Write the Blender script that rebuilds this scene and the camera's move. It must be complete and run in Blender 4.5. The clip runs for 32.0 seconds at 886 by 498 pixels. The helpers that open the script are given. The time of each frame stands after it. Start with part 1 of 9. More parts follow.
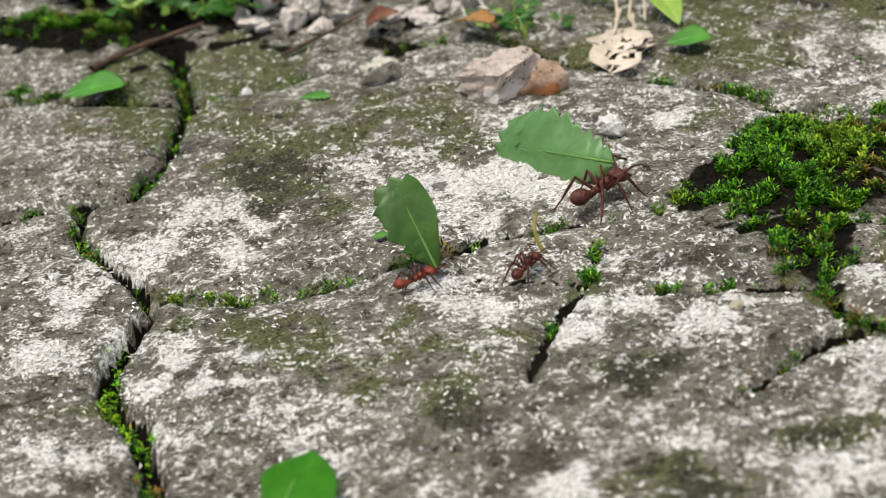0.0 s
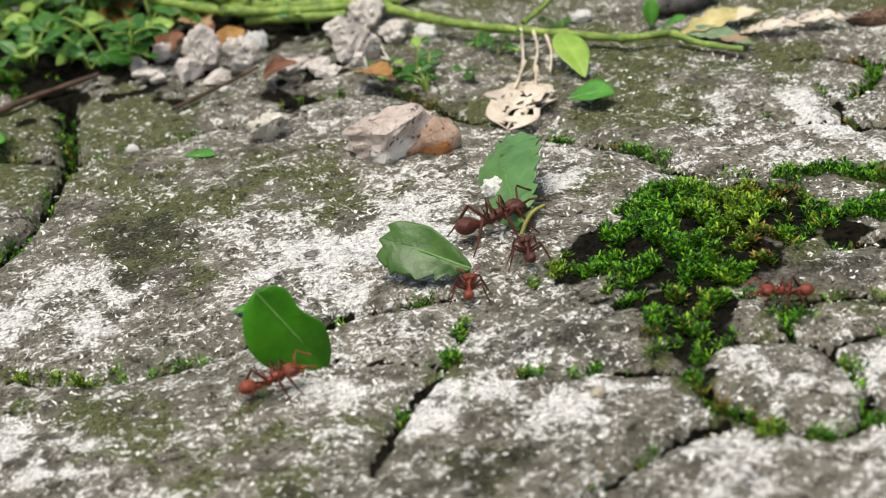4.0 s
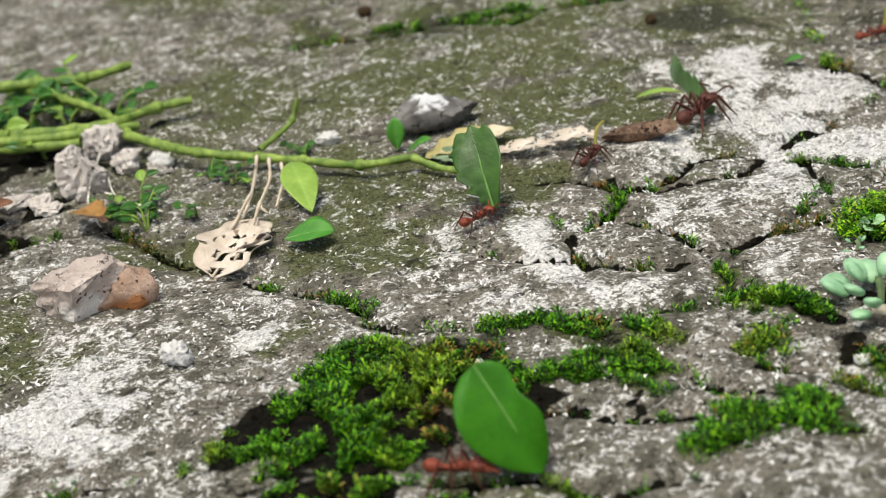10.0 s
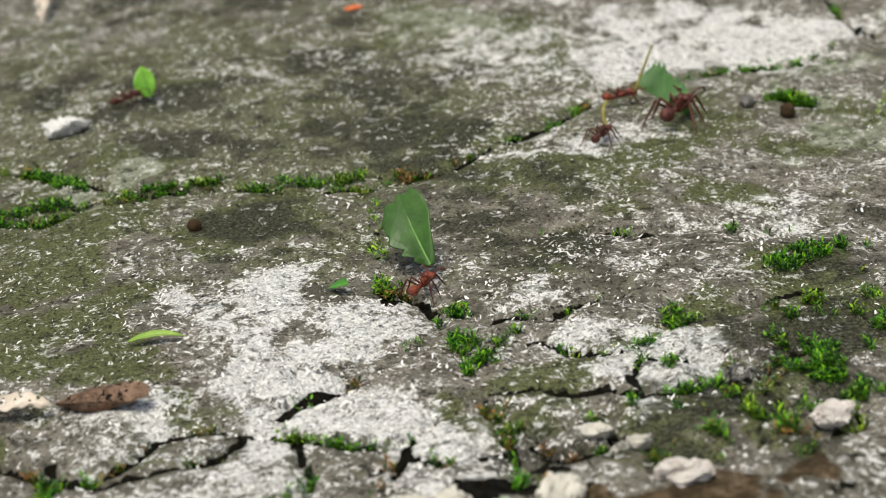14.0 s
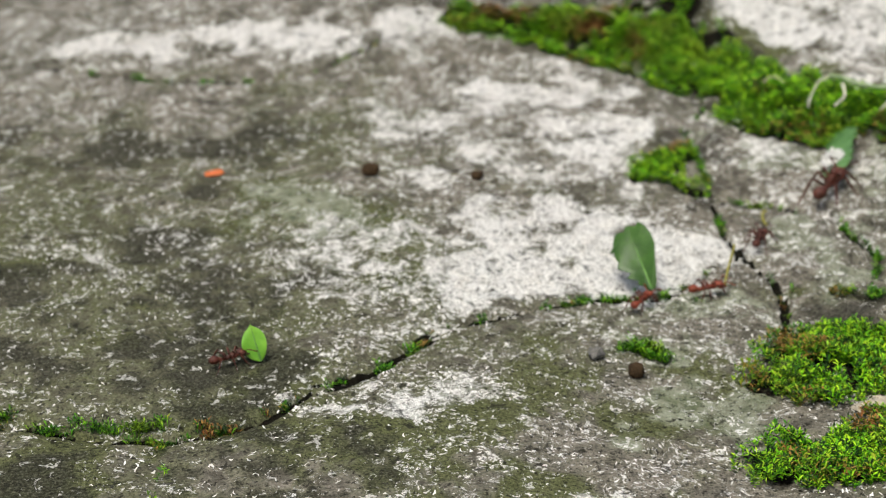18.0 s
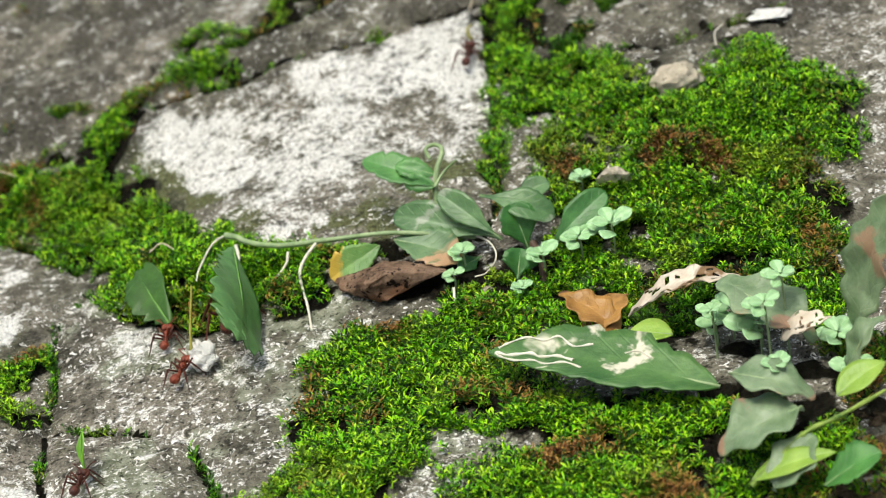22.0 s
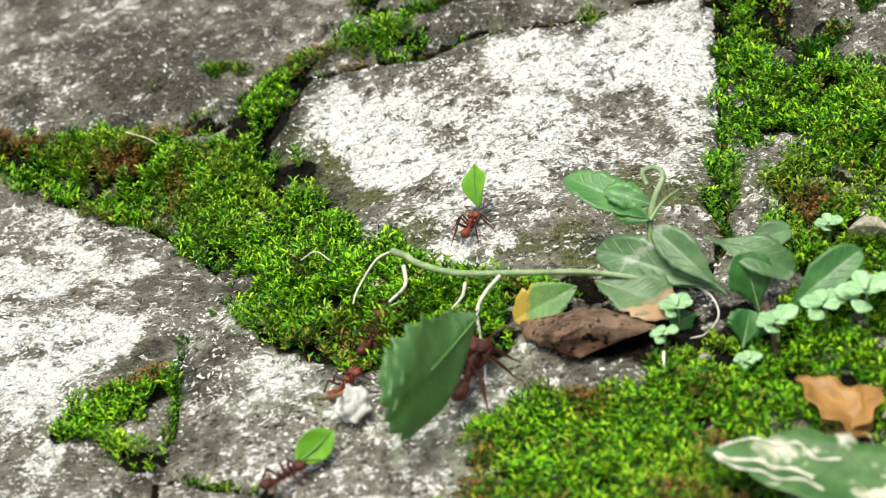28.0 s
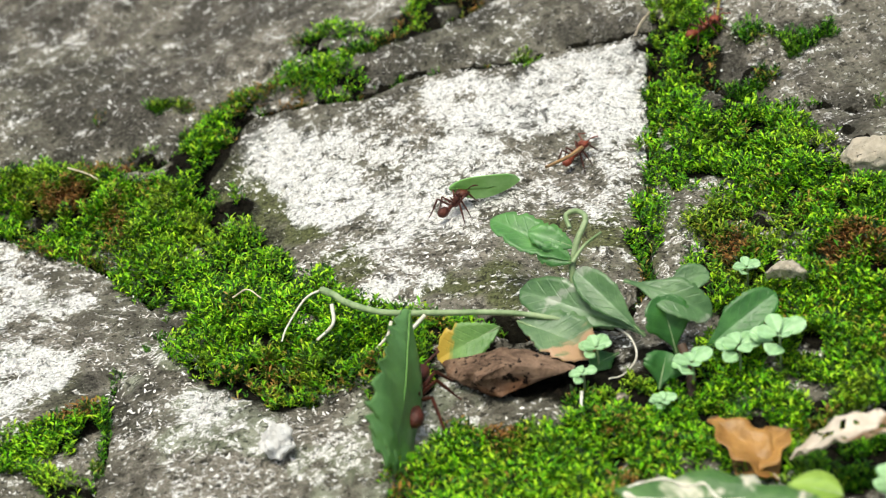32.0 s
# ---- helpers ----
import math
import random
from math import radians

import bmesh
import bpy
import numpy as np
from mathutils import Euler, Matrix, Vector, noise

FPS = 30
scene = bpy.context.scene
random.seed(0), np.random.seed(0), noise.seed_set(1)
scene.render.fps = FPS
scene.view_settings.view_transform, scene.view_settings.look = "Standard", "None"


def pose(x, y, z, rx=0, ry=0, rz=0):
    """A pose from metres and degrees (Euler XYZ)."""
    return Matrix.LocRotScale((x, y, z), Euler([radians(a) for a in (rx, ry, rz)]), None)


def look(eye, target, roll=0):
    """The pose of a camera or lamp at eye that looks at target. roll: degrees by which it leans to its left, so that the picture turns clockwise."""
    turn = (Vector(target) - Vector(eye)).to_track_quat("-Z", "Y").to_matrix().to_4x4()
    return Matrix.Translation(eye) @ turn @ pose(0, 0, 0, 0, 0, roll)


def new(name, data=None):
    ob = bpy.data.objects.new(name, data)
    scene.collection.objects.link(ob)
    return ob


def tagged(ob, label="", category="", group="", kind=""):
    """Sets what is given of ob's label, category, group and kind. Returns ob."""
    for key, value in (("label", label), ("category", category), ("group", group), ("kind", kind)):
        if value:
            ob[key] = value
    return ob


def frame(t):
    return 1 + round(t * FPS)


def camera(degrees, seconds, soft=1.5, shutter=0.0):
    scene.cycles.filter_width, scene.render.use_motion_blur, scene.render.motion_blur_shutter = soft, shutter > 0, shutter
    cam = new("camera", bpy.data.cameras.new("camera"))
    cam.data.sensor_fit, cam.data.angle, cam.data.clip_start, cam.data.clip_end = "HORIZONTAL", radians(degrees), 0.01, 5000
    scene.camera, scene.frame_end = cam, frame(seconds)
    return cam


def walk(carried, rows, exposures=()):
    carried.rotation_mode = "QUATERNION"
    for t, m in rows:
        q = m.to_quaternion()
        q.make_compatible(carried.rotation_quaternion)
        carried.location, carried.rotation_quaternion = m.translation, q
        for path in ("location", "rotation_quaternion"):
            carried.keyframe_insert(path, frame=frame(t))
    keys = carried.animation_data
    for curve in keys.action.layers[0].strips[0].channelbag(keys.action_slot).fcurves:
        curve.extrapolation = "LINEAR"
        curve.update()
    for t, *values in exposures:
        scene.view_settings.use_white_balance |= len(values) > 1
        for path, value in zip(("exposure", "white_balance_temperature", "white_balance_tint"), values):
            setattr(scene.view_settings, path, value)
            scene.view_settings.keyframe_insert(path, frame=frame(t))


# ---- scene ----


def eye(x, y, z, yaw, pitch, roll):
    """A camera pose from millimetres and degrees: yaw to the left of +y, pitch above level, roll."""
    return pose(x / 1000, y / 1000, z / 1000, 90 + pitch, 0, yaw) @ pose(0, 0, 0, 0, 0, roll)

cam = camera(26.89, 32.0, soft=1.05, shutter=0.03)
cam.data.dof.use_dof, cam.data.dof.focus_distance, cam.data.dof.aperture_fstop = True, 0.226, 38.0
walk(cam, [
    (0, eye(-25.58, -14.18, 100.91, -1.792, -27.013, -6.368)),
    (0.5, eye(-21.61, -13.44, 101.80, -1.713, -26.988, -6.653)),
    (1, eye(-18.69, -12.79, 101.48, -1.829, -26.790, -6.808)),
    (1.5, eye(-14.69, -10.66, 102.40, -1.894, -26.789, -6.817)),
    (2, eye(-14.36, -9.63, 103.20, -1.819, -26.794, -6.742)),
    (2.5, eye(-11.53, -8.86, 99.33, -1.502, -26.449, -6.498)),
    (3, eye(-10.47, -6.32, 100.28, -1.373, -26.651, -6.503)),
    (3.5, eye(-7.86, -2.66, 99.76, -1.246, -26.592, -6.595)),
    (5.5, eye(-3.01, -0.77, 99.70, -0.337, -26.247, -6.985)),
    (6, eye(0.17, -0.06, 100.07, -0.250, -26.258, -7.126)),
    (6.5, eye(2.16, 0.16, 98.68, -0.219, -26.126, -7.172)),
    (7, eye(3.94, 1.45, 98.82, -0.093, -26.175, -7.298)),
    (7.5, eye(8.45, 2.57, 97.92, 0.114, -26.123, -7.463)),
    (8, eye(13.99, 6.64, 97.99, 0.031, -26.266, -7.636)),
    (8.5, eye(21.25, 9.85, 98.17, -0.170, -26.030, -7.888)),
    (9, eye(25.53, 12.61, 97.69, -0.452, -25.776, -8.043)),
    (9.5, eye(29.04, 16.39, 99.95, -0.441, -25.616, -8.453)),
    (10, eye(34.42, 20.25, 99.21, -0.821, -25.331, -8.661)),
    (10.5, eye(40.00, 24.72, 97.51, -0.890, -25.049, -8.683)),
    (11, eye(43.80, 27.08, 95.88, -1.048, -25.018, -8.482)),
    (11.5, eye(48.23, 30.79, 98.59, -0.888, -25.338, -8.603)),
    (12, eye(55.47, 35.92, 98.61, -0.487, -25.093, -9.083)),
    (12.5, eye(67.59, 48.29, 97.45, -0.578, -24.710, -9.409)),
    (13, eye(78.20, 61.08, 93.55, -1.384, -24.179, -9.338)),
    (13.5, eye(87.20, 68.59, 92.11, -2.258, -24.078, -8.714)),
    (14, eye(92.64, 72.97, 91.56, -3.947, -23.688, -8.016)),
    (14.5, eye(97.44, 78.24, 91.91, -5.253, -23.596, -7.416)),
    (16.5, eye(99.10, 87.08, 101.60, -4.268, -24.897, -4.991)),
    (17, eye(100.49, 89.09, 102.67, -4.722, -24.940, -4.376)),
    (17.5, eye(109.38, 97.60, 114.22, -4.291, -25.974, -4.153)),
    (18, eye(122.77, 104.44, 117.59, -3.908, -25.058, -3.905)),
    (18.5, eye(128.62, 104.94, 113.43, -3.521, -24.238, -4.032)),
    (19, eye(144.54, 101.81, 113.65, -2.546, -24.074, -4.609)),
    (19.5, eye(158.47, 104.17, 113.27, -3.396, -23.559, -7.620)),
    (20, eye(167.25, 117.77, 119.85, -4.541, -23.172, -8.412)),
    (20.5, eye(198.86, 140.37, 107.34, -4.407, -22.766, -9.842)),
    (21, eye(207.40, 148.06, 104.08, -5.198, -23.013, -10.608)),
    (21.5, eye(214.56, 153.31, 103.13, -5.787, -23.417, -10.913)),
    (22, eye(220.55, 166.54, 99.47, -5.307, -23.853, -10.841)),
    (22.5, eye(216.59, 177.56, 103.60, -5.211, -24.098, -10.773)),
    (23, eye(215.94, 187.74, 105.23, -4.784, -24.061, -10.493)),
    (23.5, eye(217.55, 190.02, 101.97, -4.617, -23.541, -9.843)),
    (24, eye(221.39, 192.10, 101.34, -4.004, -23.818, -9.357)),
    (24.5, eye(219.62, 194.83, 100.76, -3.843, -23.920, -8.463)),
    (25, eye(213.75, 200.17, 101.14, -2.942, -24.658, -7.523)),
    (25.5, eye(213.20, 204.69, 96.80, -2.026, -25.234, -6.761)),
    (26, eye(214.56, 207.32, 98.39, -0.892, -26.187, -6.772)),
    (26.5, eye(218.06, 209.42, 98.87, -0.444, -26.156, -6.737)),
    (28.5, eye(220.41, 212.40, 94.43, 0.355, -25.621, -7.815)),
    (29, eye(221.05, 211.16, 95.84, 0.423, -25.681, -7.738)),
    (29.5, eye(221.72, 209.07, 95.50, 0.214, -25.328, -7.336)),
    (30, eye(221.17, 210.12, 97.34, -0.042, -25.175, -7.198)),
    (30.5, eye(221.43, 209.89, 95.75, -0.302, -25.049, -7.183)),
    (31, eye(220.64, 208.77, 96.57, -0.586, -25.236, -7.117)),
    (31.5, eye(222.82, 209.77, 96.76, -0.597, -25.091, -7.032)),
    (32, eye(226.32, 208.71, 98.17, -0.552, -25.081, -6.821)),
], exposures=[(0, 0.0, 6450, 4), (5, 0.1, 6450, 4), (9, 0.08, 6450, 4), (11, -0.02, 6450, 3), (17, -0.05, 6450, 3), (19, 0.02, 6450, 3), (20, -0.1, 6450, 2), (22, 0.18, 6450, 0), (24, 0.2, 6450, 0), (26, 0.34, 6450, 0), (30, 0.32, 6450, 0), (32, 0.25, 6450, 0)])

# ---- light: a bright overcast sky and a soft, high sun ----
SUN_UP, SUN_TURN = 74, 215
world = bpy.data.worlds.new("sky")
scene.world = world
world.use_nodes = True
wn = world.node_tree.nodes
sky = wn.new("ShaderNodeTexSky")
sky.sky_type, sky.sun_disc, sky.dust_density, sky.ozone_density = "NISHITA", False, 6.0, 0.2
sky.sun_elevation, sky.sun_rotation = radians(SUN_UP), radians(SUN_TURN)
world.node_tree.links.new(sky.outputs[0], wn["Background"].inputs[0])
wn["Background"].inputs[1].default_value = 0.122
sun = new("sun", bpy.data.lights.new("sun", "SUN"))
sun.data.energy, sun.data.angle, sun.data.color = 2.5, radians(24), (1.0, 0.955, 0.88)
toward = Vector((math.sin(radians(SUN_TURN)) * math.cos(radians(SUN_UP)), math.cos(radians(SUN_TURN)) * math.cos(radians(SUN_UP)), math.sin(radians(SUN_UP))))
sun.matrix_world = look(toward * 3, (0, 0, 0))
scene.view_settings.exposure = 0.0


# ---- materials ----
class Nodes:
    """A small helper to wire up a material."""

    def __init__(self, name):
        self.mat = bpy.data.materials.new(name)
        self.mat.use_nodes = True
        self.tree = self.mat.node_tree
        self.out = self.tree.nodes["Principled BSDF"]


    def link(self, a, b):
        self.tree.links.new(a, b)

    def noise(self, scale, detail=4.0, rough=0.6, warp=0.0, coords=None):
        node = self.tree.nodes.new("ShaderNodeTexNoise")
        node.inputs["Scale"].default_value = scale
        node.inputs["Detail"].default_value = detail
        node.inputs["Roughness"].default_value = rough
        node.inputs["Distortion"].default_value = warp
        self.link(coords or self.place(), node.inputs["Vector"])
        return node.outputs["Fac"]

    def place(self):
        return self.tree.nodes.new("ShaderNodeTexCoord").outputs["Object"]

    def ramp(self, fac, *stops):
        node = self.tree.nodes.new("ShaderNodeValToRGB")
        while len(node.color_ramp.elements) < len(stops):
            node.color_ramp.elements.new(0.5)
        for e, (at, colour) in zip(node.color_ramp.elements, stops):
            e.position = at
            e.color = (*colour, 1) if len(colour) == 3 else colour
        self.link(fac, node.inputs[0])
        return node.outputs[0]

    def step(self, value, low, high):
        node = self.tree.nodes.new("ShaderNodeMapRange")
        node.interpolation_type = "SMOOTHSTEP"
        self.feed(value, node.inputs[0])
        self.feed(low, node.inputs[1])
        self.feed(high, node.inputs[2])
        return node.outputs[0]

    def feed(self, value, socket):
        if isinstance(value, (int, float)):
            socket.default_value = value
        elif isinstance(value, tuple):
            socket.default_value = (*value, 1)
        else:
            self.link(value, socket)

    def math(self, kind, a, b=0.0):
        node = self.tree.nodes.new("ShaderNodeMath")
        node.operation = kind
        self.feed(a, node.inputs[0])
        self.feed(b, node.inputs[1])
        return node.outputs[0]

    def mix(self, fac, a, b, kind="MIX"):
        node = self.tree.nodes.new("ShaderNodeMix")
        node.data_type, node.blend_type = "RGBA", kind
        self.feed(fac, node.inputs[0])
        self.feed(a, node.inputs[6])
        self.feed(b, node.inputs[7])
        return node.outputs[2]

    def layer(self, name):
        node = self.tree.nodes.new("ShaderNodeAttribute")
        node.attribute_name = name
        return node.outputs["Fac"]

    def island(self):
        return self.tree.nodes.new("ShaderNodeNewGeometry").outputs["Random Per Island"]

    def bump(self, height, strength, distance):
        node = self.tree.nodes.new("ShaderNodeBump")
        node.inputs["Strength"].default_value = strength
        node.inputs["Distance"].default_value = distance
        self.link(height, node.inputs["Height"])
        self.link(node.outputs[0], self.out.inputs["Normal"])

    def done(self, colour, rough=0.9, gloss=0.3, see=0.0):
        self.feed(colour, self.out.inputs["Base Color"])
        self.feed(rough, self.out.inputs["Roughness"])
        self.out.inputs["Specular IOR Level"].default_value = gloss
        if see:
            self.out.inputs["Subsurface Weight"].default_value = see
            self.out.inputs["Subsurface Radius"].default_value = (0.0008, 0.001, 0.0004)
            self.out.inputs["Subsurface Scale"].default_value = 1.0
        return self.mat


def paving_material():
    """Weathered concrete with white lichen flakes, green algae and dark mould."""
    n = Nodes("weathered_concrete")
    white, olive, dark, pale, soil = (n.layer(k) for k in ("white", "olive", "dark", "pale", "soil"))
    clay = n.ramp(n.noise(420, 6, 0.75), (0.3, (0.018, 0.013, 0.008)), (0.52, (0.09, 0.064, 0.036)), (0.72, (0.3, 0.22, 0.15)))
    coarse, grain, flake = n.noise(45, 5, 0.65, 0.3), n.noise(2300, 3, 0.7), n.noise(1000, 5, 0.7, 0.8)
    patch, speck, clump = n.noise(150, 6, 0.72, 0.3), n.noise(3000, 2, 0.6), n.noise(330, 5, 0.7, 0.2)
    mottle = n.math("ADD", n.math("MULTIPLY", clump, 0.9), n.math("MULTIPLY", patch, 0.7))

    def spread(layer, low, high, most):
        """Where a growth covers the concrete: its layer, frayed by the mottling."""
        return n.math("MULTIPLY", n.step(n.math("ADD", n.math("MULTIPLY", layer, 0.85), mottle), low, high), most)

    body = n.ramp(grain, (0.28, (0.1, 0.09, 0.072)), (0.5, (0.27, 0.242, 0.2)), (0.7, (0.4, 0.36, 0.305)))
    body = n.mix(n.math("MULTIPLY", n.step(coarse, 0.36, 0.62), 0.62), body, (0.15, 0.146, 0.108))
    body = n.mix(n.math("MULTIPLY", n.step(mottle, 0.84, 0.64), 0.65), body, (0.055, 0.051, 0.038))
    alga = n.ramp(grain, (0.3, (0.03, 0.036, 0.012)), (0.7, (0.19, 0.205, 0.085)))
    body = n.mix(spread(olive, 0.92, 1.42, 0.88), body, alga)
    mould = n.ramp(grain, (0.3, (0.01, 0.0095, 0.008)), (0.5, (0.036, 0.033, 0.028)), (0.7, (0.14, 0.132, 0.115)))
    body = n.mix(spread(dark, 1.05, 1.65, 0.75), body, mould)
    dust = n.ramp(clump, (0.35, (0.16, 0.18, 0.11)), (0.65, (0.46, 0.47, 0.37)))
    body = n.mix(spread(pale, 1.0, 1.5, 0.75), body, dust)
    crust = n.ramp(n.noise(620, 6, 0.75, 0.5), (0.38, (0.125, 0.118, 0.105)), (0.475, (0.48, 0.465, 0.445)), (0.57, (0.94, 0.925, 0.905)))
    body = n.mix(spread(white, 1.2, 1.95, 0.7), body, crust)
    # white flakes: denser where the lichen grows
    cover = n.math("ADD", n.math("MULTIPLY", white, 0.138), n.math("MULTIPLY", n.math("SUBTRACT", patch, 0.5), 0.45))
    cover = n.math("ADD", cover, n.math("MULTIPLY", n.math("SUBTRACT", clump, 0.5), 0.5))
    cover = n.math("SUBTRACT", cover, n.math("ADD", n.math("MULTIPLY", olive, 0.06), n.math("MULTIPLY", dark, 0.1)))
    edge = n.math("SUBTRACT", 0.565, cover)
    flakes = n.step(flake, edge, n.math("ADD", edge, 0.045))
    flakes = n.math("MULTIPLY", flakes, n.step(speck, 0.3, 0.5))
    lichen = n.ramp(grain, (0.3, (0.56, 0.53, 0.5)), (0.56, (0.95, 0.925, 0.9)))
    body = n.mix(flakes, body, lichen)
    crumb = n.math("MULTIPLY", n.step(n.math("ADD", n.noise(560, 5, 0.75, 0.5), n.math("MULTIPLY", n.math("SUBTRACT", patch, 0.5), 0.35)), 0.595, 0.63), n.step(speck, 0.25, 0.5))
    crumb = n.math("MULTIPLY", crumb, n.math("SUBTRACT", 0.8, n.math("MULTIPLY", n.math("MAXIMUM", dark, olive), 0.2)))
    body = n.mix(crumb, body, lichen)
    # dark grit in pits, fine and coarse
    bare = n.math("SUBTRACT", 0.85, n.math("MULTIPLY", n.math("MINIMUM", white, 1.0), 0.22))
    body = n.mix(n.math("MULTIPLY", n.step(n.noise(1350, 4, 0.7), 0.565, 0.62), bare), body, (0.02, 0.019, 0.015))
    body = n.mix(n.math("MULTIPLY", n.step(n.noise(480, 5, 0.72, 0.5), 0.575, 0.64), 0.8), body, (0.025, 0.024, 0.018))
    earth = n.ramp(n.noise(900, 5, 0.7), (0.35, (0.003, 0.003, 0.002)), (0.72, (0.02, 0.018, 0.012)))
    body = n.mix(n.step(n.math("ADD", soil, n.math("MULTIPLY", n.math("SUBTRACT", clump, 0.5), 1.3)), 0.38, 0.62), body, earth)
    body = n.mix(n.step(n.math("ADD", n.layer("clay"), n.math("MULTIPLY", n.math("SUBTRACT", clump, 0.5), 1.2)), 0.35, 0.6), body, clay)
    n.bump(n.math("ADD", n.math("MULTIPLY", flake, 0.7), n.math("ADD", n.math("MULTIPLY", grain, 0.6), n.math("MULTIPLY", clump, 1.4))), 1.0, 0.0008)
    return n.done(body, 0.95, 0.06)


def earth_material():
    n = Nodes("dark_soil")
    body = n.ramp(n.noise(600, 6, 0.7), (0.3, (0.003, 0.0025, 0.002)), (0.7, (0.02, 0.016, 0.011)))
    n.bump(n.noise(900, 5, 0.7), 0.8, 0.001)
    return n.done(body, 0.97, 0.05)


def moss_material(name, shade, mid, light, tip):
    """Moss leaves from the shaded to the freshest, with olive drifts and brown parts."""
    n = Nodes(name)
    r, brown = n.island(), n.layer("brown")
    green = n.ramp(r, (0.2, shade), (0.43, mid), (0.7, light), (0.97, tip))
    rust = n.ramp(r, (0.0, (0.04, 0.014, 0.004)), (0.6, (0.19, 0.075, 0.018)), (1.0, (0.34, 0.2, 0.045)))
    lump = n.math("ADD", n.math("MULTIPLY", n.noise(260, 3, 0.6), 0.45), n.math("MULTIPLY", n.noise(95, 4, 0.65, 0.4), 0.6))
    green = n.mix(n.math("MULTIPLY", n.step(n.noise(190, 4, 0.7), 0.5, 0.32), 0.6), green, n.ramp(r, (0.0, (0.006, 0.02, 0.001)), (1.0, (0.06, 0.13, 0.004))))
    olive = n.ramp(r, (0.0, (0.02, 0.035, 0.002)), (0.5, (0.14, 0.22, 0.006)), (1.0, (0.45, 0.52, 0.04)))
    green = n.mix(n.math("MULTIPLY", n.step(n.noise(75, 4, 0.65, 0.3), 0.5, 0.66), 0.6), green, olive)
    return n.done(n.mix(n.step(n.math("ADD", brown, n.math("ADD", lump, n.math("MULTIPLY", n.math("SUBTRACT", r, 0.5), 0.35))), 0.92, 1.05), green, rust), 0.55, 0.25)


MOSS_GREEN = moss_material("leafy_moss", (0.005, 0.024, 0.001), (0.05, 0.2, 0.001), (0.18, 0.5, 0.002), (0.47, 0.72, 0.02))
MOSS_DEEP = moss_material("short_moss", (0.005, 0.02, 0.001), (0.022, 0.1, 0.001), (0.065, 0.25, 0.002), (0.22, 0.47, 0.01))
PAVING, EARTH = paving_material(), earth_material()

RELIEF = [  # heights of the ground in tenths of a millimetre, on a coarse plan grid
    [-37, -17, 16, 5, -45, -118, -228, -371, -527],
    [-19, -7, 12, 8, -36, -105, -197, -301, -409],
    [-2, 4, 8, 8, -27, -93, -164, -229, -289],
    [11, 14, 17, 14, -19, -84, -129, -149, -160],
    [14, 18, 19, 9, -23, -73, -74, -48, -19],
    [3, 12, 17, 11, -12, -42, 19, 78, 129],
    [-23, -2, 16, 30, 47, 85, 153, 215, 276],
    [-59, -19, 23, 69, 127, 202, 277, 349, 421],
    [-101, -36, 34, 116, 209, 306, 397, 483, 567],
]
RX0, RX1, RY0, RY1 = -0.12, 0.36, 0.12, 0.6


def relief(x, y):
    """The height of the ground without its joints, in metres."""
    g = np.array(RELIEF) / 1e4
    ny, nx = g.shape
    u = np.clip((np.asarray(x, float) - RX0) / (RX1 - RX0) * (nx - 1), 0, nx - 1.001)
    v = np.clip((np.asarray(y, float) - RY0) / (RY1 - RY0) * (ny - 1), 0, ny - 1.001)
    i, j = u.astype(int), v.astype(int)
    a, b = u - i, v - j
    a, b = a * a * (3 - 2 * a), b * b * (3 - 2 * b)
    return (g[j, i] * (1 - a) + g[j, i + 1] * a) * (1 - b) + (g[j + 1, i] * (1 - a) + g[j + 1, i + 1] * a) * b


# Joints and cracks of the paving: width and depth in tenths of a millimetre, then points of the plan in millimetres.
JOINTS = []
JOINTS.append((29, 44, [(-52.1, 140.8), (-53.3, 149.2), (-54.9, 155.6), (-57.7, 159.9), (-58.7, 164.6), (-58.1, 171.1), (-55.7, 176.2), (-55.2, 181.8)]))
JOINTS.append((22, 32, [(-55.2, 181.8), (-56.6, 187.0), (-60.4, 193.6), (-65.0, 201.0), (-65.6, 209.0), (-64.3, 212.0)]))
JOINTS.append((31, 32, [(-80.7, 210.2), (-76.2, 210.5), (-70.4, 211.7), (-64.3, 212.1), (-59.4, 212.0), (-56.8, 218.5), (-54.5, 225.0), (-53.8, 233.9), (-52.3, 240.9), (-54.4, 253.7), (-55.3, 263.2)]))
JOINTS.append((24, 32, [(-55.2, 181.8), (-52.4, 183.1), (-49.6, 180.9)]))
JOINTS.append((22, 28, [(-50.3, 181.8), (-47.6, 180.6), (-43.8, 179.0), (-36.5, 179.0), (-31.5, 180.0), (-24.6, 182.1), (-17.0, 183.1), (-14.4, 185.2), (-8.6, 184.8), (-2.7, 185.2), (3.2, 186.0)]))
JOINTS.append((19, 20, [(-86.7, 251.6), (-81.3, 250.3), (-72.7, 249.3), (-62.5, 244.9), (-53.5, 242.6)]))
JOINTS.append((18, 22, [(-51.8, 241.9), (-44.4, 243.3), (-37.2, 244.6), (-31.7, 247.1), (-27.1, 245.9), (-24.3, 247.1)]))
JOINTS.append((15, 18, [(-24.3, 247.1), (-22.0, 252.6), (-14.5, 252.3), (-7.0, 252.6), (-1.5, 245.8), (5.2, 236.3)]))
JOINTS.append((11, 15, [(11.8, 230.4), (16.2, 226.3), (21.1, 222.8), (24.8, 219.4), (27.6, 214.9)]))
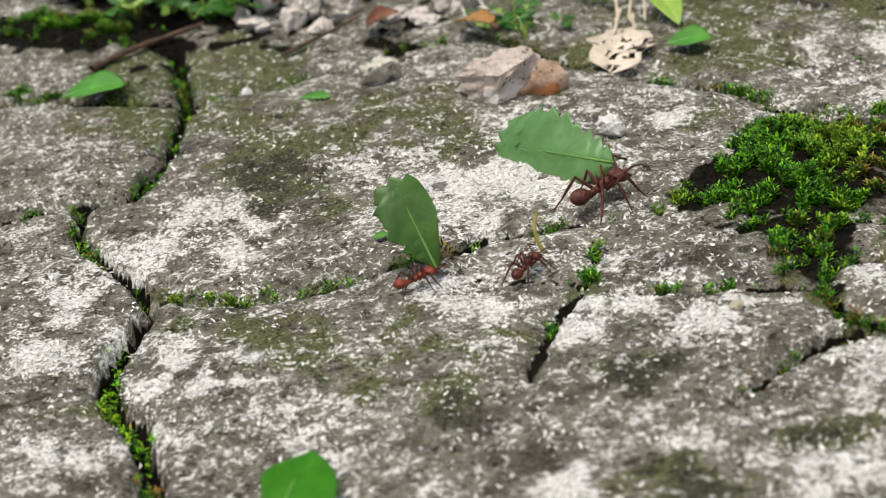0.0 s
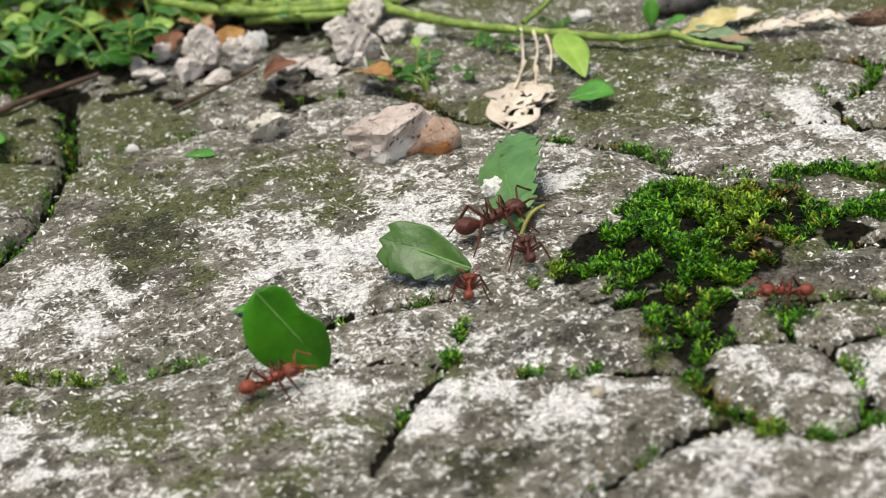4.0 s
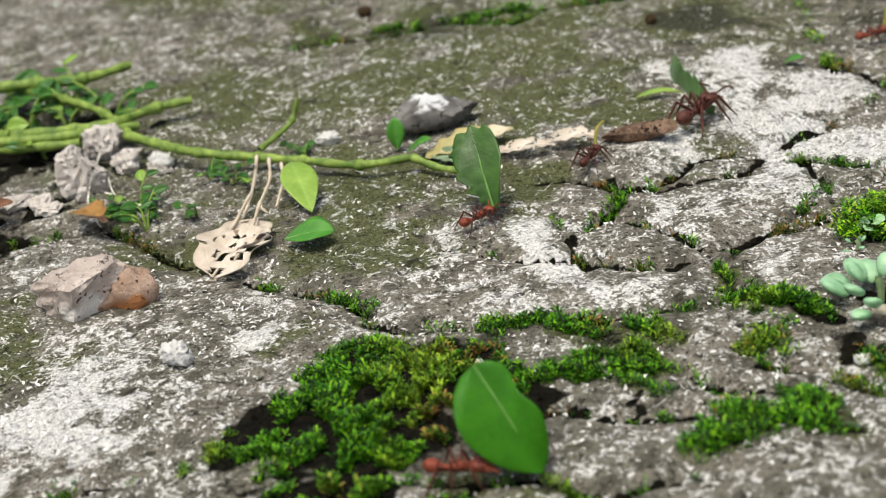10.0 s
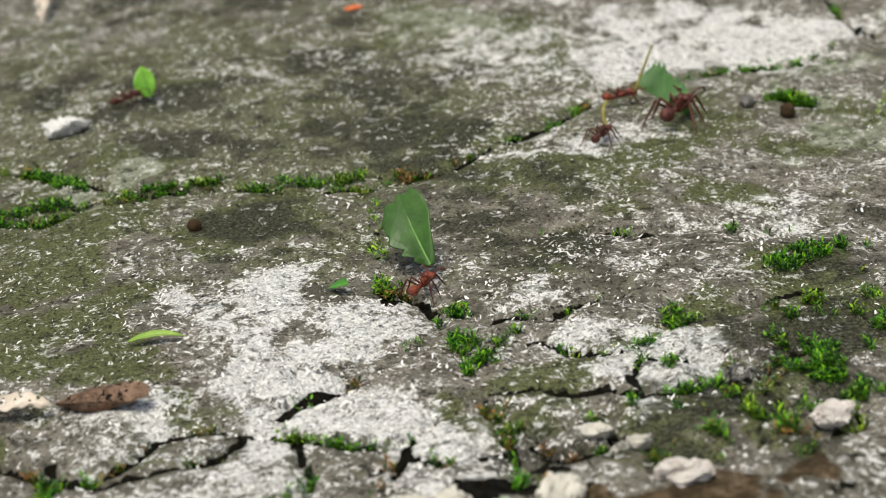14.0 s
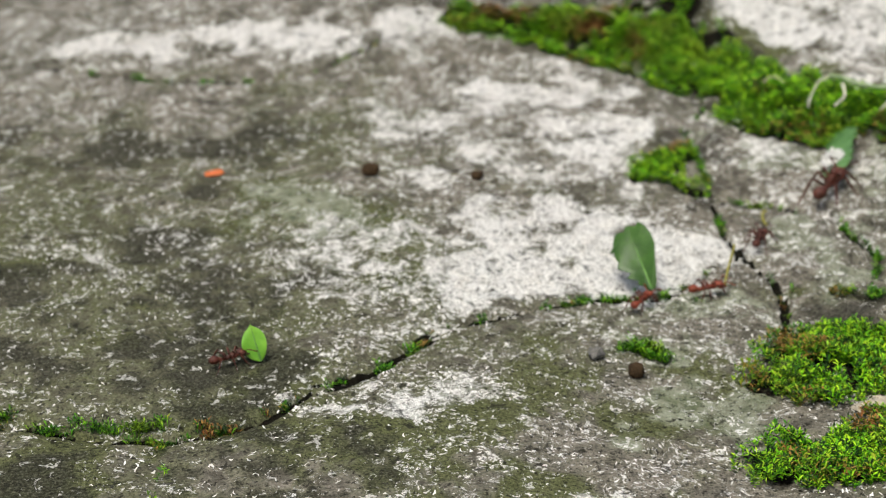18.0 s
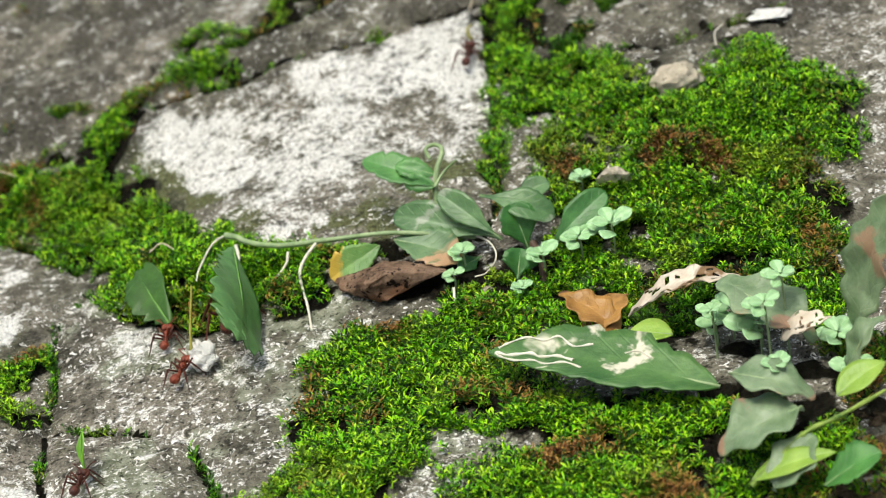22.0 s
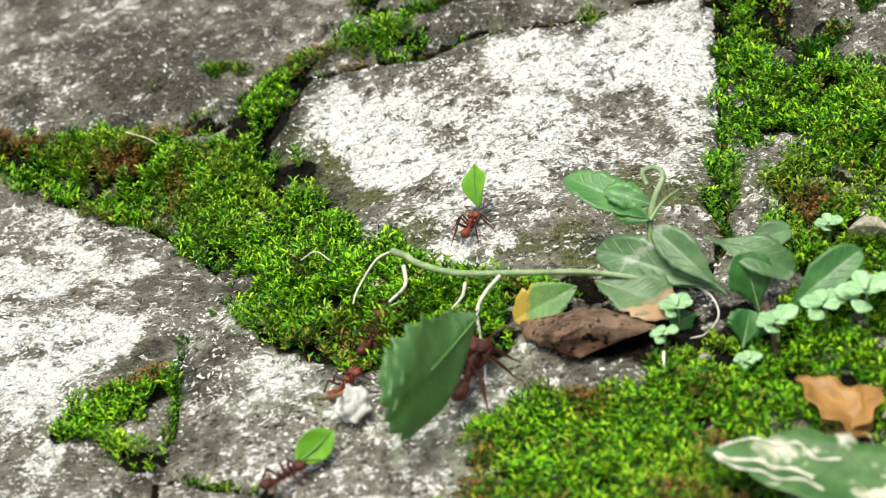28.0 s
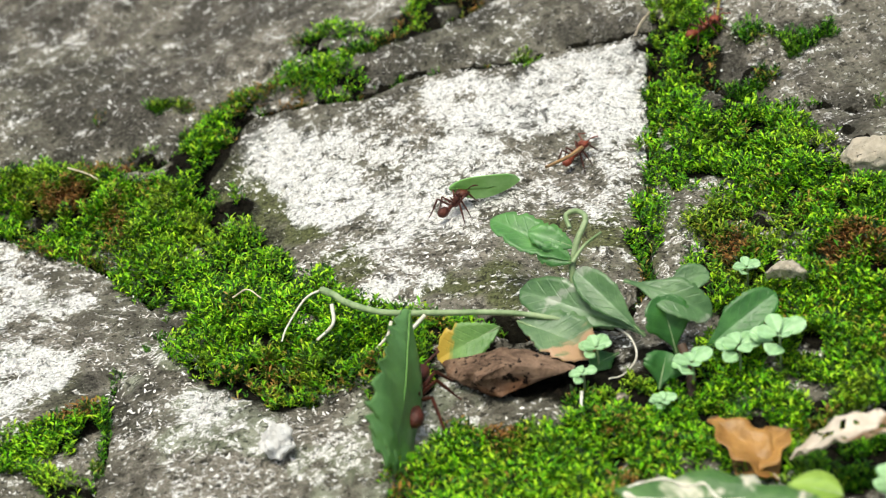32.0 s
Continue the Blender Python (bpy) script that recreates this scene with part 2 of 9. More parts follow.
JOINTS.append((8, 8, [(-1.5, 177.9), (-3.0, 173.2), (-4.6, 168.5), (-7.2, 164.6), (-9.7, 159.8), (-11.5, 155.0), (-13.2, 150.8)]))
JOINTS.append((7, 9, [(-17.8, 177.5), (-15.6, 174.3), (-10.7, 172.7), (-5.5, 170.4), (-4.4, 168.5)]))
JOINTS.append((12, 18, [(3.2, 166.6), (8.1, 164.6), (12.7, 164.3), (17.3, 163.1), (21.0, 162.5)]))
JOINTS.append((16, 19, [(22.5, 151.8), (18.2, 150.7), (12.8, 147.4), (9.8, 144.7), (6.7, 141.0)]))
JOINTS.append((12, 16, [(27.2, 212.7), (31.6, 209.4), (40.3, 207.8), (46.6, 207.0), (53.9, 205.0), (59.6, 205.5), (65.1, 204.8), (69.0, 206.0)]))
JOINTS.append((10, 15, [(52.5, 221.2), (53.8, 227.3), (57.7, 231.5), (60.8, 235.8)]))
JOINTS.append((10, 15, [(53.1, 222.1), (53.5, 228.7), (56.9, 231.8), (60.2, 234.0), (61.4, 239.6), (61.1, 244.1)]))
JOINTS.append((12, 11, [(61.4, 240.6), (66.6, 237.4), (72.2, 239.2), (77.8, 240.0), (82.0, 246.1), (89.0, 251.0), (93.3, 253.3)]))
JOINTS.append((9, 12, [(69.5, 206.9), (69.2, 213.3), (72.0, 218.3), (76.6, 221.9), (82.5, 227.0), (87.8, 234.7)]))
JOINTS.append((7, 12, [(52.0, 233.2), (53.8, 228.0), (52.7, 222.5)]))
JOINTS.append((17, 9, [(19.4, 314.2), (22.6, 314.8), (30.1, 313.7), (39.1, 314.4), (45.6, 316.1), (55.7, 310.4), (61.4, 315.1), (68.9, 314.5), (73.9, 317.1)]))
JOINTS.append((17, 9, [(12.2, 365.9), (16.4, 363.4), (27.2, 359.4), (35.4, 346.3), (51.8, 332.1), (61.4, 324.4), (68.9, 315.4)]))
JOINTS.append((16, 9, [(35.4, 346.3), (35.8, 366.6), (35.6, 383.4), (35.7, 405.2)]))
JOINTS.append((12, 7, [(73.8, 315.9), (81.9, 315.5), (84.9, 313.9), (91.6, 311.3), (98.9, 310.3), (104.9, 311.0), (112.7, 314.1), (118.0, 320.7), (123.7, 322.7), (130.0, 328.0), (136.9, 335.6)]))
JOINTS.append((13, 8, [(119.4, 322.9), (126.9, 325.3), (136.1, 336.2), (143.4, 340.2), (152.6, 344.8), (161.1, 347.5), (172.0, 347.9), (180.9, 355.7), (186.1, 360.2)]))
JOINTS.append((13, 8, [(69.3, 455.1), (76.5, 450.5), (93.6, 442.9), (108.9, 439.5), (121.8, 439.7), (128.3, 445.4), (137.3, 452.0), (148.1, 456.6)]))
JOINTS.append((14, 15, [(148.7, 456.6), (154.2, 453.8), (164.8, 447.8), (178.1, 439.1), (189.2, 426.0), (196.6, 408.4), (202.7, 398.5), (212.1, 392.1)]))
JOINTS.append((9, 9, [(193.7, 415.0), (187.6, 406.0), (187.7, 394.4), (186.4, 378.2), (185.7, 367.5), (186.5, 360.2)]))
JOINTS.append((8, 9, [(186.1, 361.4), (189.1, 351.1), (189.0, 342.8), (185.9, 331.8)]))
JOINTS.append((9, 10, [(186.6, 379.0), (195.9, 375.3), (203.9, 370.5), (206.8, 355.1), (202.8, 345.5)]))
JOINTS.append((14, 12, [(196.3, 442.9), (197.0, 447.9), (200.5, 454.3), (203.9, 458.6), (211.8, 457.4), (219.9, 456.1), (226.5, 458.1), (235.4, 456.9), (244.4, 457.1), (250.1, 458.3), (258.2, 457.5), (262.0, 457.9)]))
JOINTS.append((15, 20, [(262.0, 457.9), (259.4, 443.6), (257.1, 431.1), (254.1, 418.7), (252.1, 413.3)]))
JOINTS.append((17, 18, [(196.3, 442.9), (197.4, 436.1), (200.2, 428.9), (205.9, 419.6), (211.7, 412.9), (218.9, 407.0), (225.8, 402.2), (235.5, 397.8), (247.2, 396.5), (252.2, 403.9), (252.1, 413.3)]))
JOINTS.append((19, 22, [(168.8, 457.1), (172.3, 456.8), (181.0, 454.4), (189.7, 452.8), (193.4, 454.4), (197.5, 460.7), (204.0, 466.1), (210.6, 471.2), (220.7, 468.2), (231.9, 468.3), (240.3, 473.9), (249.1, 480.9), (255.6, 489.0)]))
JOINTS.append((16, 20, [(261.8, 454.0), (266.3, 444.4), (274.0, 435.3), (283.8, 431.0), (294.1, 431.1), (305.3, 433.9)]))
JOINTS.append((16, 20, [(21.2, 161.1), (22.6, 165.6), (24.3, 168.0), (28.9, 168.0), (33.3, 166.9), (35.7, 164.1), (36.6, 159.6), (37.2, 154.3), (35.1, 149.0), (31.2, 147.7), (27.9, 150.0), (24.1, 152.8), (22.1, 156.7), (21.2, 161.1)]))
JOINTS.append((12, 18, [(35.8, 164.7), (40.7, 166.3), (45.8, 166.4), (52.1, 164.0), (55.0, 160.5)]))
JOINTS.append((14, 20, [(36.4, 152.5), (37.6, 148.4), (42.2, 145.6), (46.9, 147.8), (52.2, 150.5)]))
JOINTS.append((11, 14, [(21.2, 161.1), (19.7, 163.0), (15.9, 164.7), (11.4, 165.0), (5.8, 166.2), (1.2, 166.8)]))
JOINTS.append((10, 14, [(30.2, 177.2), (37.1, 175.4), (42.8, 174.3), (44.7, 172.0), (48.7, 168.9), (53.8, 170.5), (57.2, 170.2)]))
JOINTS.append((11, 12, [(33.3, 166.9), (32.1, 170.1), (33.7, 172.7), (37.1, 175.4)]))
JOINTS.append((11, 12, [(45.8, 166.4), (47.4, 168.0), (44.7, 172.0)]))
JOINTS.append((13, 10, [(42.7, 248.9), (49.9, 246.5), (55.7, 245.1), (60.7, 240.8), (61.1, 235.8), (58.5, 232.5), (55.3, 228.7), (53.1, 227.5), (53.3, 223.0), (54.2, 218.9)]))
JOINTS.append((12, 10, [(61.1, 238.5), (66.5, 238.8), (69.7, 241.1), (72.0, 245.7), (77.9, 246.1), (86.2, 243.6), (91.2, 240.0), (98.2, 239.3)]))
JOINTS.append((10, 12, [(70.4, 207.0), (69.4, 211.7), (68.5, 217.6), (74.5, 221.1), (78.7, 222.1), (82.9, 222.9), (87.7, 225.8), (93.4, 226.9)]))
JOINTS.append((8, 9, [(82.9, 222.9), (86.9, 228.4), (87.5, 235.2), (86.2, 243.6)]))
JOINTS.append((10, 10, [(58.5, 232.5), (62.8, 227.9), (66.2, 223.3), (68.5, 217.6)]))
JOINTS.append((9, 9, [(36.1, 230.9), (41.5, 227.3), (46.7, 223.9), (53.2, 221.5), (58.0, 217.5), (63.5, 214.9), (68.5, 217.6)]))
JOINTS.append((8, 12, [(68.3, 189.8), (71.4, 187.9), (75.5, 188.3), (79.5, 190.6)]))
JOINTS.append((9, 12, [(59.4, 192.2), (63.5, 185.8), (68.8, 183.9), (74.8, 185.5), (79.1, 182.0), (82.2, 179.4)]))
JOINTS.append((10, 10, [(42.5, 186.5), (47.1, 186.8), (51.3, 183.9), (55.6, 182.1), (60.0, 181.8)]))
JOINTS.append((9, 8, [(99.7, 276.7), (103.9, 271.7), (106.2, 268.6), (109.8, 265.5), (112.5, 266.2), (117.5, 263.8), (119.1, 265.5), (122.9, 267.9), (126.3, 268.0)]))
JOINTS.append((9, 10, [(103.8, 270.9), (104.8, 262.5), (105.9, 256.5), (106.8, 249.5), (107.4, 241.7), (108.0, 234.3), (107.6, 228.3)]))
JOINTS.append((8, 7, [(79.4, 245.3), (83.6, 248.1), (88.0, 251.4), (91.8, 252.9), (95.8, 256.1), (98.6, 259.6), (104.2, 262.9)]))
JOINTS.append((8, 8, [(104.8, 262.5), (109.6, 259.7), (115.2, 258.7), (117.2, 255.7), (123.1, 253.1), (127.5, 255.5), (131.6, 259.0), (131.5, 262.7)]))
JOINTS.append((6, 6, [(120.3, 287.5), (126.7, 286.2), (131.1, 283.4), (137.3, 285.0), (141.8, 285.7), (145.8, 281.8), (152.8, 283.3)]))
JOINTS.append((9, 9, [(106.6, 248.5), (112.1, 248.1), (115.9, 245.6), (120.2, 245.4), (123.3, 242.8), (126.9, 242.6), (131.8, 243.0), (136.9, 245.6), (142.7, 250.5)]))
JOINTS.append((7, 7, [(123.3, 242.8), (123.0, 247.7), (124.4, 250.4), (128.9, 250.9), (131.8, 247.6), (131.8, 243.0)]))
JOINTS.append((8, 9, [(107.1, 235.7), (101.7, 234.4), (97.4, 236.7), (98.6, 241.3), (102.6, 245.4), (107.1, 245.3)]))
JOINTS.append((9, 10, [(97.4, 236.7), (95.3, 232.6), (93.3, 228.5)]))
JOINTS.append((8, 10, [(109.8, 236.2), (113.1, 240.1), (117.3, 240.3), (118.8, 235.8), (116.4, 232.9), (112.4, 232.9), (109.8, 236.2)]))
JOINTS.append((8, 9, [(86.8, 229.7), (89.2, 233.8), (92.7, 234.3), (97.4, 236.7)]))
JOINTS.append((8, 9, [(109.5, 225.0), (110.5, 229.0), (112.5, 227.8), (113.2, 224.0)]))
JOINTS.append((8, 10, [(118.8, 235.8), (121.8, 233.6), (122.1, 227.8), (124.8, 229.3), (128.8, 227.3)]))
JOINTS.append((8, 9, [(136.8, 239.0), (139.4, 236.0), (143.8, 238.3), (143.9, 233.4), (139.1, 231.2), (135.9, 234.2), (136.8, 239.0)]))
JOINTS.append((6, 7, [(131.6, 259.0), (137.2, 260.4), (143.4, 263.7), (149.7, 266.4)]))
# Moss: radius, share of brown (%), height (tenths of a millimetre), points of the plan.
MOSS = []
MOSS.append((3.0, 15, 13, [(17.3, 190.6), (22.4, 198.2), (28.9, 204.5), (31.4, 198.8), (24.8, 191.5), (29.0, 189.1)]))
MOSS.append((3.8, 10, 13, [(11.6, 185.8), (16.5, 188.0), (20.5, 193.5), (24.6, 199.0), (27.5, 204.3), (24.1, 191.6), (17.5, 181.6)]))
MOSS.append((2.3, 15, 10, [(30.9, 204.3), (35.8, 201.2), (39.9, 197.4), (44.9, 192.4), (50.8, 193.5), (56.9, 192.6)]))
MOSS.append((1.7, 25, 9, [(31.9, 194.3), (28.4, 189.9), (22.2, 180.7), (20.8, 175.1), (23.4, 171.3)]))
MOSS.append((1.4, 20, 9, [(49.3, 203.6), (53.1, 199.4), (56.2, 195.3)]))
MOSS.append((1.8, 10, 10, [(69.2, 200.5), (73.3, 202.4), (75.0, 199.3), (68.4, 193.2)]))
MOSS.append((1.9, 10, 10, [(61.1, 178.3), (64.1, 179.9), (68.7, 178.1), (71.4, 175.6), (70.6, 181.6)]))
MOSS.append((1.3, 10, 9, [(79.1, 188.9), (81.3, 186.3), (86.1, 183.0)]))
MOSS.append((1.2, 10, 8, [(23.8, 219.5), (27.8, 217.1), (30.3, 210.2)]))
MOSS.append((3.8, 10, 30, [(87.6, 218.9), (91.0, 220.0), (93.0, 217.6), (98.2, 217.9), (102.2, 218.6)]))
MOSS.append((3.0, 10, 30, [(87.6, 217.3), (91.4, 220.4), (95.2, 219.1), (99.5, 218.3), (103.3, 217.5)]))
MOSS.append((0.9, 20, 7, [(-54.9, 184.6), (-52.1, 183.2)]))
MOSS.append((1.3, 15, 8, [(-35.8, 180.4), (-33.8, 179.7)]))
MOSS.append((0.9, 30, 7, [(-65.8, 203.6), (-65.0, 201.9)]))
MOSS.append((0.7, 30, 6, [(-51.0, 175.2)]))
MOSS.append((1.0, 60, 7, [(-57.8, 169.4), (-58.7, 163.6), (-55.3, 155.6)]))
MOSS.append((1.9, 20, 9, [(-22.4, 182.4), (-20.1, 181.9)]))
MOSS.append((1.0, 20, 8, [(-34.8, 180.1)]))
MOSS.append((1.0, 20, 7, [(-3.7, 172.2), (-3.5, 169.5)]))
MOSS.append((1.2, 15, 9, [(22.8, 154.7), (24.6, 149.6), (27.0, 148.2)]))
MOSS.append((0.8, 20, 8, [(20.5, 161.6), (36.7, 158.7)]))
MOSS.append((1.7, 10, 8, [(-79.0, 252.5), (-73.6, 250.0), (-63.2, 248.3)]))
MOSS.append((5.2, 30, 12, [(-83.1, 278.7), (-72.8, 278.9), (-63.0, 271.7), (-54.0, 276.2)]))
MOSS.append((1.1, 10, 7, [(-7.8, 254.3), (-1.5, 245.8), (4.4, 237.1)]))
MOSS.append((1.4, 14, 8, [(22.6, 314.8), (26.7, 314.8), (30.7, 315.5), (34.9, 315.5), (39.5, 315.3), (43.9, 315.9), (48.3, 315.6), (53.1, 315.3), (58.3, 315.7), (64.9, 316.1), (68.9, 317.1), (71.6, 317.2), (75.6, 317.2), (78.3, 317.1)]))
MOSS.append((1.6, 14, 8, [(28.4, 357.9), (33.8, 350.2), (35.6, 364.0), (35.5, 356.4), (35.5, 376.7), (42.5, 342.1), (51.0, 333.7), (55.4, 328.2), (59.9, 320.9)]))
MOSS.append((1.2, 14, 8, [(88.7, 314.8), (93.6, 312.7), (96.8, 313.3), (99.5, 313.9), (103.7, 312.6), (107.5, 312.0), (112.5, 315.5)]))
MOSS.append((1.0, 50, 6, [(91.8, 313.0), (98.6, 308.0), (103.3, 312.5), (108.1, 311.9), (112.5, 315.5)]))
MOSS.append((1.2, 20, 30, [(99.9, 300.1), (99.7, 292.2), (99.1, 284.4), (98.9, 276.6), (99.6, 273.0)]))
MOSS.append((1.1, 30, 7, [(105.8, 269.4), (106.7, 257.6), (108.9, 255.4), (108.2, 244.5), (109.7, 239.5)]))
MOSS.append((1.4, 14, 8, [(71.6, 315.6), (75.2, 316.8), (79.7, 317.1)]))
MOSS.append((1.0, 50, 6, [(92.3, 311.2), (98.9, 310.3), (105.6, 310.9), (111.9, 314.2)]))
MOSS.append((1.3, 30, 7, [(98.7, 287.9), (99.2, 277.1), (102.6, 274.1)]))
MOSS.append((1.4, 20, 8, [(106.3, 268.3), (107.1, 259.8), (107.3, 255.8), (112.3, 260.1)]))
MOSS.append((1.5, 20, 7, [(106.5, 255.9), (112.3, 260.5), (106.7, 244.8), (109.1, 238.9), (116.5, 251.8)]))
MOSS.append((1.4, 20, 7, [(125.0, 253.1), (130.3, 259.2), (130.5, 242.5), (136.5, 244.4), (122.9, 236.0), (122.0, 229.6)]))
MOSS.append((1.8, 15, 8, [(140.1, 246.1), (143.9, 250.3), (142.9, 243.2), (150.1, 257.3), (146.4, 238.9), (135.9, 232.3)]))
MOSS.append((1.0, 20, 12, [(129.7, 259.4), (130.5, 257.4)]))
MOSS.append((1.2, 20, 12, [(145.7, 260.1), (147.4, 261.3)]))
MOSS.append((1.1, 20, 12, [(146.1, 238.0), (145.3, 239.3)]))
MOSS.append((1.0, 20, 12, [(139.4, 235.9), (137.8, 234.6)]))
MOSS.append((1.0, 20, 12, [(135.3, 240.2), (137.5, 241.3)]))
MOSS.append((0.9, 20, 12, [(128.0, 232.9), (128.6, 230.8)]))
MOSS.append((1.3, 20, 7, [(155.5, 275.9), (150.7, 267.5), (154.7, 261.2), (147.8, 271.3)]))
MOSS.append((2.6, 20, 20, [(177.6, 392.1), (181.9, 391.5), (185.7, 397.3), (184.3, 382.2)]))
MOSS.append((1.4, 20, 12, [(173.4, 345.9), (176.3, 345.5)]))
MOSS.append((2.4, 20, 14, [(164.6, 330.8), (166.9, 327.6)]))
MOSS.append((5.0, 15, 26, [(184.2, 319.1), (190.3, 326.2), (194.4, 330.1), (186.0, 328.2)]))
MOSS.append((5.8, 20, 24, [(176.7, 298.7), (184.8, 300.0), (196.0, 304.7), (204.5, 308.6), (205.1, 295.8)]))
MOSS.append((5.0, 15, 24, [(215.8, 337.2), (220.2, 349.5), (223.9, 365.1)]))
MOSS.append((1.5, 20, 9, [(191.3, 346.5), (197.3, 343.4), (202.9, 342.1), (212.8, 347.8)]))
MOSS.append((3.7, 30, 30, [(153.3, 456.6), (159.8, 453.6), (167.3, 449.6)]))
MOSS.append((6.0, 35, 36, [(173.9, 449.0), (181.3, 446.4), (188.5, 442.6), (195.4, 437.2)]))
MOSS.append((6.3, 15, 32, [(197.4, 424.1), (202.6, 412.9), (208.1, 404.9), (215.4, 401.7)]))
MOSS.append((3.1, 30, 24, [(198.1, 452.9), (193.7, 446.9)]))
MOSS.append((3.1, 15, 26, [(160.4, 453.1), (164.4, 452.0)]))
MOSS.append((5.0, 35, 34, [(172.7, 448.0), (178.3, 444.9), (184.6, 441.1), (190.0, 437.8), (193.2, 441.3), (176.8, 440.6)]))
MOSS.append((5.2, 15, 32, [(184.6, 436.9), (191.6, 429.4), (196.9, 421.8), (202.0, 412.7), (207.5, 407.6), (212.7, 401.5), (217.8, 397.8), (221.4, 393.7)]))
MOSS.append((3.2, 10, 26, [(196.7, 451.8), (200.2, 458.0), (204.5, 461.4)]))
MOSS.append((3.6, 10, 28, [(209.7, 462.9), (214.6, 461.3), (217.0, 459.6)]))
MOSS.append((2.2, 40, 20, [(184.5, 453.0), (188.5, 453.5)]))
MOSS.append((2.0, 20, 20, [(211.7, 473.1), (216.4, 472.5), (222.6, 468.4), (228.3, 468.4), (230.3, 476.3), (237.4, 473.3)]))
MOSS.append((1.5, 30, 16, [(190.3, 463.4), (193.9, 463.0), (183.7, 507.2), (180.0, 517.7), (181.8, 463.2)]))
MOSS.append((5.3, 15, 26, [(267.3, 463.8), (265.9, 455.4), (264.9, 448.8)]))
MOSS.append((3.9, 10, 26, [(262.1, 442.2), (261.3, 436.3), (264.9, 433.9), (270.4, 431.9), (274.4, 425.6)]))
MOSS.append((5.4, 10, 28, [(261.2, 426.8), (265.8, 425.1), (269.4, 420.0), (272.2, 413.2), (265.8, 413.3)]))
MOSS.append((6.1, 40, 26, [(274.6, 403.7), (278.6, 399.7), (283.0, 395.2), (273.3, 395.7), (267.8, 390.6)]))
MOSS.append((5.4, 15, 28, [(292.1, 416.7), (293.3, 409.4), (288.4, 405.0), (289.1, 397.3)]))
MOSS.append((5.9, 20, 28, [(285.0, 389.0), (277.5, 384.8), (270.5, 385.7), (281.0, 379.1), (274.1, 378.0)]))
MOSS.append((2.1, 20, 18, [(273.4, 450.1), (277.1, 444.6), (284.4, 447.8), (275.0, 441.0)]))
MOSS.append((2.7, 15, 20, [(259.6, 411.4), (261.9, 405.4), (264.2, 402.9)]))
MOSS.append((3.6, 30, 20, [(225.9, 378.8), (231.9, 377.5), (238.1, 377.7), (245.8, 377.7), (234.0, 371.2), (239.8, 367.2)]))
MOSS.append((2.0, 50, 16, [(223.6, 373.0), (230.5, 370.4), (237.4, 371.6)]))
MOSS.append((1.9, 20, 20, [(177.9, 389.2), (181.7, 395.1), (185.6, 395.1), (180.2, 385.8)]))
MOSS.append((2.1, 20, 20, [(175.9, 388.2), (180.0, 392.9), (185.0, 396.6), (182.5, 383.6), (178.4, 387.7)]))
MOSS.append((1.8, 25, 18, [(247.3, 380.7), (251.2, 382.1), (241.0, 383.7)]))
MOSS.append((4.0, 25, 22, [(225.0, 364.8), (233.7, 369.6), (240.2, 363.9), (226.9, 354.5), (219.6, 350.5), (241.9, 355.2), (251.6, 349.8), (256.9, 343.5), (211.5, 348.8)]))
MOSS.append((3.7, 25, 22, [(248.2, 338.5), (254.1, 335.0), (255.5, 329.2), (240.1, 335.0), (231.1, 337.4), (237.3, 337.4)]))
MOSS.append((5.6, 15, 26, [(272.6, 390.1), (282.4, 386.4), (289.0, 388.0), (285.7, 375.7), (276.5, 377.6), (268.6, 378.8), (295.8, 391.8), (294.4, 405.7), (299.1, 401.9)]))
MOSS.append((8.8, 12, 26, [(263.8, 430.1), (269.9, 421.7), (274.0, 408.9), (281.3, 407.2), (289.1, 406.9), (288.2, 393.2), (280.1, 393.7), (271.9, 391.8), (266.8, 387.7), (271.7, 381.0), (280.5, 381.5)]))
MOSS.append((5.0, 25, 20, [(224.9, 376.9), (234.9, 375.2), (245.3, 375.8), (252.6, 376.8), (259.4, 376.3)]))
MOSS.append((7.0, 25, 22, [(221.0, 363.3), (232.0, 361.4), (222.1, 348.3), (237.9, 370.9), (245.1, 353.0), (253.0, 342.5), (241.7, 340.6), (253.1, 332.1), (261.2, 326.2)]))
MOSS.append((4.0, 12, 34, [(200.7, 430.8), (205.3, 421.4), (210.9, 414.0), (216.1, 403.4), (221.1, 398.7), (223.5, 395.8)]))
MOSS.append((3.0, 12, 30, [(207.9, 401.4), (213.1, 396.1), (205.3, 406.8), (199.4, 418.6)]))
MOSS.append((4.3, 30, 32, [(170.7, 449.6), (177.1, 449.2), (185.1, 446.7), (191.4, 444.9), (185.3, 439.7), (177.5, 442.2)]))
MOSS.append((5.9, 15, 14, [(26.6, 198.1), (30.2, 189.9), (24.6, 184.9), (35.9, 197.4), (19.8, 187.9)]))
MOSS.append((2.7, 25, 10, [(19.9, 176.9), (21.0, 171.0), (24.3, 175.8), (16.7, 177.7)]))
MOSS.append((4.6, 12, 13, [(27.6, 196.6), (29.3, 187.3), (24.0, 182.7), (21.4, 191.0)]))
MOSS.append((2.8, 20, 10, [(22.0, 174.5), (25.5, 176.9), (22.2, 168.0)]))
MOSS.append((2.8, 20, 10, [(32.3, 186.1), (27.8, 182.6), (36.2, 193.1), (24.3, 176.2)]))
MOSS.append((2.4, 10, 10, [(70.4, 206.1), (73.4, 202.5), (76.4, 198.8)]))
